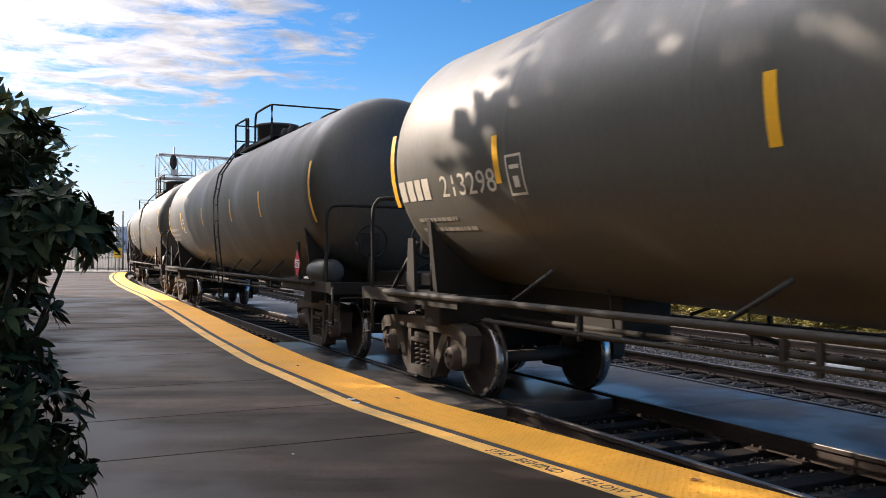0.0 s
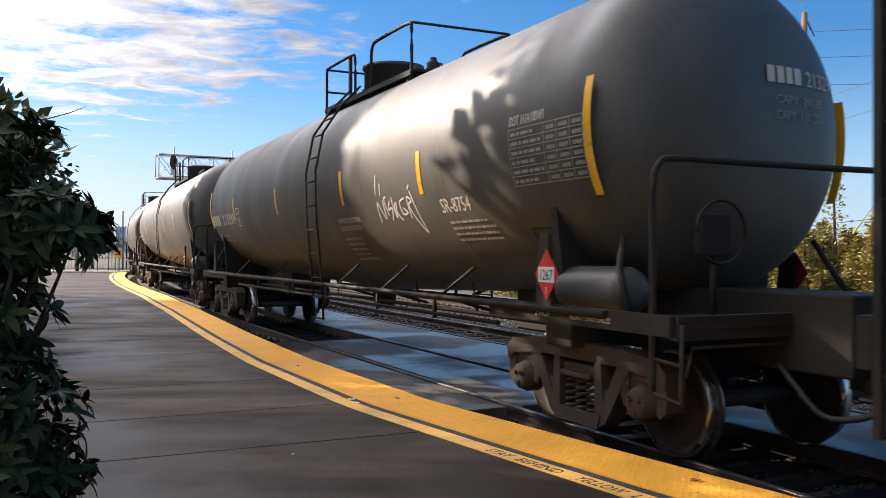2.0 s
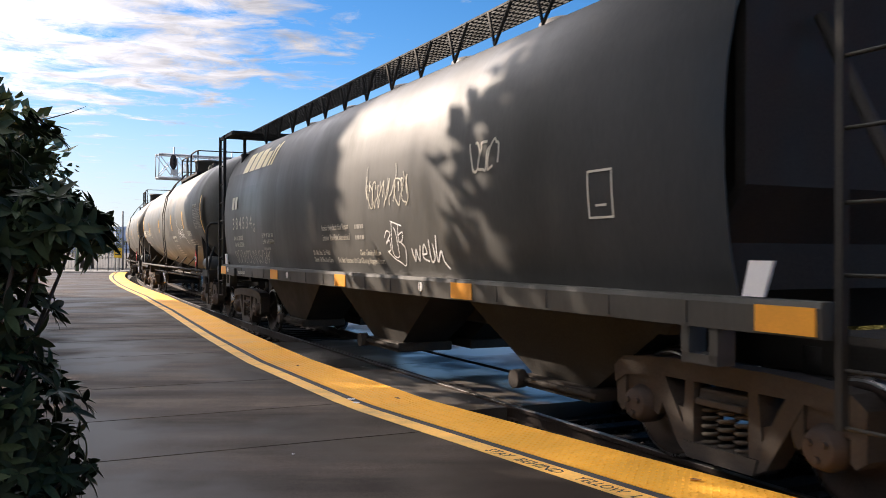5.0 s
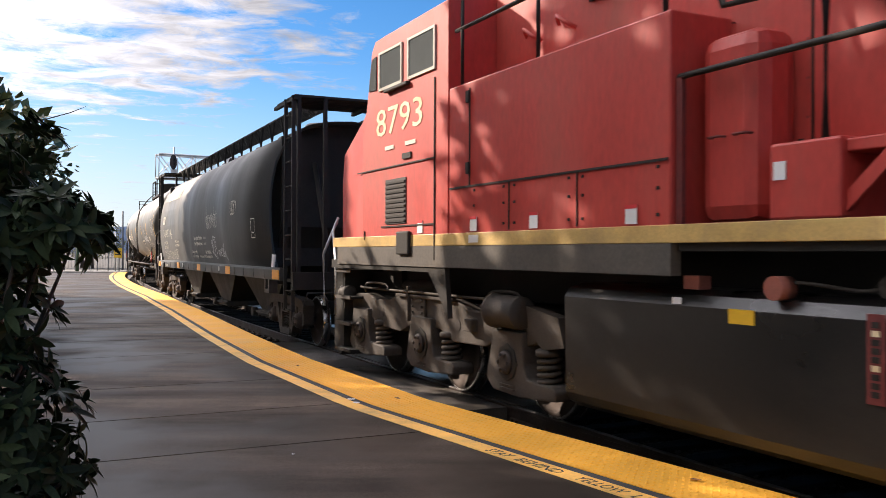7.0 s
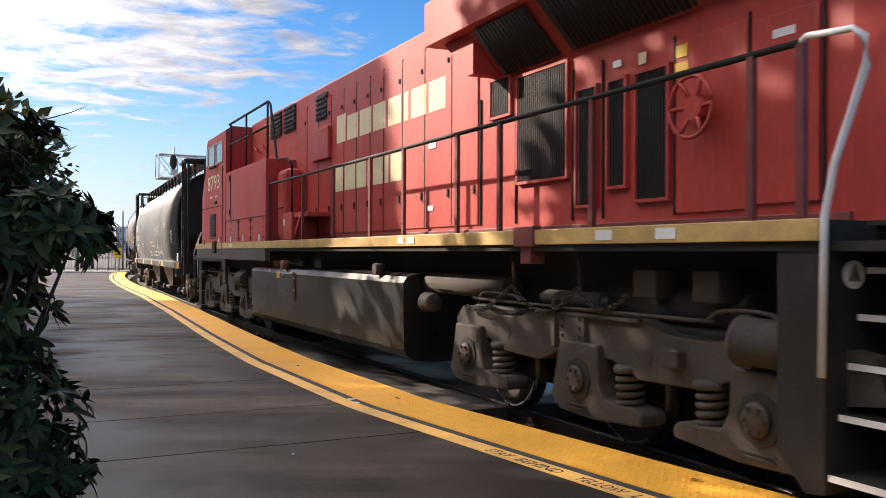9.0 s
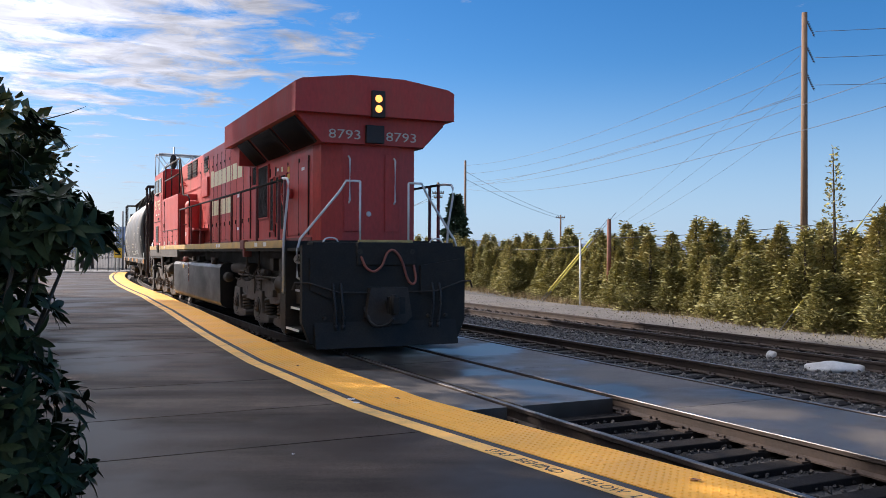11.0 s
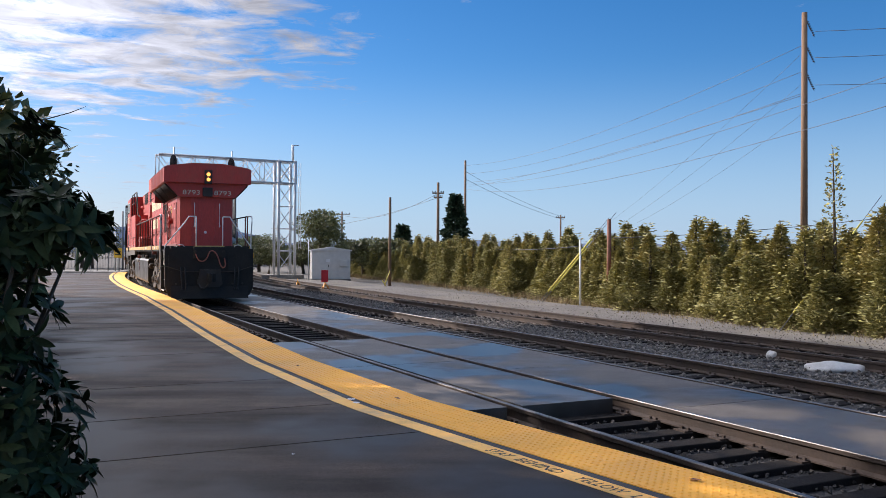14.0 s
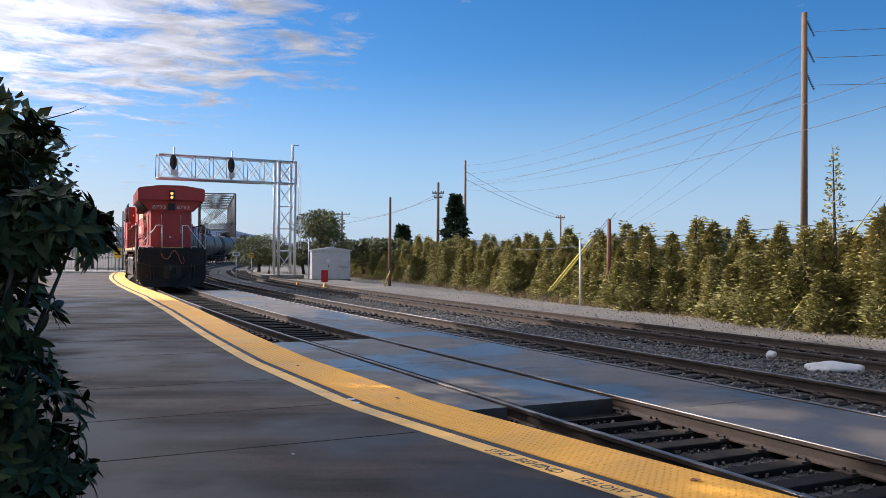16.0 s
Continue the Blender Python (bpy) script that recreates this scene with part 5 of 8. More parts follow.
def build_loco():
    u, half = -42.7, 7.35
    loco = thing("locomotive", "red diesel freight locomotive with gold sill stripe, weathered", "locomotive", car_pose(u, half, 0))
    MOVERS.append((loco, u, half))
    P = lambda name, bm, mat, lab="", par=None: part(name, bm, mat, par or loco, lab)

    # underframe
    bm = bmesh.new()
    box(bm, -10.3, 10.6, -0.9, 0.9, 1.2, 1.8, 0.02)
    box(bm, -10.36, 3.3, -1.5, 1.5, 1.74, 1.8)
    P("underframe", bm, "black")
    bm = bmesh.new()
    box(bm, -9.5, 3.3, -1.54, 1.54, 1.93 - 0.03, 1.93)
    box(bm, -10.4, -9.5, -1.1, 1.1, 1.9, 1.93)
    P("walkway", bm, "black", "dark checker-plate walkway")
    # sill stripe and its lower edge, on each side
    for d in (1, -1):
        bm = bmesh.new()
        box(bm, -9.55, 10.6, min(d * 1.54, d * 1.575), max(d * 1.54, d * 1.575), 1.80, 1.935, 0.006)
        P("sill_stripe", bm, "gold", "gold stripe along the sill")
        bm = bmesh.new()
        box(bm, -9.5, 3.25, min(d * 1.4, d * 1.54), max(d * 1.4, d * 1.54), 1.74, 1.8)
        P("sill_edge", bm, "black")
    # ---- cab with wide nose ----
    bm = bmesh.new()
    # sections along the cab and nose: (x, half width, bottom, shoulder, top)
    secs = [(6.9, 1.57, 1.8, 4.5, 4.6), (9.0, 1.57, 1.8, 4.48, 4.58), (9.12, 1.57, 1.8, 4.36, 4.48), (9.3, 1.57, 1.8, 3.6, 3.76), (9.42, 1.57, 1.8, 3.5, 3.7),
            (10.6, 1.4, 1.8, 3.16, 3.36), (10.86, 1.33, 1.8, 2.8, 2.98), (10.95, 1.28, 1.8, 2.3, 2.45)]
    rows = []
    for x, hw, z0, z1, z2 in secs:
        ring = [(hw, z0), (hw, z1), (hw - 0.14, z2), (-hw + 0.14, z2), (-hw, z1), (-hw, z0)]
        rows.append([bm.verts.new((x, y, z)) for y, z in ring])
    for r0, r1 in zip(rows, rows[1:]):
        for i in range(6):
            bm.faces.new((r0[i], r0[(i + 1) % 6], r1[(i + 1) % 6], r1[i]))
    bm.faces.new(rows[0])
    bm.faces.new(rows[-1])
    bmesh.ops.recalc_face_normals(bm, faces=bm.faces)
    cab = P("cab", bm, "red", "red cab with sloping nose")
    # cab windows with frames
    for d in (1, -1):
        for x0, x1 in ((8.12, 8.85), (7.2, 7.95)):
            bm = bmesh.new()
            y = d * 1.57
            for a, c, z0, z1 in ((x0, x1, 3.80, 3.835), (x0, x1, 4.27, 4.30), (x0, x0 + 0.035, 3.835, 4.27), (x1 - 0.035, x1, 3.835, 4.27)):
                box(bm, a, c, min(y, y + d * 0.022), max(y, y + d * 0.022), z0, z1)
            w = P("cab_window", bm, "window_frame", "pale window frame", cab)
            bm = bmesh.new()
            box(bm, x0 + 0.05, x1 - 0.05, min(y, y + d * 0.012), max(y, y + d * 0.012), 3.83, 4.28)
            part("pane", bm, "glass", cab)
        bm = bmesh.new()
        prism(bm, [(9.2, 3.86), (9.1, 4.26), (8.95, 4.28), (8.95, 3.84)], d * 1.572, d * 1.585)
        part("corner_window", bm, "glass", cab)
        bm = bmesh.new()
        box(bm, 7.9, 8.6, min(d * 1.57, d * 1.63), max(d * 1.57, d * 1.63), 3.74, 3.785, 0.012)
        part("arm_rest", bm, "black", cab)
    # cab side panels: door outline, vent, steps down to the frame
    for d in (1, -1):
        y = d * 1.573
        bm = bmesh.new()
        for (a, z0), (c, z1) in (((9.6, 2.8), (7.25, 2.8)), ((7.25, 2.05), (8.75, 2.05)), ((7.22, 1.65), (7.22, 3.7)), ((9.35, 1.9), (9.35, 2.0))):
            box(bm, min(a, c) - 0.008, max(a, c) + 0.008, min(y, y + d * 0.012), max(y, y + d * 0.012), min(z0, z1) - 0.008, max(z0, z1) + 0.008)
        part("panel_seam", bm, "black", cab)
        bm = bmesh.new()
        box(bm, 8.0, 8.62, min(y, y + d * 0.01), max(y, y + d * 0.01), 2.08, 2.64)
        v = part("vent", bm, "grille", cab, "dark louvred vent")
        for k in range(9):
            bm = bmesh.new()
            box(bm, 8.02, 8.6, min(y + d * 0.01, y + d * 0.022), max(y + d * 0.01, y + d * 0.022), 2.1 + k * 0.06, 2.125 + k * 0.06)
            part("louvre", bm, "black", v)
        bm = bmesh.new()
        box(bm, 7.85, 8.2, min(y, y + d * 0.05), max(y, y + d * 0.05), 1.7, 1.98, 0.015)
        part("latch_box", bm, "black", cab)
        lettering("cab_number", "8793", 0.36, 1.42, "cream", cab, flat_put(8.97, 1.573, 3.22), label="cream road number") if d > 0 else None
        bm = bmesh.new()
        prism(bm, [(6.9, 1.0), (7.0, 1.62), (10.7, 1.62), (10.7, 1.5), (7.4, 1.5)], d * 1.5, d * 1.56)
        part("skirt", bm, "black", cab)
    bars("small_print", [(0, 0, 0.28, 0.05), (0.62, 0, 0.3, 0.05)], "white", cab, flat_put(8.65, 1.573, 3.02))
    bm = bmesh.new()
    box(bm, 7.85, 8.1, 1.573, 1.59, 2.86, 2.93)
    part("slot", bm, "black", cab)
    # windscreen and front
    bm = bmesh.new()
    for y in (-0.62, 0.62):
        A = [(9.305, y - 0.5, 3.78), (9.305, y + 0.5, 3.78), (9.19, y + 0.48, 4.42), (9.19, y - 0.48, 4.42)]
        bm.faces.new([bm.verts.new((a + 0.02, c, e)) for a, c, e in A])
    part("windscreen", bm, "glass", cab)
    # front pilot, steps and grab irons
    bm = bmesh.new()
    prism(bm, [(10.5, 1.9), (10.95, 1.9), (10.95, 0.35), (10.7, 0.2), (10.55, 0.35)], -1.42, 1.42)
    P("pilot", bm, "black", "black steel pilot plate")
    bm = bmesh.new()
    prism(bm, [(-1.5, 1.84), (1.5, 1.84), (1.5, 0.55), (1.36, 0.2), (0.7, 0.17), (-0.7, 0.17), (-1.36, 0.2), (-1.5, 0.55)], -10.52, -10.38, "x")
    prism(bm, [(-10.38, 0.2), (-10.52, 0.17), (-10.68, 0.12), (-10.56, 0.55)], -1.3, 1.3)
    P("pilot", bm, "black", "black full-width pilot plate with clipped corners")
    bm = bmesh.new()
    box(bm, -10.5, -10.42, -0.5, 0.5, 1.84, 1.94, 0.01)
    P("deck_edge", bm, "gold", "worn pale edge of the end deck")
    for q in (1, -1):
        bm = bmesh.new()
        prism(bm, [(q * 0.62, 1.5), (q * 1.38, 1.62), (q * 1.38, 1.1), (q * 1.05, 0.95), (q * 0.62, 1.0)], -10.56, -10.52, "x")
        P("pilot_plate", bm, "black")
        bm = bmesh.new()
        tube(bm, [(-10.6, q * 0.2, 1.04), (-10.6, q * 0.9, 1.05), (-10.58, q * 1.42, 1.22), (-10.5, q * 1.62, 1.22), (-10.5, q * 1.66, 1.1)], 0.016, 6)
        P("uncoupling_lever", bm, "grime")
        for yy, zz in ((0.78, 0.62), (1.12, 0.62), (0.78, 0.36), (1.12, 0.36)):
            bm = bmesh.new()
            lathe(bm, [(-10.56, 0.03), (-10.52, 0.035)], 8, "x", (0, q * yy, zz))
            P("bolt", bm, "grime")
    bm = bmesh.new()
    prism(bm, [(-0.34, 1.12), (0.34, 1.12), (0.42, 0.62), (0.3, 0.5), (-0.3, 0.5), (-0.42, 0.62)], -10.66, -10.5, "x")
    P("draft_gear_box", bm, "grime", "grimy draft-gear box round the coupler")
    coupler(loco, 10.8, 1)
    coupler(loco, -10.45, -1)
    for d in (1, -1):
        # front steps
        bm = bmesh.new()
        prism(bm, [(9.45, 1.92), (10.7, 1.92), (10.7, 0.3), (10.55, 0.25), (10.05, 0.25), (9.45, 0.85)], d * 0.9, d * 0.98)
        P("step_well", bm, "black", "black side plate of the step well")
        for z in (0.3, 0.68, 1.06, 1.44):
            bm = bmesh.new()
            box(bm, 10.05, 10.65, min(d * 1.0, d * 1.5), max(d * 1.0, d * 1.5), z, z + 0.035)
            st = P("step", bm, "black")
            bm = bmesh.new()
            box(bm, 10.05, 10.65, min(d * 1.5, d * 1.52), max(d * 1.5, d * 1.52), z - 0.005, z + 0.04)
            part("step_edge", bm, "grime", st)
        # rear steps climb inwards between the side plate and the pilot
        bm = bmesh.new()
        prism(bm, [(-9.2, 1.9), (-9.56, 1.9), (-9.56, 0.3), (-9.42, 0.28), (-9.2, 0.5)], min(d * 1.46, d * 1.53), max(d * 1.46, d * 1.53))
        box(bm, -9.56, -9.5, min(d * 0.85, d * 1.46), max(d * 0.85, d * 1.46), 0.3, 1.9)
        box(bm, -10.38, -9.56, min(d * 0.85, d * 0.9), max(d * 0.85, d * 0.9), 0.3, 1.9)
        P("step_well", bm, "black", "black side plate of the step well")
        for z, o in ((0.39, 1.52), (0.74, 1.44), (1.04, 1.36), (1.33, 1.28), (1.61, 1.2)):
            bm = bmesh.new()
            box(bm, -10.37, -9.57, min(d * 0.9, d * (o - 0.015)), max(d * 0.9, d * (o - 0.015)), z, z + 0.03)
            st = P("step", bm, "black")
            bm = bmesh.new()
            box(bm, -10.37, -9.58, min(d * (o - 0.015), d * o), max(d * (o - 0.015), d * o), z - 0.004, z + 0.034)
            part("step_edge", bm, "sign_white", st, "white worn edge")
        bm = bmesh.new()
        box(bm, -10.36, -9.9, min(d * 1.05, d * 1.1), max(d * 1.05, d * 1.1), 0.42, 0.62)
        P("step_riser", bm, "gold", "ochre riser behind the lowest step")
    for d in (1, -1):
        bm = bmesh.new()
        tube(bm, [(10.7, d * 1.5, 0.8), (10.7, d * 1.5, 1.6), (11.05, d * 1.42, 2.05), (11.05, d * 1.35, 2.2)], 0.02, 6)
        tube(bm, [(11.2, d * 1.5, 0.9), (11.25, d * 1.5, 1.7), (10.98, d * 1.36, 2.25)], 0.02, 6)
        P("grab_iron", bm, "galv", "pale front grab iron")
    # ---- equipment blower housing behind the cab ----
    for d in (1, -1):
        bm = bmesh.new()
        box(bm, 3.32, 6.88, min(d * 0.95, d * 1.565), max(d * 0.95, d * 1.565), 1.8, 3.52, 0.015)
        blk = P("side_cabinet", bm, "red", "tall red equipment cabinet")
        y = d * 1.566
        bm = bmesh.new()
        for x in (6.4, 4.48, 5.6):
            box(bm, x - 0.006, x + 0.006, min(y, y + d * 0.01), max(y, y + d * 0.01), 2.42 if x == 6.4 else 1.95, 3.45 if x == 6.4 else 2.42)
        box(bm, 3.34, 6.86, min(y, y + d * 0.01), max(y, y + d * 0.01), 2.41, 2.43)
        for x in (3.45, 4.4, 4.6, 5.5, 5.7, 6.3):
            for z in (2.0, 2.2, 2.36):
                box(bm, x - 0.012, x + 0.012, min(y, y + d * 0.012), max(y, y + d * 0.012), z, z + 0.024)
        part("panel_seam", bm, "black", blk)
        for z in (2.55, 3.3):
            bm = bmesh.new()
            box(bm, 6.39, 6.45, min(y, y + d * 0.03), max(y, y + d * 0.03), z, z + 0.12)
            part("hinge", bm, "black", blk)
        bm = bmesh.new()
        box(bm, 3.3, 10.4, min(d * 1.48, d * 1.578), max(d * 1.48, d * 1.578), 1.56, 1.798)
        P("side_skirt", bm, "sill_grey", "dusty grey skirt below the gold stripe")
        for x in (6.3, 5.15, 3.75, 7.6):
            bm = bmesh.new()
            box(bm, x - 0.07, x + 0.07, min(d * 1.577, d * 1.58), max(d * 1.577, d * 1.58), 1.95, 2.1)
            lab = P("warning_label", bm, "sign_white", "small white and red label")
            bm = bmesh.new()
            box(bm, x - 0.07, x + 0.07, min(d * 1.58, d * 1.583), max(d * 1.58, d * 1.583), 2.07, 2.1)
            part("label_head", bm, "sign_red", lab)
    # ---- long hood ----
    HW = 0.97
    bm = bmesh.new()
    roof = [(-HW, LZ), (HW, LZ), (HW, 4.64), (HW - 0.18, 4.77), (-HW + 0.18, 4.77), (-HW, 4.64)]
    prism(bm, roof, -9.3, 6.88, "x")
    hood = P("long_hood", bm, "red", "long red engine hood with doors")
    # end cabinet with chamfered corners
    bm = bmesh.new()
    prism(bm, [(-9.3, HW), (-9.58, 0.9), (-9.72, 0.55), (-9.72, -0.55), (-9.58, -0.9), (-9.3, -HW)], LZ, 4.4, "z")
    P("hood_end", bm, "red", "dark red end of the hood")
    # doors along the hood
    for d in (1, -1):
        y = d * HW
        xs = [3.25, 2.55, 1.85, 1.15, 0.5, -0.1, -0.7, -1.25, -1.95, -2.7, -3.5, -4.2]
        for x0, x1 in zip(xs, xs[1:]):
            bm = bmesh.new()
            box(bm, x1 + 0.012, x0 - 0.012, min(y, y + d * 0.018), max(y, y + d * 0.018), 2.05, 4.4, 0.005)
            dr = part("hood_door", bm, "red", hood)
            bm = bmesh.new()
            box(bm, x1 + 0.07, x1 + 0.11, min(y + d * 0.018, y + d * 0.035), max(y + d * 0.018, y + d * 0.035), 2.42, 2.52)
            part("latch", bm, "black", dr)
            bm = bmesh.new()
            box(bm, x1 + 0.07, x1 + 0.11, min(y + d * 0.018, y + d * 0.035), max(y + d * 0.018, y + d * 0.035), 4.1, 4.16)
            part("latch", bm, "black", dr)
        # louvred windows near the front
        for x0, x1, z0, z1 in ((4.34, 5.1, 4.1, 4.6), (3.33, 4.08, 4.1, 4.61), (1.38, 1.95, 4.06, 4.52)):
            bm = bmesh.new()
            box(bm, x0, x1, min(y, y + d * 0.03), max(y, y + d * 0.03), z0, z1)
            g = part("intake_grille", bm, "grille", hood, "dark intake louvres")
            for k in range(6):
                bm = bmesh.new()
                z = z0 + 0.03 + k * 0.085
                if z < z1 - 0.04:
                    box(bm, x0, x1, min(y + d * 0.03, y + d * 0.05), max(y + d * 0.03, y + d * 0.05), z, z + 0.03)
                    part("louvre", bm, "black", g)
        # side box and low cabinet by the walkway
        bm = bmesh.new()
        box(bm, 2.66, 3.24, min(y, d * 1.38), max(y, d * 1.38), LZ, 3.3, 0.13)
        part("tall_housing", bm, "red", hood, "upright red housing with rounded edges")
        bm = bmesh.new()
        box(bm, 1.95, 2.5, min(y, d * 1.45), max(y, d * 1.45), 1.94, 2.44, 0.02)
        box(bm, 1.2, 1.96, min(y, d * 1.4), max(y, d * 1.4), 2.34, 2.42, 0.01)
        prism(bm, [(1.95, 2.1), (1.95, 1.98), (1.55, 2.34), (1.68, 2.34)], d * 1.36, d * 1.4)
        part("low_cabinet", bm, "red", hood, "low red box on the walkway")
        bm = bmesh.new()
        box(bm, 2.36, 2.46, min(d * 1.451, d * 1.456), max(d * 1.451, d * 1.456), 2.2, 2.32)
        part("decal", bm, "sign_white", hood)
        for x in (3.02, 2.78):
            for z in (3.05, 2.55):
                bm = bmesh.new()
                tube(bm, [(x - 0.06, d * 1.37, z), (x - 0.06, d * 1.43, z), (x + 0.06, d * 1.43, z), (x + 0.06, d * 1.37, z)], 0.01, 5)
                part("lifting_loop", bm, "post_red", hood)
        bm = bmesh.new()
        box(bm, 1.12, 2.04, min(y, d * 1.06), max(y, d * 1.06), 3.34, 3.9, 0.02)
        part("switch_box", bm, "red", hood)
        # radiator-end grilles
        for x0, x1, z0, z1 in ((-4.98, -4.5, 3.22, 3.68), (-6.08, -5.1, 2.45, 3.62), (-6.56, -6.2, 2.15, 3.3), (-7.0, -6.7, 2.3, 3.3), (-7.56, -7.1, 2.16, 3.3)):
            bm = bmesh.new()
            for a, c, e, f in ((x0, x1, z0, z0 + 0.03), (x0, x1, z1 - 0.03, z1), (x0, x0 + 0.03, z0, z1), (x1 - 0.03, x1, z0, z1)):
                box(bm, a, c, min(y, y + d * 0.045), max(y, y + d * 0.045), e, f)
            fr = part("grille_frame", bm, "red", hood)
            bm = bmesh.new()
            box(bm, x0 + 0.02, x1 - 0.02, min(y, y + d * 0.012), max(y, y + d * 0.012), z0 + 0.02, z1 - 0.02)
            k = x0 + 0.05
            while k < x1 - 0.04:
                box(bm, k - 0.006, k + 0.006, min(y + d * 0.012, y + d * 0.035), max(y + d * 0.012, y + d * 0.035), z0 + 0.03, z1 - 0.03)
                k += 0.04
            part("grille", bm, "grille", fr, "black vertical-bar grille")
        bm = bmesh.new()
        box(bm, -8.4, -7.62, min(y, y + d * 0.02), max(y, y + d * 0.02), 2.05, 3.45, 0.006)
        box(bm, -9.05, -8.45, min(y, y + d * 0.025), max(y, y + d * 0.025), 2.08, 3.42, 0.006)
        part("rear_door", bm, "red", hood)
        for x, z1 in [(q, 3.5) for q in (-8.42, -9.08, -7.6, -4.25, -5.05, -6.13, -6.62)] + [(q, 4.42) for q in xs[1:-1]]:
            bm = bmesh.new()
            box(bm, x - 0.007, x + 0.007, min(y, y + d * 0.021), max(y, y + d * 0.021), 2.04, z1)
            part("door_seam", bm, "black", hood)
        bm = bmesh.new()
        box(bm, -9.3, 6.6, min(y, y + d * 0.03), max(y, y + d * 0.03), LZ, 2.0, 0.006)
        part("kick_strip", bm, "lug_maroon", hood)
        # bolts down the door edges
        bm = bmesh.new()
        for x in xs:
            for k in range(9):
                z = 2.12 + k * 0.27
                box(bm, x + 0.028, x + 0.042, min(y, y + d * 0.024), max(y, y + d * 0.024), z, z + 0.014)
        tagged(part("bolt", bm, "lug_maroon", hood), kind="stuff")
        # hand brake wheel
        bm = bmesh.new()
        rim = [(-7.95 + 0.24 * math.cos(k * math.pi / 12), y + d * 0.16, 2.86 + 0.24 * math.sin(k * math.pi / 12)) for k in range(25)]
        tube(bm, rim, 0.018, 6)
        for k in range(6):
            a = k * math.pi / 3
            tube(bm, [(-7.95 + 0.07 * math.cos(a), y + d * 0.12, 2.86 + 0.07 * math.sin(a)), (-7.95 + 0.24 * math.cos(a), y + d * 0.16, 2.86 + 0.24 * math.sin(a))], 0.018, 6)
        lathe(bm, [(min(y, y + d * 0.14), 0.1), (max(y, y + d * 0.14), 0.1)], 16, "y", (-7.95, 0, 2.86))
        part("brake_wheel", bm, "red", hood, "red hand-brake wheel")
        for x, z, w, h, mt in ((-7.7, 3.36, 0.14, 0.1, "sign_yellow"), (-7.7, 3.22, 0.16, 0.1, "sign_yellow"), (-6.85, 3.42, 0.12, 0.06, "sign_white"), (-8.75, 3.28, 0.2, 0.06, "sign_white"), (-7.2, 3.4, 0.1, 0.1, "cream"),
                               (-2.9, 2.3, 0.18, 0.07, "sign_white"), (-2.95, 3.12, 0.22, 0.1, "sign_white")):
            bm = bmesh.new()
            box(bm, x - w / 2, x + w / 2, min(y + d * 0.022, y + d * 0.028), max(y + d * 0.022, y + d * 0.028), z - h / 2, z + h / 2)
            part("decal", bm, mt, hood)
        for x, w in ((-7.45, 0.22), (-8.2, 0.22), (-3.3, 0.18), (-3.6, 0.2), (6.3, 0.2)):
            bm = bmesh.new()
            box(bm, x - w / 2, x + w / 2, min(d * 1.576, d * 1.582), max(d * 1.576, d * 1.582), 1.83, 1.91)
            P("sill_decal", bm, "sign_white")
        # trade name in cream blocks along the doors
        name_row = [(0.0, 0.44), (0.52, 0.5), (1.1, 0.5), (1.68, 0.5), (2.28, 0.48), (2.86, 0.15), (3.1, 0.5), (3.68, 0.5)]
        bars("trade_name", [(a, 0, w, 0.46 if i == 0 else 0.40) for i, (a, w) in enumerate(name_row)], "cream", hood,
             (lambda a, b, c, d=d: (0.85 - a, d * (HW + 0.021), 3.55 + b)), "cream capital letters shown as plain blocks")
        name_row2 = [(0.0, 0.42), (0.5, 0.5), (1.06, 0.42), (1.55, 0.15), (1.78, 0.4), (2.25, 0.15), (2.48, 0.42)]
        bars("trade_name", [(a, 0, w, 0.46 if i == 0 else 0.40) for i, (a, w) in enumerate(name_row2)], "cream", hood,
             (lambda a, b, c, d=d: (0.95 - a, d * (HW + 0.021), 2.74 + b)))
    # recessed platform and rails above the cabinets
    for d in (1, -1):
        bm = bmesh.new()
        tube(bm, [(6.85, d * 1.5, 4.15), (3.4, d * 1.5, 4.15)], 0.022, 6)
        tube(bm, [(6.85, d * 1.5, 4.62), (3.4, d * 1.5, 4.62), (3.25, d * 1.5, 4.55), (2.9, d * 1.46, 3.45), (2.3, d * 1.42, 3.42), (2.1, d * 1.4, 3.3), (2.1, d * 1.4, 2.42)], 0.025, 6)
        for x in (6.7, 5.2, 3.45):
            tube(bm, [(x, d * 1.5, 3.5), (x, d * 1.5, 4.62)], 0.022, 6)
        P("upper_rail", bm, "black", "black handrail above the cabinet")
        bm = bmesh.new()
        for x in (6.2, 5.6):
            tube(bm, [(x, d * 1.0, 4.0), (x - 0.1, d * 1.1, 4.05), (x - 0.25, d * 1.1, 3.95), (x - 0.3, d * 1.0, 3.9)], 0.02, 6)
        part("grab", bm, "red", hood)
    # exhaust and roof boxes
    bm = bmesh.new()
    box(bm, 0.6, 1.3, -0.5, 0.5, 4.68, 4.86, 0.02)
    box(bm, -2.1, -1.2, -0.3, 0.3, 4.68, 4.8, 0.02)
    P("exhaust_stack", bm, "grille")
    # ---- overhanging radiator ----
    bm = bmesh.new()
    rp = [(1.5, 4.15), (1.5, 4.66), (1.38, 4.72), (0.5, 4.84), (-0.5, 4.84), (-1.38, 4.72), (-1.5, 4.66), (-1.5, 4.15), (-1.4, 4.12), (-0.97, 3.66), (0.97, 3.66), (1.4, 4.12)]
    prism(bm, rp, -9.85, -4.75, "x")
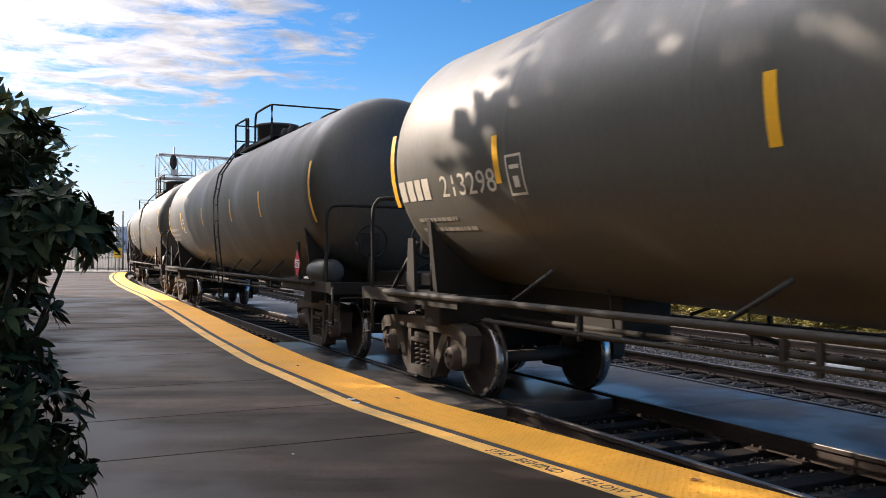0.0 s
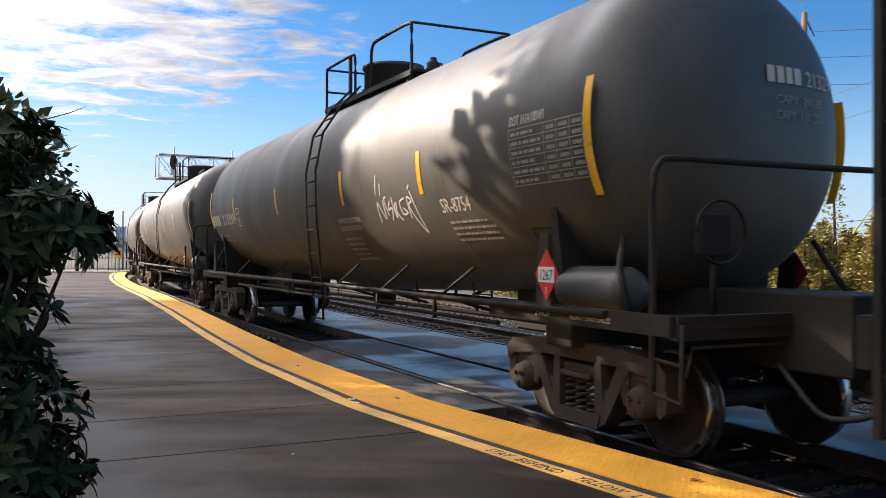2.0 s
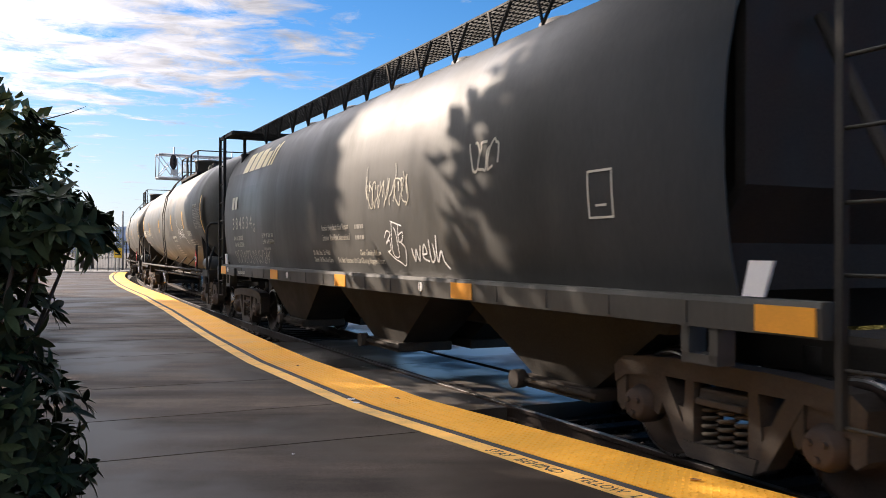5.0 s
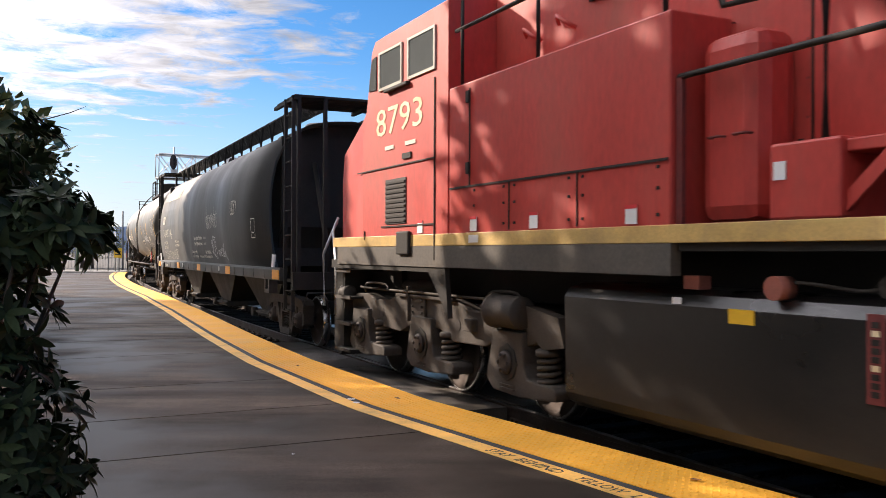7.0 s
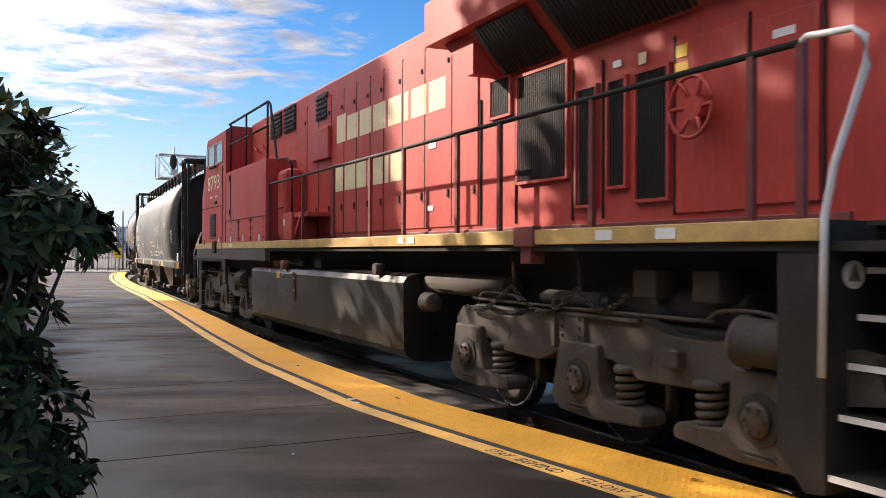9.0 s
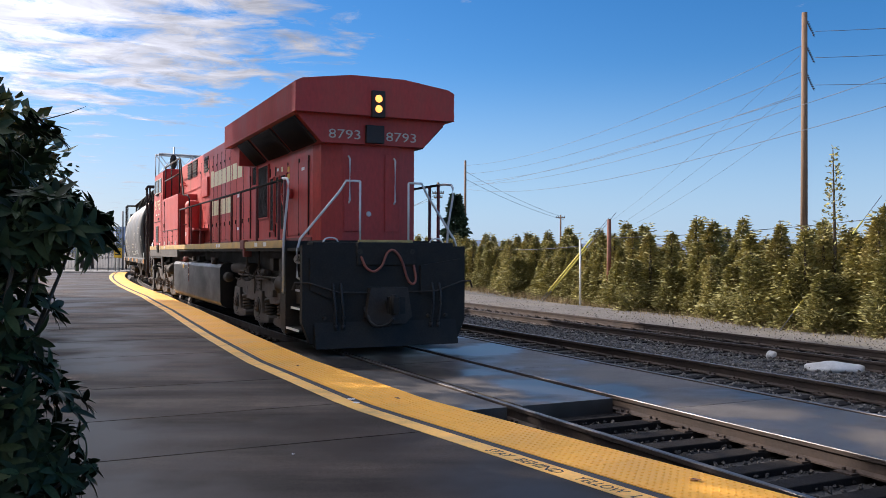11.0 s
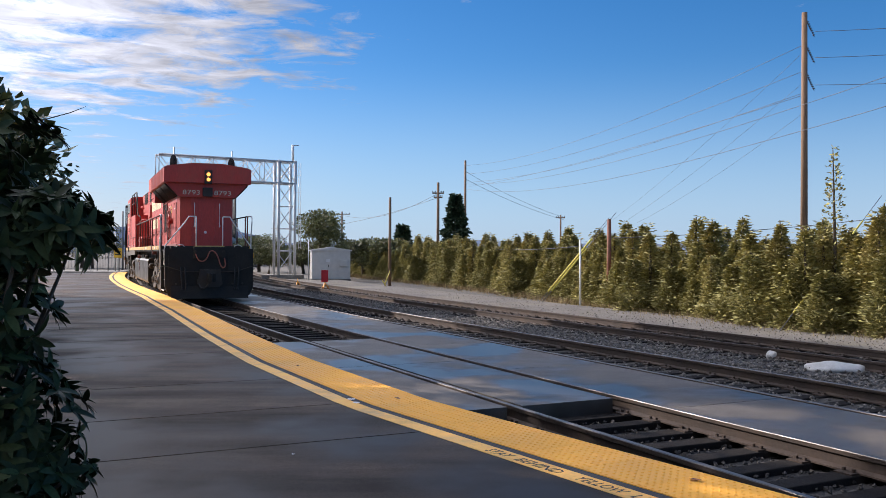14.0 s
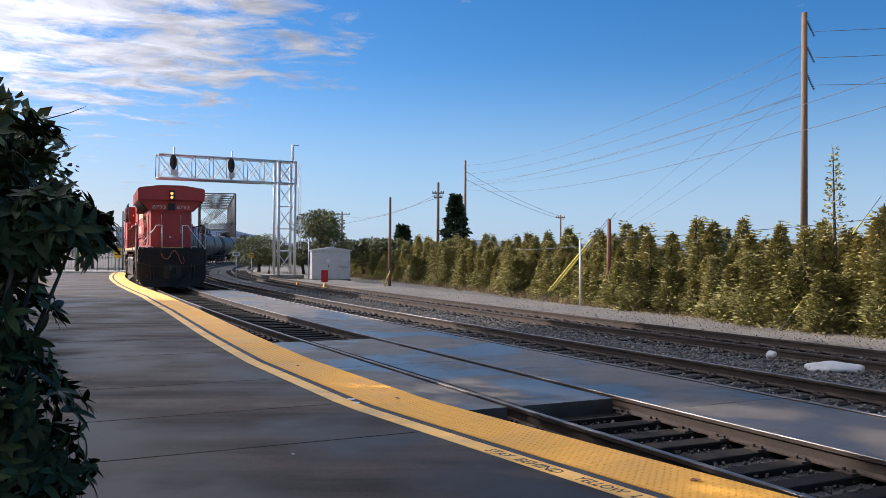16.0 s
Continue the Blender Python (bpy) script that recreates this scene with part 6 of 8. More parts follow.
    prism(bm, [(1.5, 4.15), (1.5, 4.66), (1.38, 4.72), (0.5, 4.84), (-0.5, 4.84), (-1.38, 4.72), (-1.5, 4.66), (-1.5, 4.15)], -10.05, -3.8, "x")
    rad = P("radiator", bm, "red", "overhanging red radiator section")
    for d in (1, -1):
        for x0, x1 in ((-5.95, -4.9), (-7.9, -6.2), (-9.7, -8.1)):
            bm = bmesh.new()
            q = [(x0, d * 1.43, 4.11), (x1, d * 1.43, 4.11), (x1, d * 1.02, 3.68), (x0, d * 1.02, 3.68)]
            off = Vector((0, d * 0.012, -0.012))
            A = [bm.verts.new(Vector(p) + off) for p in q]
            B = [bm.verts.new(Vector(p) - off) for p in q]
            bm.faces.new(A)
            bm.faces.new(B[::-1])
            for i in range(4):
                bm.faces.new((A[i], B[i], B[(i + 1) % 4], A[(i + 1) % 4]))
            k = x0 + 0.06
            while k < x1 - 0.03:
                tube(bm, [(k, d * 1.44, 4.09), (k, d * 1.03, 3.66)], 0.012, 4)
                k += 0.07
            bmesh.ops.recalc_face_normals(bm, faces=bm.faces)
            part("radiator_grille", bm, "grille", rad, "black slanted radiator grille")
        bm = bmesh.new()
        prism(bm, [(-4.05, 4.14), (-4.75, 4.14), (-4.75, 3.68), (-4.6, 3.68)], d * 0.95, d * 1.35)
        part("radiator_bracket", bm, "red", rad)
    # rear face: headlights, number boards, door, rails
    bm = bmesh.new()
    box(bm, -10.1, -10.0, -0.13, 0.13, 4.12, 4.6, 0.02)
    hl = P("headlight_housing", bm, "grille")
    for z in (4.27, 4.45):
        bm = bmesh.new()
        lathe(bm, [(-10.115, 0.02), (-10.115, 0.06), (-10.1, 0.068)], 20, "x", (0, 0, z))
        part("headlight", bm, "lamp_warm", hl, "lit warm headlight")
    bm = bmesh.new()
    box(bm, -9.94, -9.85, -0.17, 0.17, 3.68, 4.0, 0.01)
    P("rear_vent", bm, "grille")

    def rear_put(y0, z0, x):
        return lambda a, b, c: (x - 0.004 - c, y0 - a, z0 + b)
    lettering("rear_number", "8793", 0.17, 0.6, "white", loco, rear_put(0.86, 3.74, -9.86))
    lettering("rear_number", "8793", 0.17, 0.6, "white", loco, rear_put(-0.22, 3.74, -9.86))
    bm = bmesh.new()
    box(bm, -9.745, -9.72, -0.52, -0.26, 2.1, 3.5, 0.005)
    box(bm, -9.745, -9.72, 0.2, 0.52, 2.1, 3.2, 0.005)
    P("rear_panel", bm, "red")
    for d in (0.62, -0.62):
        bm = bmesh.new()
        tube(bm, [(-9.72, d * 0.7, 2.6), (-9.8, d * 0.7, 2.65), (-9.8, d * 0.7, 3.4), (-9.72, d * 0.7, 3.45)], 0.018, 6)
        P("grab_iron", bm, "sign_white")
    bm = bmesh.new()
    lathe(bm, [(-9.75, 0.04), (-9.73, 0.05)], 12, "x", (0, 0.05, 2.42))
    P("lamp_lens", bm, "sign_white")
    # walkway handrails
    for d in (1, -1):
        bm = bmesh.new()
        tube(bm, [(3.3, d * 1.5, 3.02), (-9.36, d * 1.5, 3.02)], 0.024, 8)
        P("handrail", bm, "black", "long black handrail")
        for x in (3.28, 1.1, -0.5, -2.05, -3.2, -4.68, -5.62, -7.18, -8.95, -9.36):
            bm = bmesh.new()
            box(bm, x - 0.03, x + 0.03, d * 1.5 - 0.02, d * 1.5 + 0.02, 1.8, 3.02)
            P("handrail_post", bm, "post_red")
        bm = bmesh.new()
        tube(bm, [(-9.36, d * 1.5, 3.02), (-9.45, d * 1.56, 3.03), (-9.78, d * 1.57, 3.0), (-9.86, d * 1.57, 2.94), (-9.87, d * 1.57, 2.78), (-9.66, d * 1.57, 2.25), (-9.6, d * 1.58, 1.95), (-9.58, d * 1.58, 1.0)], 0.022, 8)
        P("entry_rail", bm, "sign_white", "white-painted grab rail at the steps")
        bm = bmesh.new()
        tube(bm, [(-10.40, d * 0.45, 2.95), (-10.40, d * 0.7, 2.95), (-10.37, d * 0.82, 2.75), (-10.20, d * 1.45, 1.95), (-10.20, d * 1.5, 1.75), (-10.20, d * 1.5, 1.3), (-10.23, d * 1.35, 1.2)], 0.021, 8)
        tube(bm, [(-10.40, d * 0.45, 2.95), (-10.40, d * 0.45, 1.93)], 0.02, 6)
        P("end_rail", bm, "sign_white", "white-painted sloping end rail")
    # rear deck, anticlimber, cables
    bm = bmesh.new()
    box(bm, -10.46, -10.10, -1.3, 1.3, 1.8, 1.9, 0.02)
    prism(bm, [(-10.12, 1.3), (-10.46, 1.05), (-10.46, -1.05), (-10.12, -1.3)], 1.5, 1.82, "z")
    box(bm, -10.56, -10.45, -0.55, 0.55, 1.5, 1.9, 0.02)
    for q in (-0.9, -0.7, 0.7, 0.9):
        box(bm, -10.50, -10.40, q - 0.02, q + 0.02, 0.5, 1.5)
    box(bm, -10.54, -10.45, -0.36, 0.36, 0.98, 1.14, 0.02)
    box(bm, -10.54, -10.45, -0.36, 0.36, 0.56, 0.68, 0.02)
    P("anticlimber", bm, "black")
    bm = bmesh.new()
    tube(bm, flowing([(-10.48, 0.5, 1.76), (-10.56, 0.47, 1.62), (-10.60, 0.4, 1.46), (-10.60, 0.26, 1.4), (-10.60, 0.12, 1.5), (-10.60, 0.02, 1.72), (-10.60, -0.1, 1.76), (-10.60, -0.24, 1.6), (-10.60, -0.36, 1.26), (-10.60, -0.46, 1.18), (-10.58, -0.52, 1.3), (-10.50, -0.46, 1.7)], 5), 0.022, 8)
    P("jumper_cable", bm, "hose_red", "looped reddish jumper cable")
    for y0 in (0.5, -0.46):
        bm = bmesh.new()
        lathe(bm, [(-10.56, 0.05), (-10.46, 0.07)], 12, "x", (0, y0, 1.74))
        P("cable_socket", bm, "grime")
    for d in (1, -1):
        bm = bmesh.new()
        tube(bm, flowing([(-10.38, d * 1.12, 1.62), (-10.42, d * 1.13, 1.84), (-10.42, d * 1.06, 1.96), (-10.42, d * 0.9, 1.96), (-10.42, d * 0.86, 1.86), (-10.40, d * 1.04, 1.66)], 3), 0.014, 6)
        P("uncoupling_handle", bm, "sign_white", "white bent uncoupling handle")
    bm = bmesh.new()
    lathe(bm, [(-9.58, 0.085), (-9.56, 0.085)], 24, "x", (0, 1.3, 1.6))
    nt_ob = P("step_notice", bm, "sign_white", "round white notice")
    bm = bmesh.new()
    prism(bm, [(1.24, 1.56), (1.36, 1.56), (1.3, 1.67)], -9.58, -9.58, "x")
    part("notice_mark", bm, "grille", nt_ob)
    for y in (-0.98, -0.84, 0.84, 0.98):
        bm = bmesh.new()
        tube(bm, flowing([(-10.42, y, 1.25), (-10.54, y, 1.2), (-10.62, y, 1.0), (-10.64, y * 0.98, 0.75), (-10.60, y * 0.96, 0.48)], 4), 0.022, 6)
        lathe(bm, [(0.42, 0.03), (0.5, 0.035)], 8, "z", (-10.60, y * 0.96, 0))
        P("air_hose", bm, "rubber")
    # ---- fuel tank ----
    bm = bmesh.new()
    prism(bm, [(1.28, 1.46), (1.42, 1.42), (1.47, 1.34), (1.455, 0.5), (1.41, 0.42), (1.3, 0.36), (1.1, 0.34), (-1.1, 0.34), (-1.3, 0.36), (-1.41, 0.42), (-1.455, 0.5), (-1.47, 1.34), (-1.42, 1.42), (-1.28, 1.46)], -3.13, 4.8, "x")
    ft = P("fuel_tank", bm, "fuel_black", "large black fuel tank")
    for d in (1, -1):
        for x in (2.42, -2.2):
            bm = bmesh.new()
            lathe(bm, [(min(d * 1.36, d * 1.5), 0.08), (max(d * 1.36, d * 1.5), 0.08)], 16, "y", (x, 0, 1.5))
            part("filler_cap", bm, "hose_red" if x > 0 else "grime", ft)
        bm = bmesh.new()
        box(bm, 2.6, 2.83, min(d * 1.471, d * 1.478), max(d * 1.471, d * 1.478), 1.245, 1.345)
        part("fuel_label", bm, "sign_yellow", ft)
        bm = bmesh.new()
        box(bm, 1.63, 1.75, min(d * 1.471, d * 1.478), max(d * 1.471, d * 1.478), 0.86, 1.38)
        fg = part("fuel_gauge", bm, "post_red", ft, "red plate with sight-glass slots")
        for k in range(9):
            bm = bmesh.new()
            box(bm, 1.665, 1.715, min(d * 1.478, d * 1.484), max(d * 1.478, d * 1.484), 0.9 + k * 0.05, 0.935 + k * 0.05)
            part("gauge_slot", bm, "cream" if k % 4 == 3 else "black", fg)
        bm = bmesh.new()
        box(bm, 3.3, 3.4, min(d * 1.471, d * 1.476), max(d * 1.471, d * 1.476), 1.35, 1.4)
        part("paper_label", bm, "sign_white", ft)
        bm = bmesh.new()
        tube(bm, flowing([(2.4, d * 1.38, 1.54), (2.2, d * 1.36, 1.53), (1.9, d * 1.34, 1.5), (1.75, d * 1.34, 1.52)], 3), 0.014, 6)
        lathe(bm, [(min(d * 1.28, d * 1.36), 0.07), (max(d * 1.28, d * 1.36), 0.07)], 14, "y", (1.7, 0, 1.53))
        part("filler_hatch", bm, "grime", ft)
        bm = bmesh.new()
        box(bm, 0.55, 0.85, min(d * 1.2, d * 1.36), max(d * 1.2, d * 1.36), 1.46, 1.6, 0.01)
        part("valve_box", bm, "black", ft)
        bm = bmesh.new()
        box(bm, 3.2, 3.36, min(d * 1.28, d * 1.4), max(d * 1.2, d * 1.4), 1.46, 1.56)
        part("call_box", bm, "hose_red", ft)
        bm = bmesh.new()
        tube(bm, [(4.9, d * 0.85, 1.58), (-10.0, d * 0.85, 1.58)], 0.05, 8)
        tube(bm, [(-3.2, d * 1.1, 1.35), (-5.2, d * 1.1, 1.35)], 0.13, 12)
        tube(bm, [(-6.6, d * 0.95, 1.3), (-8.5, d * 0.95, 1.3)], 0.16, 12)
        P("air_pipe", bm, "grime")
        for x in (-5.68, -6.82):
            bm = bmesh.new()
            tube(bm, [(x + 0.05, d * 1.36, 1.78), (x, d * 1.36, 1.4)], 0.022, 6)
            P("chain_hanger", bm, "grime")
        for pts in ([(-4.68, 1.14), (-5.1, 1.13), (-5.68, 1.4)], [(-5.68, 1.4), (-6.05, 1.2), (-6.45, 1.2), (-6.82, 1.42)], [(-6.82, 1.42), (-7.05, 1.26), (-7.3, 1.27), (-7.5, 1.38)]):
            bm = bmesh.new()
            way = [Vector((q[0], d * 1.39, q[1])) for q in flowing(pts, 8)]
            for k, (p, q) in enumerate(zip(way, way[1:])):
                ax = (q - p).normalized()
                sd = ax.cross(Vector((0, d, 0))).normalized() if k % 2 else Vector((0, d, 0))
                mid, h = (p + q) / 2, (q - p).length * 0.62
                tube(bm, [mid + ax * (h * math.cos(e)) + sd * (0.022 * math.sin(e)) for e in (0, 0.9, 2.24, 3.14, 4.04, 5.38, 6.283)], 0.008, 4)
            tagged(P("brake_chain", bm, "grime", "slack steel chain"), kind="stuff")
        bm = bmesh.new()
        box(bm, -6.4, -6.05, min(d * 1.5, d * 1.6), max(d * 1.5, d * 1.6), 1.78, 1.97, 0.01)
        box(bm, -6.3, -6.12, min(d * 1.4, d * 1.56), max(d * 1.4, d * 1.56), 1.62, 1.78, 0.01)
        P("jacking_lug", bm, "lug_maroon", "dull red bolted jacking lug on the sill")
        for x in (-7.6, -8.3):
            bm = bmesh.new()
            box(bm, x - 0.14, x + 0.14, min(d * 1.05, d * 1.3), max(d * 1.05, d * 1.3), 1.36, 1.6, 0.02)
            P("valve_box", bm, "grime")
    # ---- three-axle bogies: cast frame, pedestals with a sprung foot, brake gear ----
    for s, axles, sides in ((1, (10.0, 8.0, 5.95), (-1, -1, -1)), (-1, (-4.7, -6.8, -8.9), (-1, -1, 1))):
        c = axles[1]
        for d in (1, -1):
            y0, y1 = sorted((d * 1.14, d * 1.31))
            bm = bmesh.new()
            prism(bm, [(c + 2.5, 1.0), (c + 2.35, 1.13), (c + 1.9, 1.15), (c + 1.55, 1.08), (c + 1.1, 1.1), (c + 0.8, 1.19), (c - 0.8, 1.19), (c - 1.1, 1.1), (c - 1.55, 1.08), (c - 1.9, 1.15), (c - 2.35, 1.13), (c - 2.5, 1.0), (c - 2.48, 0.84),
                       (c - 2.3, 0.8), (c - 1.75, 0.82), (c - 1.5, 0.72), (c - 0.75, 0.7), (c - 0.4, 0.82), (c + 0.4, 0.82), (c + 0.75, 0.7), (c + 1.5, 0.72), (c + 1.75, 0.82), (c + 2.3, 0.8), (c + 2.48, 0.84)], y0, y1)
            bmesh.ops.bevel(bm, geom=list(bm.edges), offset=0.018, segments=2, affect="EDGES", profile=0.5)
            # raised flange along the top
            box(bm, c - 0.8, c + 0.8, min(d * 1.3, d * 1.36), max(d * 1.3, d * 1.36), 1.16, 1.2, 0.01)
            fr = P("bogie_frame", bm, "grime", "cast grey-brown bogie frame")
            for a, q in zip(axles, sides):
                bm = bmesh.new()
                prism(bm, [(a - q * 0.3, 0.94), (a + q * 0.27, 0.94), (a + q * 0.29, 0.62), (a + q * 0.36, 0.49), (a + q * 0.8, 0.47), (a + q * 0.86, 0.43), (a + q * 0.85, 0.34), (a + q * 0.2, 0.29), (a - q * 0.3, 0.31), (a - q * 0.44, 0.42), (a - q * 0.4, 0.56)],
                      min(d * 1.1, d * 1.37), max(d * 1.1, d * 1.37))
                bmesh.ops.bevel(bm, geom=list(bm.edges), offset=0.02, segments=2, affect="EDGES", profile=0.5)
                for k in range(2):
                    box(bm, a - 0.14, a + 0.14, min(d * 1.36, d * 1.385), max(d * 1.36, d * 1.385), 0.35 + k * 0.035, 0.362 + k * 0.035)
                pd = part("pedestal", bm, "grime", fr, "cast pedestal with a sprung foot")
                # black disc painted in for the shaded recess round the axle cap
                bm = bmesh.new()
                o = d * 1.365
                lathe(bm, [(min(o, o + d * 0.02), 0.19), (max(o, o + d * 0.02), 0.19)], 8, "y", (a, 0, 0.62))
                part("axle_recess", bm, "black", fr)
                bm = bmesh.new()
                lathe(bm, [(d * 1.385, 0.12), (d * 1.41, 0.12), (d * 1.425, 0.1), (d * 1.43, 0.04), (d * 1.43, 0.005)], 20, "y", (a, 0, 0.62))
                for k in range(6):
                    e = k * math.pi / 3
                    lathe(bm, [(min(d * 1.41, d * 1.45), 0.018), (max(d * 1.41, d * 1.45), 0.018)], 6, "y", (a + 0.085 * math.cos(e), 0, 0.62 + 0.085 * math.sin(e)))
                part("axle_cap", bm, "wheel", fr, "bolted axle cap, worn bright")
                bm = bmesh.new()
                tube(bm, [(a + q * 0.57 + 0.105 * math.cos(k * 0.7), d * 1.24 + 0.105 * math.sin(k * 0.7), 0.475 + k * 0.29 / 40) for k in range(41)], 0.026, 6)
                part("coil_spring", bm, "grime", fr)
                bm = bmesh.new()
                lathe(bm, [(0.74, 0.14), (0.79, 0.14), (0.81, 0.1)], 16, "z", (a + q * 0.57, d * 1.24, 0))
                part("spring_seat", bm, "grime", fr)
                # brake shoe and its hanger beside the wheel
                bm = bmesh.new()
                prism(bm, [(a - q * 0.56, 0.7), (a - q * 0.64, 0.68), (a - q * 0.68, 0.45), (a - q * 0.6, 0.3), (a - q * 0.54, 0.4)], min(d * 0.72, d * 1.05), max(d * 0.72, d * 1.05))
                part("brake_shoe", bm, "grime", fr)
            # brake cylinders: a large one over one end axle, a small cap at the other end
            for x, r, w in ((axles[2] + (0.0 if s > 0 else -0.12), 0.165, 0.28), (axles[0] + 1.0 if s < 0 else axles[0] + 0.55, 0.11, 0.12)):
                bm = bmesh.new()
                lathe(bm, [(x - w, 0.02), (x - w, r * 0.92), (x - w + 0.03, r), (x + w - 0.08, r), (x + w - 0.06, r * 1.1), (x + w - 0.02, r * 1.1), (x + w, r * 0.8), (x + w, 0.02)], 20, "x", (0, d * 1.36, 1.13))
                part("brake_cylinder", bm, "grime", fr, "round brake cylinder")
            bm = bmesh.new()
            prism(bm, [(axles[2] - 0.3, 1.2), (axles[2] - 0.85, 1.12), (axles[2] - 0.95, 0.85), (axles[2] - 0.6, 0.8), (axles[2] - 0.35, 0.95)], min(d * 1.2, d * 1.34), max(d * 1.2, d * 1.34))
            part("cylinder_bracket", bm, "grime", fr)
            bm = bmesh.new()
            tube(bm, flowing([(c + 2.0, d * 1.36, 1.24), (c + 1.6, d * 1.36, 1.23), (c - 1.4, d * 1.36, 1.235), (c - 1.6, d * 1.36, 1.25), (c - 1.75, d * 1.36, 1.32), (c - 2.2, d * 1.36, 1.32), (c - 2.3, d * 1.36, 1.2)], 3), 0.018, 6)
            part("brake_rod", bm, "grime", fr)
            bm = bmesh.new()
            tube(bm, flowing([(c + 1.9, d * 1.33, 1.18), (c + 1.75, d * 1.37, 1.3), (c + 1.1, d * 1.37, 1.3), (c + 1.0, d * 1.37, 1.22)], 3), 0.016, 6)
            part("sand_pipe", bm, "grime", fr)
            bm = bmesh.new()
            tube(bm, [(c + 0.75, d * 1.2, 1.3), (c - 0.15, d * 1.2, 1.3)], 0.075, 12)
            tube(bm, [(c + 0.85, d * 1.2, 1.3), (c - 0.25, d * 1.2, 1.3)], 0.045, 8)
            part("damper", bm, "grime", fr)
            bm = bmesh.new()
            box(bm, c - 0.05, c + 0.36, min(d * 1.31, d * 1.345), max(d * 1.31, d * 1.345), 0.93, 1.2, 0.008)
            for q in (0.02, 0.29):
                for z in (0.98, 1.06, 1.14):
                    lathe(bm, [(min(d * 1.34, d * 1.365), 0.016), (max(d * 1.34, d * 1.365), 0.016)], 6, "y", (c + q, 0, z))
            part("bolted_plate", bm, "grime", fr)
            bm = bmesh.new()
            box(bm, c + 0.37, c + 0.43, min(d * 1.31, d * 1.38), max(d * 1.31, d * 1.38), 0.86, 1.3, 0.008)
            part("guide_bar", bm, "grime", fr)
            # dark discs stand in for the shade inside the frame's holes
            for x, z in ((c - 0.86, 0.9), (c + 1.35, 0.92)):
                bm = bmesh.new()
                lathe(bm, [(min(d * 1.3, d * 1.316), 0.065), (max(d * 1.3, d * 1.316), 0.065)], 16, "y", (x, 0, z))
                part("frame_hole", bm, "grille", fr)
            bm = bmesh.new()
            box(bm, c - 1.32, c - 1.14, min(d * 1.3, d * 1.4), max(d * 1.3, d * 1.4), 0.86, 1.0, 0.015)
            part("lug", bm, "grime", fr)
        bm = bmesh.new()
        box(bm, c - 2.4, c + 2.4, -1.14, 1.14, 0.75, 1.15, 0.03)
        for a in axles:
            box(bm, a - 0.75, a - 0.1, -0.6, 0.6, 0.3, 0.9, 0.05)
        P("traction_motor", bm, "black")
        for a in axles:
            base = pose(a, 0, 0.53)
            w = again("wheelset", W_LOCO, loco, base)
            for tr in TR_LOCO:
                again("tread", tr, w)
            SPINNERS.append((w, base, 0.53))
    return loco


build_loco()


# ---- greenery ----
def leaf_cloud(n, rnd, place, size, aspect=2.2, droop=0.3, bend=True):
    """n small bent leaves; place() gives a point and an outward direction."""
    V, F = [], []
    for _ in range(n):
        p, o = place(rnd)
        d = Vector((o[0] + rnd.gauss(0, 0.5), o[1] + rnd.gauss(0, 0.5), o[2] + rnd.gauss(0, 0.5) - droop))
        if d.length < 1e-3:
            continue
        d.normalize()
        s = d.cross(Vector((rnd.gauss(0, 1), rnd.gauss(0, 1), rnd.gauss(0, 1))))
        if s.length < 1e-3:
            continue
        s.normalize()
        L = size * rnd.uniform(0.6, 1.35)
        w = L / aspect
        c = Vector(p)
        k = len(V)
        up = d.cross(s) * (L * 0.1)
        V += [c, c + d * L * 0.5 + s * w * 0.5 + up, c + d * L, c + d * L * 0.5 - s * w * 0.5 + up]
        F += [(k, k + 1, k + 2), (k, k + 2, k + 3)]
    return V, F


def mesh_from(name, V, F, mat):
    me = bpy.data.meshes.new(name)
    me.from_pydata([tuple(v) for v in V], [], F)
    me.materials.append(M[mat])
    return me


def blob_place(blobs, hollow=0.35):
    """Points within a set of ellipsoids (centre, radii), denser towards the skin."""
    tot = sum(r[0] * r[1] * r[2] for _, r in blobs)

    def f(rnd):
        q = rnd.random() * tot
        for c, r in blobs:
            q -= r[0] * r[1] * r[2]
            if q <= 0:
                break
        while True:
            v = Vector((rnd.uniform(-1, 1), rnd.uniform(-1, 1), rnd.uniform(-1, 1)))
            if hollow < v.length < 1:
                break
        return (c[0] + v.x * r[0], c[1] + v.y * r[1], c[2] + v.z * r[2]), v.normalized()
    return f


def branchy(bm, base, tip, r, rnd, n=5):
    tube(bm, [base, (Vector(base) + Vector(tip)) / 2 + Vector((rnd.uniform(-0.2, 0.2), rnd.uniform(-0.2, 0.2), 0)), tip], [r, r * 0.75, r * 0.35], 7)
    for i in range(n):
        f = 0.35 + 0.6 * i / n
        p = Vector(base).lerp(Vector(tip), f)
        L = (Vector(tip) - Vector(base)).length * 0.38
        a = rnd.uniform(0, 6.28)
        q = p + Vector((math.cos(a) * L * 0.7, math.sin(a) * L * 0.7, L * 0.55))
        tube(bm, [p, (p + q) / 2 + Vector((0, 0, -0.05 * L)), q], [r * 0.45, r * 0.3, r * 0.1], 5)


# unseen tall trees added on the station side; crowns placed to shade platform and train
E_S = Vector((math.cos(SUN_AZ), math.sin(SUN_AZ), 0))
E_W = Vector((math.sin(SUN_AZ), -math.cos(SUN_AZ), 0))


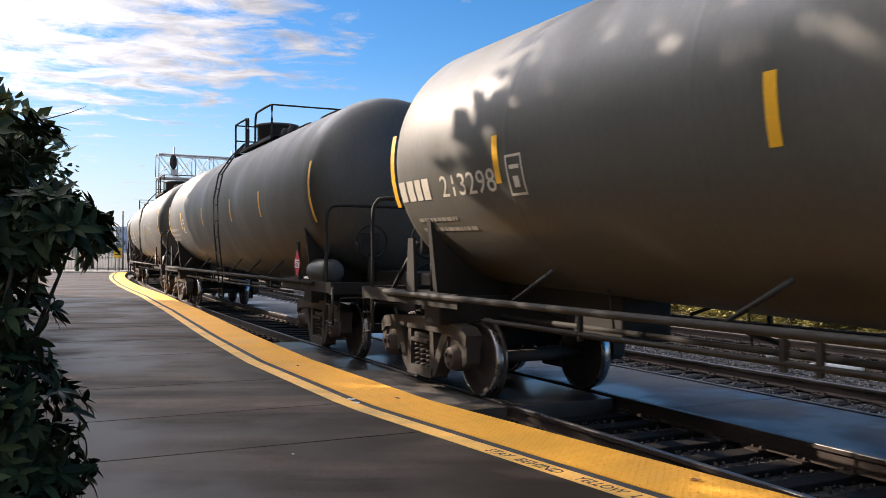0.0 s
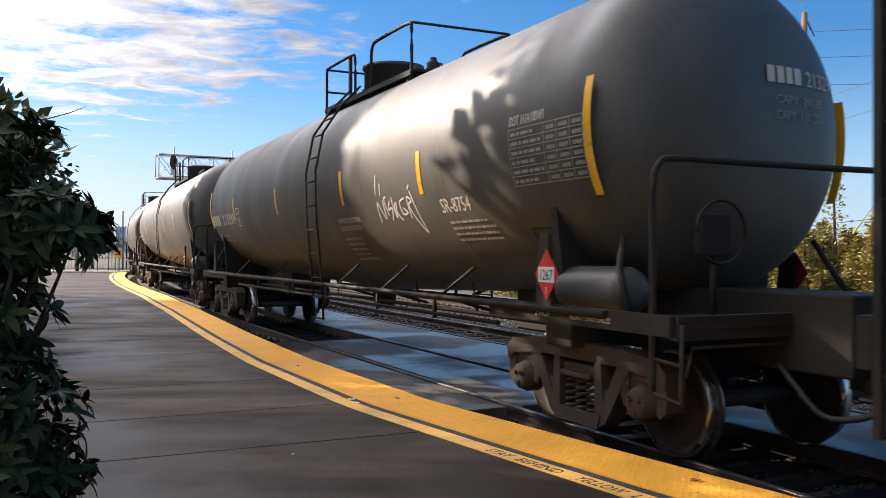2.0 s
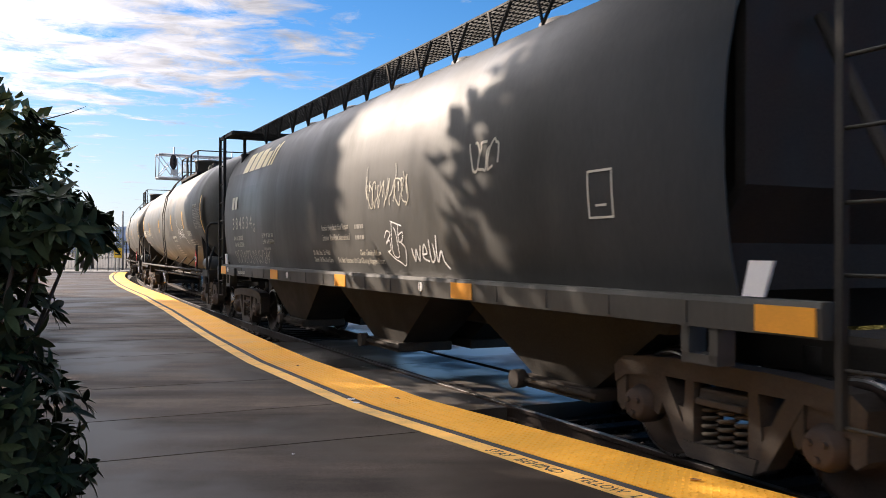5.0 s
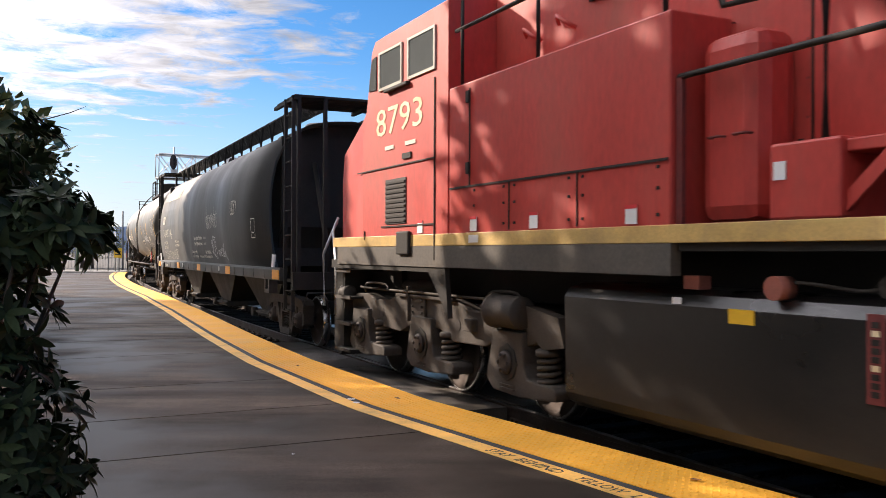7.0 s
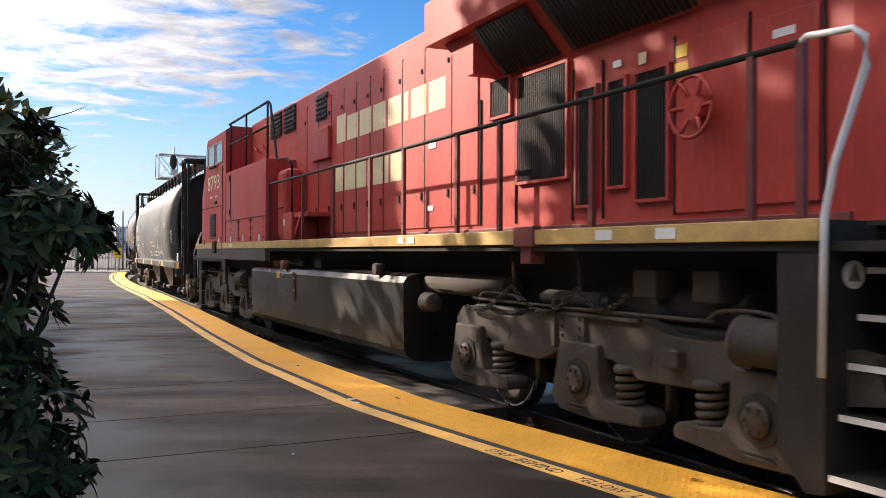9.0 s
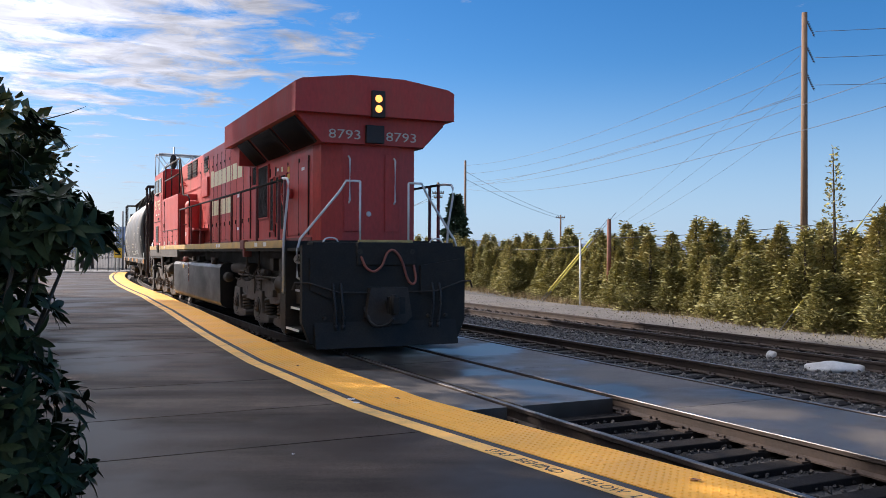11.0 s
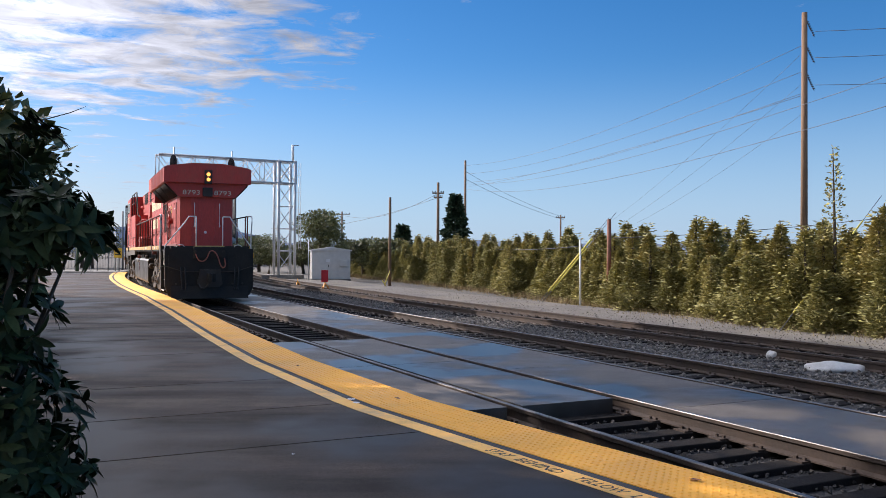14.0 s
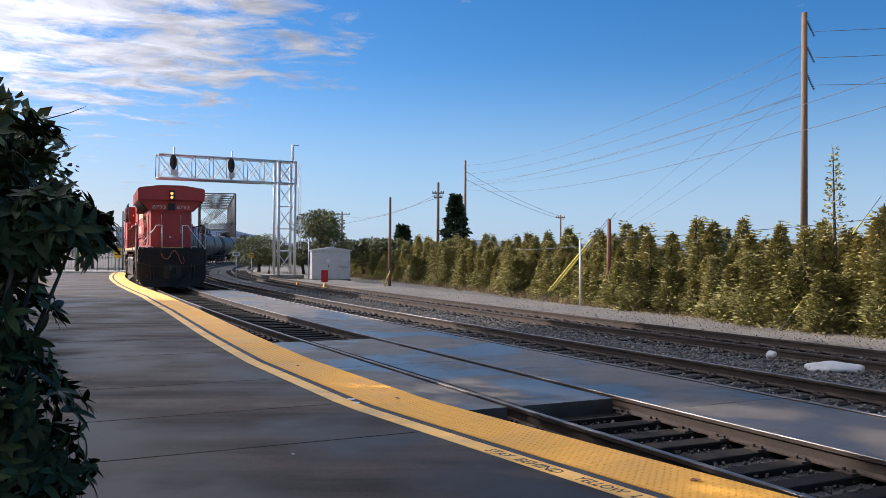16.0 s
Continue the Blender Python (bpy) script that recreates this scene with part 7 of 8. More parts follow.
def tall_tree(w, a, blobs, n, seed, leaf=0.34):
    """A tree rooted at w across and a towards the sun; crowns given about the root."""
    rnd = random.Random(seed)
    root = E_W * w + E_S * a
    t = thing("tree", "tall broadleaf tree out of view, added to shade platform and train", "tree", pose(root.x, root.y, -0.35), "trees behind the platform")
    top = max(b[0][2] for b in blobs)
    bm = bmesh.new()
    branchy(bm, (0, 0, 0), (0.2, 0.1, top), 0.32, rnd, 9)
    part("trunk", bm, "bark", t)
    turned = []
    for (dw, da, z), r in blobs:
        v = E_W * dw + E_S * da
        turned.append(((v.x, v.y, z), r))
    V, F = leaf_cloud(n, rnd, blob_place(turned, 0.2), leaf, 1.7)
    ob = new("crown", mesh_from("crown", V, F, "leaf_tree"))
    ob.parent = t
    tagged(ob, kind="stuff")


tall_tree(3.45, 16, [((2.3, 0, 8.2), (2.7, 2.6, 2.4)), ((2.2, 0.3, 11.6), (2.7, 2.6, 2.6)), ((-1.0, 0, 6.0), (3.4, 3.0, 3.0)), ((-2.0, 0, 10.5), (3.2, 3.0, 3.6)), ((6.2, 0, 2.6), (1.6, 2.2, 2.2)), ((2.5, 0, 4.0), (3.4, 2.4, 2.6)), ((5.2, 0, 5.2), (1.1, 2.0, 1.8)), ((6.8, 0, 3.4), (1.2, 2.0, 1.8)), ((-2, 0, 3.5), (4, 2.4, 2.6))], 30000, 1, 0.34)
tall_tree(-5.0, 15, [((0, 0, 10.0), (4.0, 3.6, 4.4)), ((0, 0, 5.5), (4.2, 3.6, 3.4)), ((-1, 0, 13.5), (3.2, 3, 2.6))], 15000, 2, 0.42)
tall_tree(-12.0, 13, [((0, 0, 8.5), (4.6, 4.2, 4.4)), ((0, 0, 12.5), (4, 4, 3.0)), ((0, 0, 4.5), (4.2, 4, 3))], 11000, 3, 0.42)
tall_tree(14.3, 32, [((-0.9, 0, 10.5), (2.0, 3.0, 4.0)), ((1.3, 0, 10.5), (1.9, 3.0, 4.0)), ((-0.9, 0, 15.0), (2.0, 3.0, 4.0)), ((1.3, 0, 14.5), (1.9, 3.0, 4.0)), ((4.9, 0, 13.6), (1.6, 2.4, 1.9)), ((2.0, 0, 4.0), (5.0, 3, 3.6))], 38000, 4, 0.48)


# evergreen shrub close to the camera: whorls of long leathery leaves
def leaf_blade(L=0.118, w=0.036):
    bm = bmesh.new()
    rows = []
    for i in range(6):
        f = i / 5
        ww = w * 0.5 * math.sin(math.pi * min(1, 0.08 + f * 0.92)) ** 0.7 if f < 1 else 0.001
        z = -0.028 * f * f
        rows.append([bm.verts.new((L * f, -ww, z + ww * 0.25)), bm.verts.new((L * f, 0, z)), bm.verts.new((L * f, ww, z + ww * 0.25))])
    for a, c in zip(rows, rows[1:]):
        for j in range(2):
            bm.faces.new((a[j], a[j + 1], c[j + 1], c[j])).smooth = True
    return bm


def build_shrub():
    rnd = random.Random(21)
    t = thing("evergreen_shrub", "dark evergreen shrub with whorls of long leathery leaves", "shrub", pose(-2.25, 3.95, 0.15))
    me = mesh_of(leaf_blade(), "leaf", "leaf_dark")
    base_v = [v.co.copy() for v in me.vertices]
    base_f = [tuple(p.vertices) for p in me.polygons]
    # lobes of the crown: centre (x, z at arm's length), radius
    lobes = [((-1.98, 2.18), 0.2), ((-2.25, 2.1), 0.3), ((-2.15, 1.85), 0.22), ((-2.3, 1.6), 0.3), ((-1.78, 1.86), 0.16), ((-1.72, 1.84), 0.15), ((-1.66, 1.80), 0.12), ((-1.95, 1.78), 0.2),
             ((-2.2, 1.3), 0.28), ((-1.93, 1.45), 0.15), ((-2.0, 1.1), 0.22), ((-1.85, 0.95), 0.2), ((-1.9, 0.7), 0.27), ((-2.1, 0.4), 0.3), ((-1.9, 0.45), 0.2), ((-2.3, 0.8), 0.3)]
    cut = [l[1] ** 2.2 for l in lobes]
    tips = []
    for i in range(760):
        (x, z), r = rnd.choices(lobes, cut)[0]
        a, b = rnd.uniform(0, 6.283), rnd.uniform(-1, 1)
        k = rnd.uniform(0.55, 1.0) ** 0.5
        v = Vector((math.cos(a) * math.sqrt(1 - b * b), math.sin(a) * math.sqrt(1 - b * b), b))
        p = Vector((x, 3.95, z)) + Vector((v.x * r * k, v.y * r * k * 1.7, v.z * r * k))
        tips.append((p, (v + Vector((0.15, -0.1, 0.45))).normalized()))
    tips.sort(key=lambda q: q[0].y)
    V, F, singles = [], [], 0
    off = Vector((-2.25, 3.95, 0.15))
    for p, ax in tips:
        u = ax.cross(Vector((0.3, 0.2, 1))).normalized()
        w = ax.cross(u)
        n = rnd.randint(6, 9)
        for k in range(n):
            an = k * 2.4 + rnd.uniform(-0.2, 0.2)
            lift = rnd.uniform(0.1, 0.75)
            d = (u * math.cos(an) + w * math.sin(an)) * math.cos(lift) + ax * math.sin(lift)
            side = ax.cross(d).normalized()
            nn = d.cross(side)
            s = rnd.uniform(0.65, 1.15)
            m = Matrix(((d.x * s, side.x * s, nn.x * s, p.x - off.x), (d.y * s, side.y * s, nn.y * s, p.y - off.y), (d.z * s, side.z * s, nn.z * s, p.z - off.z), (0, 0, 0, 1)))
            if singles < 290 and k % 3 == 0 and p.x > -2.2:
                again("leaf", me, t, m)
                singles += 1
            else:
                b0 = len(V)
                V += [m @ v for v in base_v]
                F += [tuple(b0 + j for j in f) for f in base_f]
    ob = new("foliage", mesh_from("foliage", V, F, "leaf_dark"))
    for p in ob.data.polygons:
        p.use_smooth = True
    ob.parent = t
    tagged(ob, kind="stuff")
    bm = bmesh.new()
    for i in range(26):
        p, _ = tips[rnd.randrange(len(tips))]
        q = p - off
        tube(bm, [(rnd.uniform(-0.25, 0.1), rnd.uniform(-0.2, 0.2), 0), (q.x * 0.5, q.y * 0.4, q.z * 0.55), q], [0.022, 0.015, 0.006], 6)
    part("stem", bm, "bark", t)


build_shrub()


# small bare-tipped tree behind the shrub
def build_small_tree():
    rnd = random.Random(31)
    t = thing("small_tree", "small dark tree with thin bare twigs above the shrub", "tree", pose(-7.35, 14.0, 0.15))
    bm = bmesh.new()
    branchy(bm, (0, 0, 0), (0.4, 0, 3.2), 0.1, rnd, 8)
    tube(bm, [(0.5, 0, 3.3), (0.9, 0, 3.65), (1.35, 0.1, 3.8), (1.6, 0.1, 3.9)], [0.02, 0.012, 0.008, 0.003], 5)
    tube(bm, [(0.8, 0, 3.2), (1.1, 0, 3.4), (1.35, 0, 3.42)], [0.015, 0.008, 0.003], 5)
    part("trunk", bm, "bark", t)
    blobs = [((0.2, 0, 2.2), (0.8, 0.8, 0.7)), ((0.35, 0, 2.9), (0.6, 0.6, 0.6)), ((0.55, 0, 3.35), (0.35, 0.4, 0.25)), ((1.05, 0, 2.95), (0.4, 0.4, 0.13)), ((1.1, 0, 2.5), (0.42, 0.4, 0.16)), ((0.9, 0, 2.2), (0.4, 0.4, 0.25)),
             ((0.95, 0, 3.2), (0.25, 0.3, 0.1)), ((-0.6, 0, 2.6), (0.8, 0.8, 0.9)), ((0.0, 0, 1.5), (0.9, 0.8, 0.6))]
    V, F = leaf_cloud(5200, rnd, blob_place(blobs, 0.1), 0.085, 1.8)
    ob = new("crown", mesh_from("crown", V, F, "leaf_dark"))
    ob.parent = t
    tagged(ob, kind="stuff")


build_small_tree()


# hedge of feathery conifers along the verge
def hedge_mesh(seed, leaders=3, spread=0.6, dense=2700):
    """A feathery conifer: leaders set with drooping sprays that shorten towards a fine tip."""
    rnd = random.Random(seed)
    stems = [(0.0, 0.0, 1.0)] + [(rnd.uniform(-spread, spread), rnd.uniform(-spread, spread), rnd.uniform(0.6, 0.92)) for _ in range(leaders - 1)]

    def inner(r):
        sx, sy, sh = stems[r.randrange(len(stems))]
        z = r.random()
        rad = (0.04 + 0.6 * (1 - z) ** 0.8) * (0.8 + 0.25 * math.sin(11 * z + sx * 20))
        a, k = r.uniform(0, 6.283), math.sqrt(r.uniform(0.1, 1.0))
        return (sx + math.cos(a) * rad * k, sy + math.sin(a) * rad * k, z * sh * 3.25 + 0.02), Vector((math.cos(a), math.sin(a), 0.5))
    V, F = leaf_cloud(dense * len(stems), rnd, inner, 0.115, 2.6, 0.2)
    for sx, sy, sh in stems:
        h = 3.45 * sh
        lean = (rnd.uniform(-0.12, 0.12), rnd.uniform(-0.12, 0.12))
        z = 0.05
        while z < h:
            f = z / h
            reach = 0.06 + 0.72 * (1 - f) ** 0.75 * rnd.uniform(0.7, 1.2)
            for k in range(7 if f < 0.85 else 4):
                a = rnd.uniform(0, 6.283)
                L = reach * rnd.uniform(0.45, 1.15)
                rise = rnd.uniform(0.1, 0.65)
                n = max(3, int(L / 0.075))
                for j in range(n):
                    q = (j + rnd.uniform(0, 0.9)) / n
                    r = L * (0.15 + 0.85 * q)
                    droop = rise * L * q - 0.35 * L * q * q
                    p = Vector((sx + lean[0] * f + math.cos(a) * r, sy + lean[1] * f + math.sin(a) * r, z + droop))
                    b = a + rnd.choice((-1, 1)) * rnd.uniform(0.2, 1.1)
                    g = rnd.uniform(0.07, 0.145)
                    d = Vector((math.cos(b), math.sin(b), rnd.uniform(-0.35, 0.55))) * g
                    w = d.cross(Vector((rnd.gauss(0, 0.5), rnd.gauss(0, 0.5), 1))).normalized() * g * 0.27
                    i = len(V)
                    V += [p, p + d * 0.55 + w, p + d, p + d * 0.55 - w]
                    F += [(i, i + 1, i + 2), (i, i + 2, i + 3)]
            z += 0.085 + 0.03 * f
    return mesh_from("foliage", V, F, "leaf_hedge")


def build_hedge():
    variants = [hedge_mesh(s, n) for s, n in ((41, 3), (42, 2), (43, 3), (44, 4), (45, 2), (46, 3))]
    bm = bmesh.new()
    tube(bm, [(0, 0, 0), (0.05, 0, 1.6), (0, 0.03, 3.4)], [0.07, 0.05, 0.012], 6)
    stem = mesh_of(bm, "stem", "bark")
    ctrl = [(14.0, 14.5), (10.6, 19.6), (8.6, 23.2), (6.8, 29.0), (4.1, 41.0), (0.6, 52.0), (-3.0, 63.0), (-8.5, 77.0)]
    seg = np.cumsum([0] + [math.dist(a, b) for a, b in zip(ctrl, ctrl[1:])])
    rnd = random.Random(50)
    for row, (back, step, hs) in enumerate(((0.6, 0.72, 0.86), (1.7, 0.95, 1.0), (3.4, 1.6, 1.04))):
        d = 0.0
        while d < seg[-1]:
            x, y = float(np.interp(d, seg, [c[0] for c in ctrl])), float(np.interp(d, seg, [c[1] for c in ctrl]))
            sc = rnd.uniform(0.58, 1.0) * hs
            m = pose(x + back + rnd.uniform(-0.3, 0.3), y + back * 0.45 + rnd.uniform(-0.3, 0.3), -0.34, 0, 0, rnd.uniform(0, 360)) @ Matrix.Diagonal((sc * rnd.uniform(1.35, 1.85), sc * rnd.uniform(1.35, 1.85), sc, 1))
            h = thing("hedge_conifer", "feathery olive-brown conifer of the trackside hedge", "shrub", m, "conifers of the hedge")
            f = again("foliage", variants[rnd.randrange(6)], h)
            tagged(f, kind="stuff")
            again("stem", stem, h)
            d += step * rnd.uniform(0.8, 1.25)
    # the one spire that stands out by the tall pole
    m = pose(10.0, 22.5, -0.34) @ Matrix.Diagonal((0.9, 0.9, 1.4, 1))
    h = thing("hedge_conifer", "tall feathery spire rising above the hedge", "shrub", m, "conifers of the hedge")
    tagged(again("foliage", hedge_mesh(47, 1, 0.5, 150), h), kind="stuff")
    again("stem", stem, h)
    # a taller clump beside the power pole
    for x, y, sc in ((9.3, 22.6, 0.8), (9.0, 23.4, 0.86), (10.4, 21.0, 0.9), (10.9, 21.6, 0.98), (11.3, 19.6, 1.0), (11.0, 20.4, 1.14), (11.9, 19.4, 1.08), (12.4, 18.6, 1.1), (11.8, 18.0, 0.92)):
        m = pose(x, y, -0.34, 0, 0, rnd.uniform(0, 360)) @ Matrix.Diagonal((sc * 1.3, sc * 1.3, sc, 1))
        h = thing("hedge_conifer", "feathery olive-brown conifer of the trackside hedge", "shrub", m, "conifers of the hedge")
        tagged(again("foliage", variants[rnd.randrange(6)], h), kind="stuff")
        again("stem", stem, h)
    # bushes at the foot and dry grass
    V, F = [], []
    for i in range(9000):
        d = rnd.uniform(0, seg[-1])
        x, y = float(np.interp(d, seg, [c[0] for c in ctrl])), float(np.interp(d, seg, [c[1] for c in ctrl]))
        q = rnd.uniform(-0.7, 0.25) if rnd.random() < 0.8 else rnd.uniform(-1.4, 0)
        p = Vector((x + q, y + q * 0.4, -0.3))
        L, a = rnd.uniform(0.08, 0.34), rnd.uniform(0, 6.283)
        s = Vector((math.cos(a), math.sin(a), 0)) * 0.012
        tip = p + Vector((rnd.gauss(0, 0.09), rnd.gauss(0, 0.09), L))
        b = len(V)
        V += [p - s, p + s, tip]
        F.append((b, b + 1, b + 2))
    g = new("dry_grass", mesh_from("dry_grass", V, F, "grass"))
    tagged(g, "straw-coloured dry grass along the foot of the hedge", "grass", "", "stuff")


build_hedge()


def round_tree(x, y, h, r, seed, mat, label, n=3000, leaf=0.3):
    rnd = random.Random(seed)
    t = thing("tree", label, "tree", pose(x, y, -0.35))
    bm = bmesh.new()
    branchy(bm, (0, 0, 0), (0, 0, h * 0.8), r * 0.07, rnd, 6)
    part("trunk", bm, "bark", t)
    blobs = [((rnd.uniform(-0.5, 0.5) * r, rnd.uniform(-0.5, 0.5) * r, h * rnd.uniform(0.4, 0.85)), (r * 0.55, r * 0.55, h * 0.2)) for _ in range(7)]
    V, F = leaf_cloud(n, rnd, blob_place(blobs, 0.2), leaf, 1.7)
    ob = new("crown", mesh_from("crown", V, F, mat))
    ob.parent = t
    tagged(ob, kind="stuff")


def spire_tree(x, y, h, r, seed, label):
    rnd = random.Random(seed)
    t = thing("conifer", label, "tree", pose(x, y, -0.35))
    bm = bmesh.new()
    tube(bm, [(0, 0, 0), (0, 0, h)], [0.2, 0.03], 8)
    part("trunk", bm, "bark", t)

    def place(q):
        z = q.random() ** 0.8
        rad = r * (1 - z) * (0.8 + 0.3 * math.sin(z * 40)) + 0.12
        a = q.uniform(0, 6.283)
        k = math.sqrt(q.uniform(0.2, 1))
        return (math.cos(a) * rad * k, math.sin(a) * rad * k, h * (0.08 + 0.92 * z)), Vector((math.cos(a), math.sin(a), 0.1))
    V, F = leaf_cloud(4000, rnd, place, 0.45, 2.4, 0.3)
    ob = new("crown", mesh_from("crown", V, F, "leaf_conifer"))
    ob.parent = t
    tagged(ob, kind="stuff")


spire_tree(1.1, 78, 7.2, 2.0, 61, "dark green pointed conifer behind the hedge")
spire_tree(-3.4, 74, 4.3, 1.2, 62, "small dark conifer beyond the hedge")
round_tree(-9.6, 69, 5.4, 2.3, 63, "leaf_tree", "olive broadleaf tree behind the equipment shed", 7000, 0.19)
for i, (x, y, h, r) in enumerate(((-15.5, 78, 3.2, 2.2), (-18.0, 86, 3.6, 2.6), (-13.0, 82, 3.3, 2.4), (-6.5, 72, 3.2, 2.4), (-4.5, 70, 3.0, 2.2), (-42, 105, 5.5, 4.0), (-46, 112, 6.0, 4.5), (-37, 118, 5.0, 4.0), (-52, 110, 6, 4.5), (-25.0, 120, 4.5, 4.0))):
    round_tree(x, y, h, r, 70 + i, "leaf_tree", "rounded olive-green tree in the middle distance", 5200, 0.2)


# their blue is painted haze, not air in front of them
# ---- far hills ----
def build_hills():
    bm = bmesh.new()
    R = 2200.0
    lo, hi = [], []
    for i in range(181):
        a = radians(20 + i * 140 / 180)
        h = 26 + 22 * noise.noise((i * 0.11, 3.1, 0)) + 8 * noise.noise((i * 0.5, 1.7, 0)) + (34 if a > radians(99) else 0) * min(1, (a - radians(99)) * 12 if a > radians(99) else 0)
        lo.append(bm.verts.new((R * math.cos(a), R * math.sin(a), -5)))
        hi.append(bm.verts.new((R * 1.05 * math.cos(a), R * 1.05 * math.sin(a), max(6, h))))
    for i in range(180):
        bm.faces.new((lo[i], lo[i + 1], hi[i + 1], hi[i])).smooth = True
    setting("backdrop", bm, "hill", "line of low distant hills, haze put into their blue colour", "hills")


build_hills()


# ---- signal gantry, poles, shed and yard fittings ----
def build_gantry():
    g = thing("signal_gantry", "galvanised cantilever signal gantry over the tracks", "signal gantry")
    A, B = Vector((-10.95, 64.4, 0)), Vector((-19.3, 59.2, 0))
    way = (B - A).normalized()
    side = Vector((-way.y, way.x, 0))
    zt, zb = 8.3, 6.72
    for nm, z, r in (("top_chord", zt, 0.07), ("bottom_chord", zb, 0.08)):
        for s in (-0.45, 0.45):
            bm = bmesh.new()
            tube(bm, [A + side * s + Vector((0, 0, z)), B + side * s + Vector((0, 0, z))], r, 6)
            part(nm, bm, "galv", g)
    n = 8
    L = (B - A).length
    for i in range(n + 1):
        bm = bmesh.new()
        for s in (-0.45, 0.45):
            p = A + way * (L * i / n) + side * s
            tube(bm, [p + Vector((0, 0, zb)), p + Vector((0, 0, zt))], 0.035, 5)
            if i < n:
                q = A + way * (L * (i + 1) / n) + side * s
                tube(bm, [p + Vector((0, 0, zb)), q + Vector((0, 0, zt))], 0.028, 5)
                tube(bm, [p + Vector((0, 0, zt)), q + Vector((0, 0, zb))], 0.028, 5)
        p = A + way * (L * i / n)
        tube(bm, [p - side * 0.45 + Vector((0, 0, zb)), p + side * 0.45 + Vector((0, 0, zb))], 0.03, 5)
        part("lattice", bm, "galv", g)
    bm = bmesh.new()
    for s in (-0.4, 0.0, 0.4):
        tube(bm, [A + way * 2.5 + side * s + Vector((0, 0, zb - 0.05)), B + side * s + Vector((0, 0, zb - 0.05))], 0.05, 4)
    part("gangway", bm, "galv", g)
    # twin legs with cross bracing
    P1, P2 = A + way * 0.1, A + way * 1.35
    for p in (P1, P2):
        for s in (-0.45, 0.45):
            bm = bmesh.new()
            tube(bm, [p + side * s + Vector((0, 0, -0.3)), p + side * s + Vector((0, 0, zt + 0.1))], 0.1, 8)
            part("leg", bm, "galv", g)
    bm = bmesh.new()
    for k in range(5):
        z0, z1 = 0.2 + k * 1.62, 0.2 + (k + 1) * 1.62
        tube(bm, [P1 + Vector((0, 0, z0)), P2 + Vector((0, 0, z1))], 0.035, 5)
        tube(bm, [P2 + Vector((0, 0, z0)), P1 + Vector((0, 0, z1))], 0.035, 5)
        tube(bm, [P1 + Vector((0, 0, z1)), P2 + Vector((0, 0, z1))], 0.05, 5)
    part("bracing", bm, "galv", g)
    bm = bmesh.new()
    for s in (-0.2, 0.2):
        tube(bm, [A - way * 0.45 + side * s + Vector((0, 0, 2.0)), A - way * 0.45 + side * s + Vector((0, 0, zt))], 0.02, 5)
    for k in range(20):
        z = 2.1 + k * 0.31
        tube(bm, [A - way * 0.45 + side * -0.2 + Vector((0, 0, z)), A - way * 0.45 + side * 0.2 + Vector((0, 0, z))], 0.012, 4)
        if k % 2:
            tube(bm, [A - way * 0.45 + Vector((0, 0, z)), A + Vector((0, 0, z))], 0.012, 4)
    part("ladder", bm, "galv", g)
    bm = bmesh.new()
    tube(bm, [P1 + Vector((0, 0, zt)), P1 + Vector((0, 0, zt + 1.3))], 0.09, 8)
    tube(bm, [P1 + Vector((0, 0, zt + 1.25)), P1 - way * 0.45 + Vector((0, 0, zt + 1.3))], 0.04, 6)
    part("mast", bm, "sign_white", g, "white mast with small lamp arm")
    bm = bmesh.new()
    c = (P1 + P2) / 2
    box(bm, c.x - 1.5, c.x + 1.3, c.y - 0.9, c.y + 0.9, -0.4, 0.1, 0.04)
    part("footing", bm, "kerb", g, "concrete footing")
    for d in (8.55, 4.55):
        p = A + way * d - Vector((0, 0.7, 0))
        bm = bmesh.new()
        prism(bm, [(p.x + 0.24 * math.cos(k * math.pi / 8), 7.78 + 0.52 * math.sin(k * math.pi / 8)) for k in range(16)], p.y, p.y + 0.04)
        h = part("signal_head", bm, "grille", g, "black oval signal head")
        for z in (7.5, 7.78, 8.06):
            bm = bmesh.new()
            lathe(bm, [(p.y - 0.22, 0.11), (p.y, 0.11)], 12, "y", (p.x, 0, z))
            part("visor", bm, "grille", h)
        bm = bmesh.new()
        tube(bm, [(p.x, p.y + 0.15, 6.7), (p.x, p.y + 0.15, 8.8)], 0.05, 6)
        box(bm, p.x - 0.2, p.x + 0.2, p.y + 0.05, p.y + 0.3, 6.95, 7.3)
        part("signal_post", bm, "galv", h)


build_gantry()


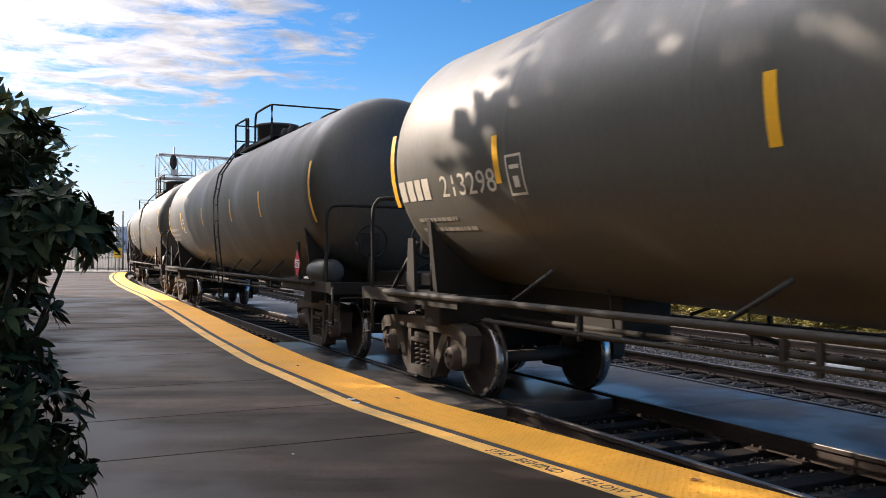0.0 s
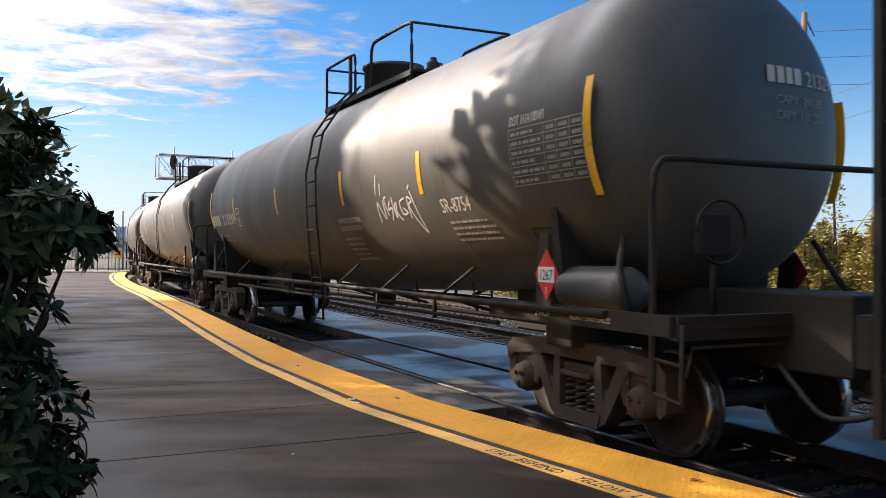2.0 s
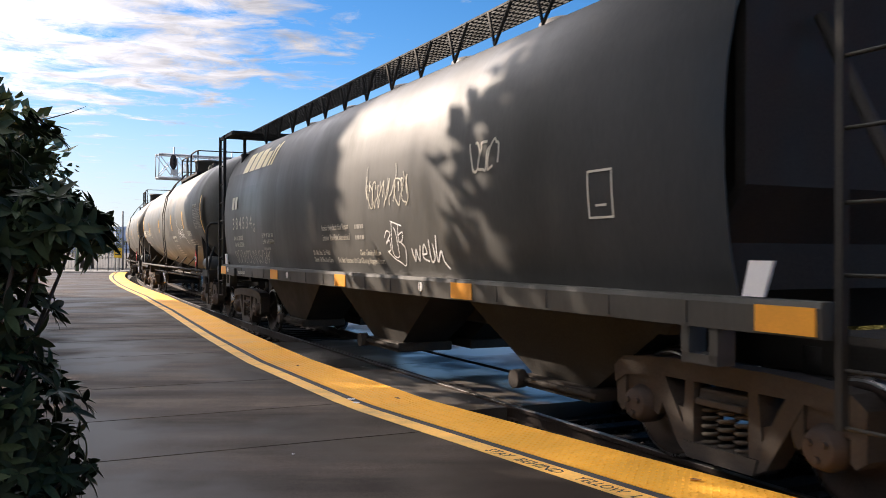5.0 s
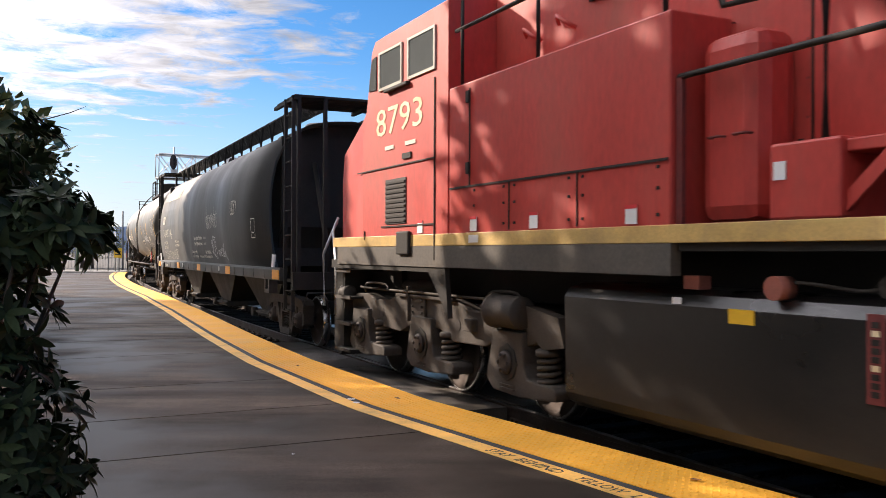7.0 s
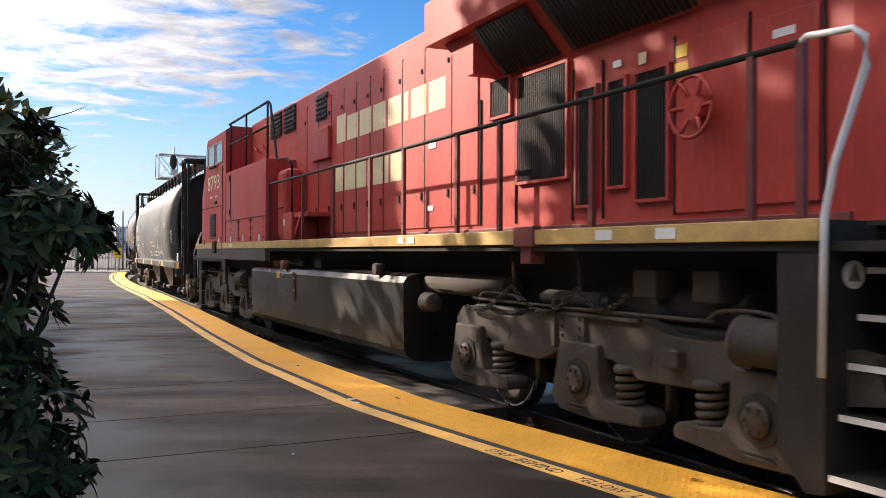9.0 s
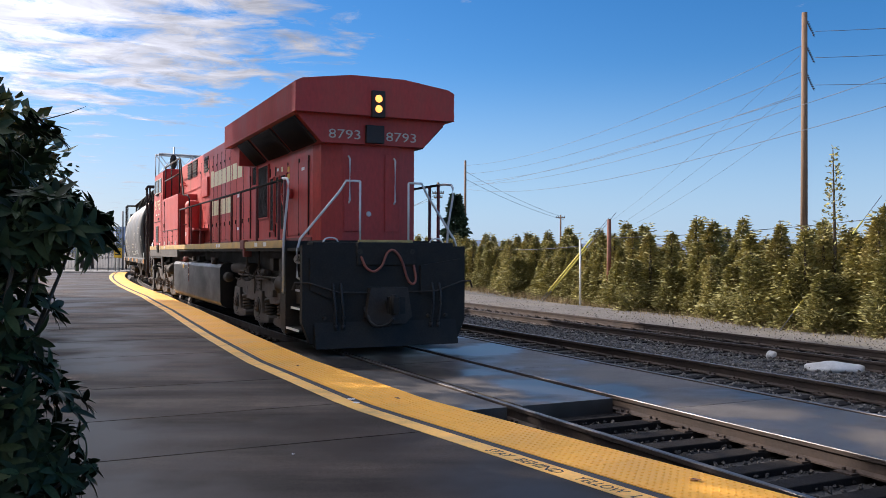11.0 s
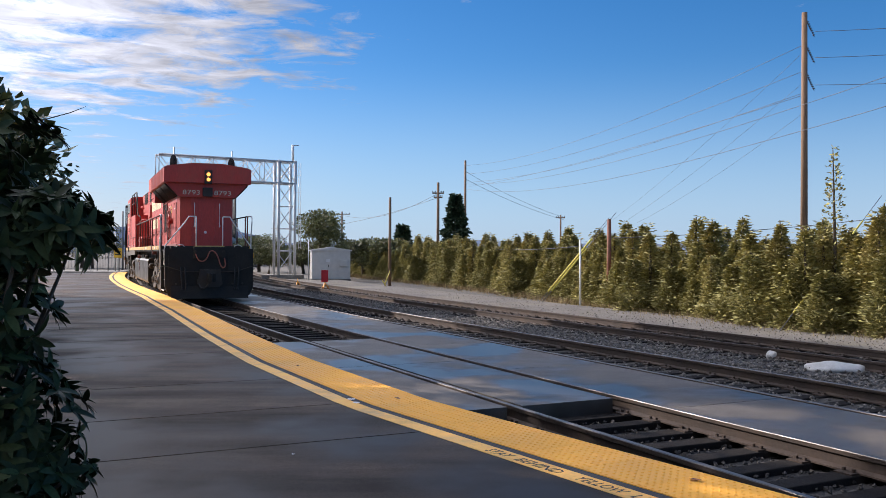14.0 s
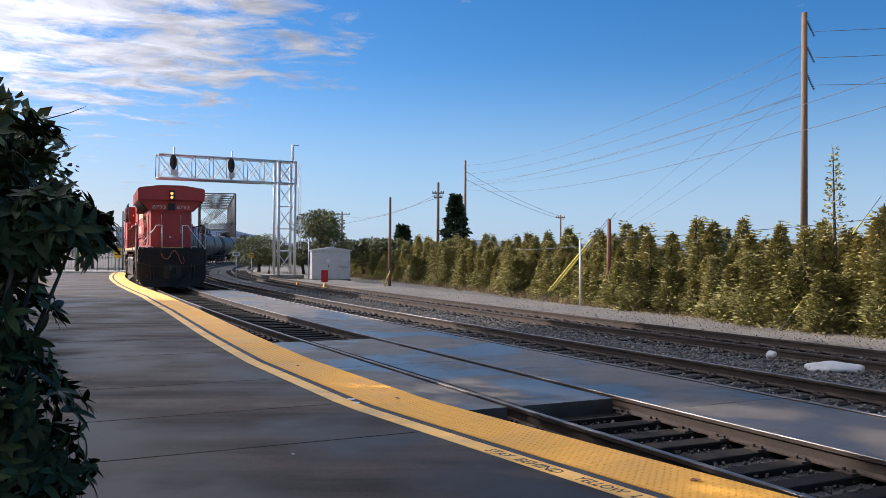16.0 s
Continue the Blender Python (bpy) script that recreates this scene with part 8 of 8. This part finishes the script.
def build_shed():
    s = thing("equipment_shed", "pale grey metal trackside equipment shed with low roof", "shed", pose(-8.1, 63.0, -0.3, 0, 0, 12))
    bm = bmesh.new()
    box(bm, -1.35, 1.35, -1.0, 1.0, 0.15, 2.15, 0.02)
    part("body", bm, "shed", s)
    bm = bmesh.new()
    prism(bm, [(-1.45, 2.12), (1.45, 2.12), (1.45, 2.2), (0, 2.42), (-1.45, 2.2)], -1.08, 1.08)
    part("roof", bm, "shed", s)
    bm = bmesh.new()
    box(bm, -0.95, -0.1, -1.02, -1.0, 0.2, 2.0, 0.005)
    d = part("door", bm, "shed", s)
    bm = bmesh.new()
    box(bm, -0.22, -0.16, -1.06, -1.02, 1.0, 1.15)
    part("handle", bm, "grille", d)
    bm = bmesh.new()
    box(bm, 0.6, 1.1, -1.12, -1.0, 1.05, 1.5, 0.02)
    part("air_unit", bm, "shed", s)
    bm = bmesh.new()
    box(bm, -0.35, -0.1, -1.025, -1.02, 1.35, 1.55)
    part("notice", bm, "sign_white", s)
    bm = bmesh.new()
    box(bm, -1.4, 1.4, -1.05, 1.05, -0.1, 0.15)
    part("plinth", bm, "kerb", s)


build_shed()


def pole(x, y, top, r, mat, label, name="utility_pole", arms=()):
    p = thing(name, label, "pole", pose(x, y, -0.35))
    bm = bmesh.new()
    tube(bm, [(0, 0, 0), (0, 0, top + 0.35)], [r, r * 0.72], 10)
    part("shaft", bm, mat, p)
    for z, w in arms:
        bm = bmesh.new()
        box(bm, -w, w, -0.06, 0.06, z + 0.3, z + 0.42)
        a = part("crossarm", bm, mat, p)
        for q in (-0.9, -0.5, 0.5, 0.9):
            bm = bmesh.new()
            lathe(bm, [(z + 0.42, 0.03), (z + 0.5, 0.05), (z + 0.58, 0.03)], 8, "z", (w * q, 0, 0))
            part("insulator", bm, "grille", a)
    return p


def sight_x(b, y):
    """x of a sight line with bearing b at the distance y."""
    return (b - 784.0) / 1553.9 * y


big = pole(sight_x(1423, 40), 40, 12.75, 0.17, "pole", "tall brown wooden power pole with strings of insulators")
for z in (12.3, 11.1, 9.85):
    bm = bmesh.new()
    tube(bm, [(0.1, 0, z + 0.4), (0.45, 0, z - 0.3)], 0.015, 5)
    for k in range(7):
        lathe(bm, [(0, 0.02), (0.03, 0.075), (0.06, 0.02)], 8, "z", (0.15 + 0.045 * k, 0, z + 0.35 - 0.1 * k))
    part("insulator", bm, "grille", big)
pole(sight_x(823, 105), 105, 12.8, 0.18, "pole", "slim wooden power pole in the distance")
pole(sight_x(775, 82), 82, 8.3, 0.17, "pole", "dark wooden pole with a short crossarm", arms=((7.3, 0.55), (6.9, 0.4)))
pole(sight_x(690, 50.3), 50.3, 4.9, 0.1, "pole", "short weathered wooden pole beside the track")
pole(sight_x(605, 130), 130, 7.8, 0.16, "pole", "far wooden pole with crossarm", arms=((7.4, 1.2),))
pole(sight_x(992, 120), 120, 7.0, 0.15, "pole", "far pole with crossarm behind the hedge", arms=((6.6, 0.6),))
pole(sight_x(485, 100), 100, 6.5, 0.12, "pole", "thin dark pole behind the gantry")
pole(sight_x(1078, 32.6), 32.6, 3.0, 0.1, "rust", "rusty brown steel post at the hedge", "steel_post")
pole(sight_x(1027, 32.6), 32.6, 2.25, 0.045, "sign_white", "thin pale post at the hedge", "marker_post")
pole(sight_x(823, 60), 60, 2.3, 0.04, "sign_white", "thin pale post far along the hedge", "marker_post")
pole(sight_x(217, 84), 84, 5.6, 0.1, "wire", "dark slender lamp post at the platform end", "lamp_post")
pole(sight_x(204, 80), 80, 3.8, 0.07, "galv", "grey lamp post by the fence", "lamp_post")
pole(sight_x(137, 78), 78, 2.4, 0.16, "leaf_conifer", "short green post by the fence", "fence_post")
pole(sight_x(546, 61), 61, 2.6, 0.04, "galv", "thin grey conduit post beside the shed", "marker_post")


def wire(a, b, sag, r=0.012):
    t = thing("overhead_wire", "thin dark overhead wire slung between poles", "wire", group="overhead wires")
    bm = bmesh.new()
    a, b = Vector(a), Vector(b)
    pts = [a.lerp(b, i / 16) - Vector((0, 0, sag * 4 * (i / 16) * (1 - i / 16))) for i in range(17)]
    tube(bm, pts, r, 4)
    part("strand", bm, "wire", t)


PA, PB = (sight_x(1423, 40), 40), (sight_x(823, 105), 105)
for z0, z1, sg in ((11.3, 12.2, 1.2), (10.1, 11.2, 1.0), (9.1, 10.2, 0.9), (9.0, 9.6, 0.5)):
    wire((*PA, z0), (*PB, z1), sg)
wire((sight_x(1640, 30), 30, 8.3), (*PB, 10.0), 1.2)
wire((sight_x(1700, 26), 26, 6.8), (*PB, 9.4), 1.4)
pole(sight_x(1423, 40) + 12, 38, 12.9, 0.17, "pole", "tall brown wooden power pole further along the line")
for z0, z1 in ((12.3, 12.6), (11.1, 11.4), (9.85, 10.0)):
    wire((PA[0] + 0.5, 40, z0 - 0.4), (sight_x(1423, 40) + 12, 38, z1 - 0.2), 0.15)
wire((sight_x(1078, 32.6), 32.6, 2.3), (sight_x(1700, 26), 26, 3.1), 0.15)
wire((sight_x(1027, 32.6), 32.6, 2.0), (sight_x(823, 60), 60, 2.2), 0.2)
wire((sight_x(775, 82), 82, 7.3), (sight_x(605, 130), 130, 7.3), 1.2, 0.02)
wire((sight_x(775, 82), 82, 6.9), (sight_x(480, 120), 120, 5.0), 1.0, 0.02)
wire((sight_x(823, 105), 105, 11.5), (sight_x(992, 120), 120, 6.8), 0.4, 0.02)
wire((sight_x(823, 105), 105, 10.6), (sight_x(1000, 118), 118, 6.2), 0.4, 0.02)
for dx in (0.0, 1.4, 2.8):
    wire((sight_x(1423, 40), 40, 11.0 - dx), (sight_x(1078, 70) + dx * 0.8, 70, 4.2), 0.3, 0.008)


def guy(a, b, r, guard):
    t = thing("guy_wire", "guy wire with a yellow plastic guard at its foot", "guy wire", group="guy wires")
    a, b = Vector(a), Vector(b)
    bm = bmesh.new()
    tube(bm, [a, b], 0.012, 4)
    part("strand", bm, "wire", t)
    bm = bmesh.new()
    tube(bm, [a.lerp(b, 0.15), a.lerp(b, guard)], r, 6)
    part("guard", bm, "guard", t)


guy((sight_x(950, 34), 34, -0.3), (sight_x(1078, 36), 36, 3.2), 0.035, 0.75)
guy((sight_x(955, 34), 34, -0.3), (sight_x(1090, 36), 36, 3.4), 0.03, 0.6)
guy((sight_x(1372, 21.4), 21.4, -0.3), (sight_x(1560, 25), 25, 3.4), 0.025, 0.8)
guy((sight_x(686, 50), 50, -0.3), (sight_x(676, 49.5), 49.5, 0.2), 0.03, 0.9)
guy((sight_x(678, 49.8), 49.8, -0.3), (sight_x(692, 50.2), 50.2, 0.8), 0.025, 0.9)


def track_flag(x, y, h, board):
    t = thing("track_marker", "orange-red folding stand" + (" holding a red rectangular flag board" if board else " between the tracks"), "track marker", pose(x, y, -0.25))
    bm = bmesh.new()
    for a in (0.3, 2.4, 4.5):
        tube(bm, [(0.28 * math.cos(a), 0.28 * math.sin(a), 0.0), (0, 0, 0.38)], 0.035, 5)
    tube(bm, [(0, 0, 0.3), (0, 0, h)], 0.03, 6)
    part("stand", bm, "orange", t)
    if board:
        bm = bmesh.new()
        box(bm, -0.18, 0.18, -0.03, 0.0, 0.42, h + 0.15, 0.01)
        part("board", bm, "sign_red", t)


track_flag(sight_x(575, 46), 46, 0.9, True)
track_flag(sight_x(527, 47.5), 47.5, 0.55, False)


# fence and signs where the platform ends
def build_fence():
    f = thing("fence", "dark steel mesh fence across the platform end", "fence")
    y = 80.0
    for i in range(9):
        bm = bmesh.new()
        x = -36.5 + i * 1.0
        tube(bm, [(x, y, -0.35), (x, y, 2.0)], 0.045, 6)
        part("post", bm, "wire", f)
    for z in (0.15, 1.15, 1.95):
        bm = bmesh.new()
        tube(bm, [(-36.5, y, z), (-28.5, y, z)], 0.03, 5)
        part("rail", bm, "wire", f)
    bm = bmesh.new()
    x = -36.5
    while x < -28.5:
        tube(bm, [(x, y, 0.1), (x, y, 1.95)], 0.008, 3)
        x += 0.14
    tagged(part("mesh_wire", bm, "wire", f), kind="stuff")
    bm = bmesh.new()
    box(bm, -38, -28, y - 3.5, y + 3.5, -0.5, -0.02)
    part("kerb", bm, "kerb", f)


build_fence()


def sign(x, y, z, w, h, mat, label, post=True):
    t = thing("sign", label, "sign", pose(x, y, -0.35))
    if post:
        bm = bmesh.new()
        tube(bm, [(0, 0, 0), (0, 0, z + h / 2 + 0.35)], 0.03, 6)
        part("post", bm, "galv", t)
    bm = bmesh.new()
    box(bm, -w / 2, w / 2, -0.05, -0.03, z - h / 2 + 0.35, z + h / 2 + 0.35, 0.004)
    b = part("board", bm, mat, t)
    bm = bmesh.new()
    for k in range(2):
        box(bm, -w * 0.35, w * 0.35, -0.054, -0.05, z - h * 0.2 + k * h * 0.28 + 0.35, z - h * 0.2 + k * h * 0.28 + h * 0.12 + 0.35)
    part("wording", bm, "letter_dark", b)


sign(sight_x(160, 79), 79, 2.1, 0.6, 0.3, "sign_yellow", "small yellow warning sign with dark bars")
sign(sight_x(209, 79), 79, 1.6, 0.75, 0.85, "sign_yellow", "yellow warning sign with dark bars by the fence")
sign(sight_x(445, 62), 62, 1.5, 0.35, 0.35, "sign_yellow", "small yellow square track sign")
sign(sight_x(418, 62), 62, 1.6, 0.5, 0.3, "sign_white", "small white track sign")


# truss bridge on the far curve
def build_bridge():
    b = thing("truss_bridge", "weathered steel through-truss railway bridge on the far curve", "bridge")
    n, step, w, h = 8, 7.0, 3.2, 12.4

    def P(i, side, z):
        return Vector((-41.2, 160.0, z)) + Vector((-0.262, 0.965, 0)) * (i * step) - Vector((0.965, 0.262, 0)) * (side * w)
    for side in (1, -1):
        for z, r in ((0.2, 0.2), (h, 0.15)):
            bm = bmesh.new()
            tube(bm, [P(i, side, z) for i in range(n + 1)], r, 5)
            part("chord", bm, "bridge", b)
        for i in range(n + 1):
            bm = bmesh.new()
            tube(bm, [P(i, side, 0.2), P(i, side, h)], 0.1 if i else 0.2, 5)
            part("truss_post", bm, "bridge", b)
            if i < n:
                bm = bmesh.new()
                u, v = (0.2, h) if i % 2 else (h, 0.2)
                tube(bm, [P(i, side, u), P(i + 1, side, v)], 0.085, 5)
                part("diagonal", bm, "bridge", b)
    for i in range(n + 1):
        bm = bmesh.new()
        tube(bm, [P(i, 1, h), P(i, -1, h)], 0.1, 5)
        tube(bm, [P(i, 1, 7.0), P(i, -1, 7.0)], 0.07, 5)
        tube(bm, [P(i, 1, h), P(i, -1, 7.0)], 0.05, 5)
        tube(bm, [P(i, -1, h), P(i, 1, 7.0)], 0.05, 5)
        tube(bm, [P(i, 1, 5.0), P(i, 0.6, 7.0)], 0.07, 5)
        tube(bm, [P(i, -1, 5.0), P(i, -0.6, 7.0)], 0.07, 5)
        part("sway_frame", bm, "bridge", b)
        if i < n:
            bm = bmesh.new()
            tube(bm, [P(i, 1, h), P(i + 1, -1, h)], 0.05, 5)
            tube(bm, [P(i, -1, h), P(i + 1, 1, h)], 0.05, 5)
            part("top_lateral", bm, "bridge", b)


build_bridge()


# ---- loose stones and litter ----
def stone_field(name, n, place, label, mat, lo, hi, seed):
    rnd = random.Random(seed)
    V, F = [], []
    base = [(1, 0, 0), (0, 1, 0), (-1, 0, 0), (0, -1, 0), (0.2, 0.1, 0.8), (-0.1, 0.1, -0.7)]
    tris = [(0, 1, 4), (1, 2, 4), (2, 3, 4), (3, 0, 4), (1, 0, 5), (2, 1, 5), (3, 2, 5), (0, 3, 5)]
    for _ in range(n):
        x, y, z = place(rnd)
        r = rnd.uniform(lo, hi)
        rot = Euler((rnd.uniform(0, 6), rnd.uniform(0, 6), rnd.uniform(0, 6))).to_matrix()
        b = len(V)
        for v in base:
            q = rot @ Vector((v[0] * rnd.uniform(0.6, 1.1), v[1] * rnd.uniform(0.6, 1.1), v[2] * rnd.uniform(0.6, 1.0))) * r
            V.append((x + q.x, y + q.y, z + q.z * 0.8))
        F += [tuple(b + i for i in t) for t in tris]
    tagged(new(name, mesh_from(name, V, F, mat)), label, "stones", "", "stuff")


def place_between(a0, a1, s0, s1, z):
    def f(rnd):
        s = s0 + (s1 - s0) * rnd.random() ** 1.6
        x, y, _ = on_line(s, rnd.uniform(a0, a1))
        return x, y, z + rnd.uniform(-0.03, 0.02)
    return f


stone_field("ballast_stones", 12000, place_between(-4.15, -6.6, -2, 40, -0.17), "loose grey crushed stones between the outer tracks", "ballast", 0.022, 0.05, 81)
stone_field("ballast_stones", 2600, place_between(-2.75, -3.85, -2, 30, -0.18), "loose grey crushed stones between the rails", "ballast", 0.02, 0.045, 82)
stone_field("ballast_stones", 3000, place_between(-6.8, -8.0, 0, 40, -0.18), "loose grey crushed stones on the outer track", "ballast", 0.02, 0.045, 83)
stone_field("gravel", 7000, place_between(-8.3, -12.5, 2, 40, -0.19), "pale grey gravel on the verge", "ballast", 0.012, 0.035, 84)


def bed_place(rnd):
    s = rnd.uniform(-4, 5.0) if rnd.random() < 0.7 else rnd.uniform(13.2, 30)
    x, y, _ = on_line(s, rnd.uniform(-0.66, 1.15))
    return x, y, -0.215


# the bed's darkened colour carries the shade down between the ties
stone_field("ballast_stones", 2600, bed_place, "stones between the platform track's ties, shade put into their dark colour", "ballast_bed", 0.015, 0.04, 85)


def rock(x, y, z, rx, ry, rz, seed, label):
    bm = bmesh.new()
    bmesh.ops.create_icosphere(bm, subdivisions=3, radius=1)
    for v in bm.verts:
        k = 1 + 0.28 * noise.noise(v.co * 1.3 + Vector((seed, 0, 0)))
        v.co = Vector((v.co.x * rx * k, v.co.y * ry * k, v.co.z * rz * k))
    for f in bm.faces:
        f.smooth = True
    ob = part("rock", bm, "rock", None, label, pose(x, y, z, 0, 0, -12))
    tagged(ob, "", "rock")


rock(6.42, 14.45, -0.15, 0.48, 0.26, 0.11, 1.0, "flat pale lump of concrete lying on the ballast")
rock(6.05, 16.1, -0.13, 0.12, 0.11, 0.09, 4.0, "rounded grey stone on the ballast")


# stencilled warning along the safety line
def stencil_line():
    for words, s0, w in (("STAY", 2.66, 0.28), ("BEHIND", 2.29, 0.49), ("YELLOW", 1.63, 0.45), ("LINE", 1.1, 0.3)):
        me, co = text_mesh(words, 0.105, w, 0.0005)
        out = []
        for a, b, c in co:
            s = s0 - float(a)
            x, y, _ = on_line(s, edge(s) + 0.93 - float(b))
            out.append((x, y, PLAT_Z + 0.0055 + float(c)))
        me.vertices.foreach_set("co", np.array(out, dtype=np.float32).ravel())
        me.update()
        me.materials.clear()
        me.materials.append(M["letter_dark"])
        ob = new("stencil_wording", me)
        ob.parent = PLATFORM
        tagged(ob, "black stencilled wording")


stencil_line()


def litter():
    rnd = random.Random(91)
    for i, (s, o, mt, lab) in enumerate(((5.15, 0.32, "rust", "fallen brown leaf on the yellow tactile paving"), (5.3, 0.78, "sign_white", "scrap of white paper at the safety line"), (5.05, 0.82, "sign_white", "scrap of white paper at the safety line"),
                                       (1.2, 0.25, "rust", "fallen brown leaf on the yellow tactile paving"), (8.2, 0.45, "rust", "fallen brown leaf on the yellow tactile paving"), (3.1, 2.3, "sign_white", "tiny pale scrap on the platform"))):
        x, y, _ = on_line(s, edge(s) + o)
        bm = bmesh.new()
        n = 7
        rr = 0.05 if i < 5 else 0.015
        ring = [bm.verts.new((rr * rnd.uniform(0.6, 1.2) * math.cos(k * 6.283 / n), rr * 0.6 * rnd.uniform(0.6, 1.2) * math.sin(k * 6.283 / n), 0.004 + rnd.uniform(0, 0.012))) for k in range(n)]
        c = bm.verts.new((0, 0, 0.003))
        for k in range(n):
            bm.faces.new((ring[k], ring[(k + 1) % n], c))
        ob = part("fallen_leaf" if mt == "rust" else "paper_scrap", bm, mt, None, lab, pose(x, y, PLAT_Z + 0.012, 0, 0, rnd.uniform(0, 360)))
        tagged(ob, "", "litter")


litter()


def motions():
    for ob, u, half in MOVERS:
        walk(ob, [(0.5 * i, car_pose(u, half, 0.5 * i)) for i in range(33)])
    for ob, base, r, in SPINNERS:
        walk(ob, [(0.1 * i, base @ Matrix.Rotation(travelled(0.1 * i) / r, 4, "Y")) for i in range(161)])


lay_ties()
lay_tactile()
motions()
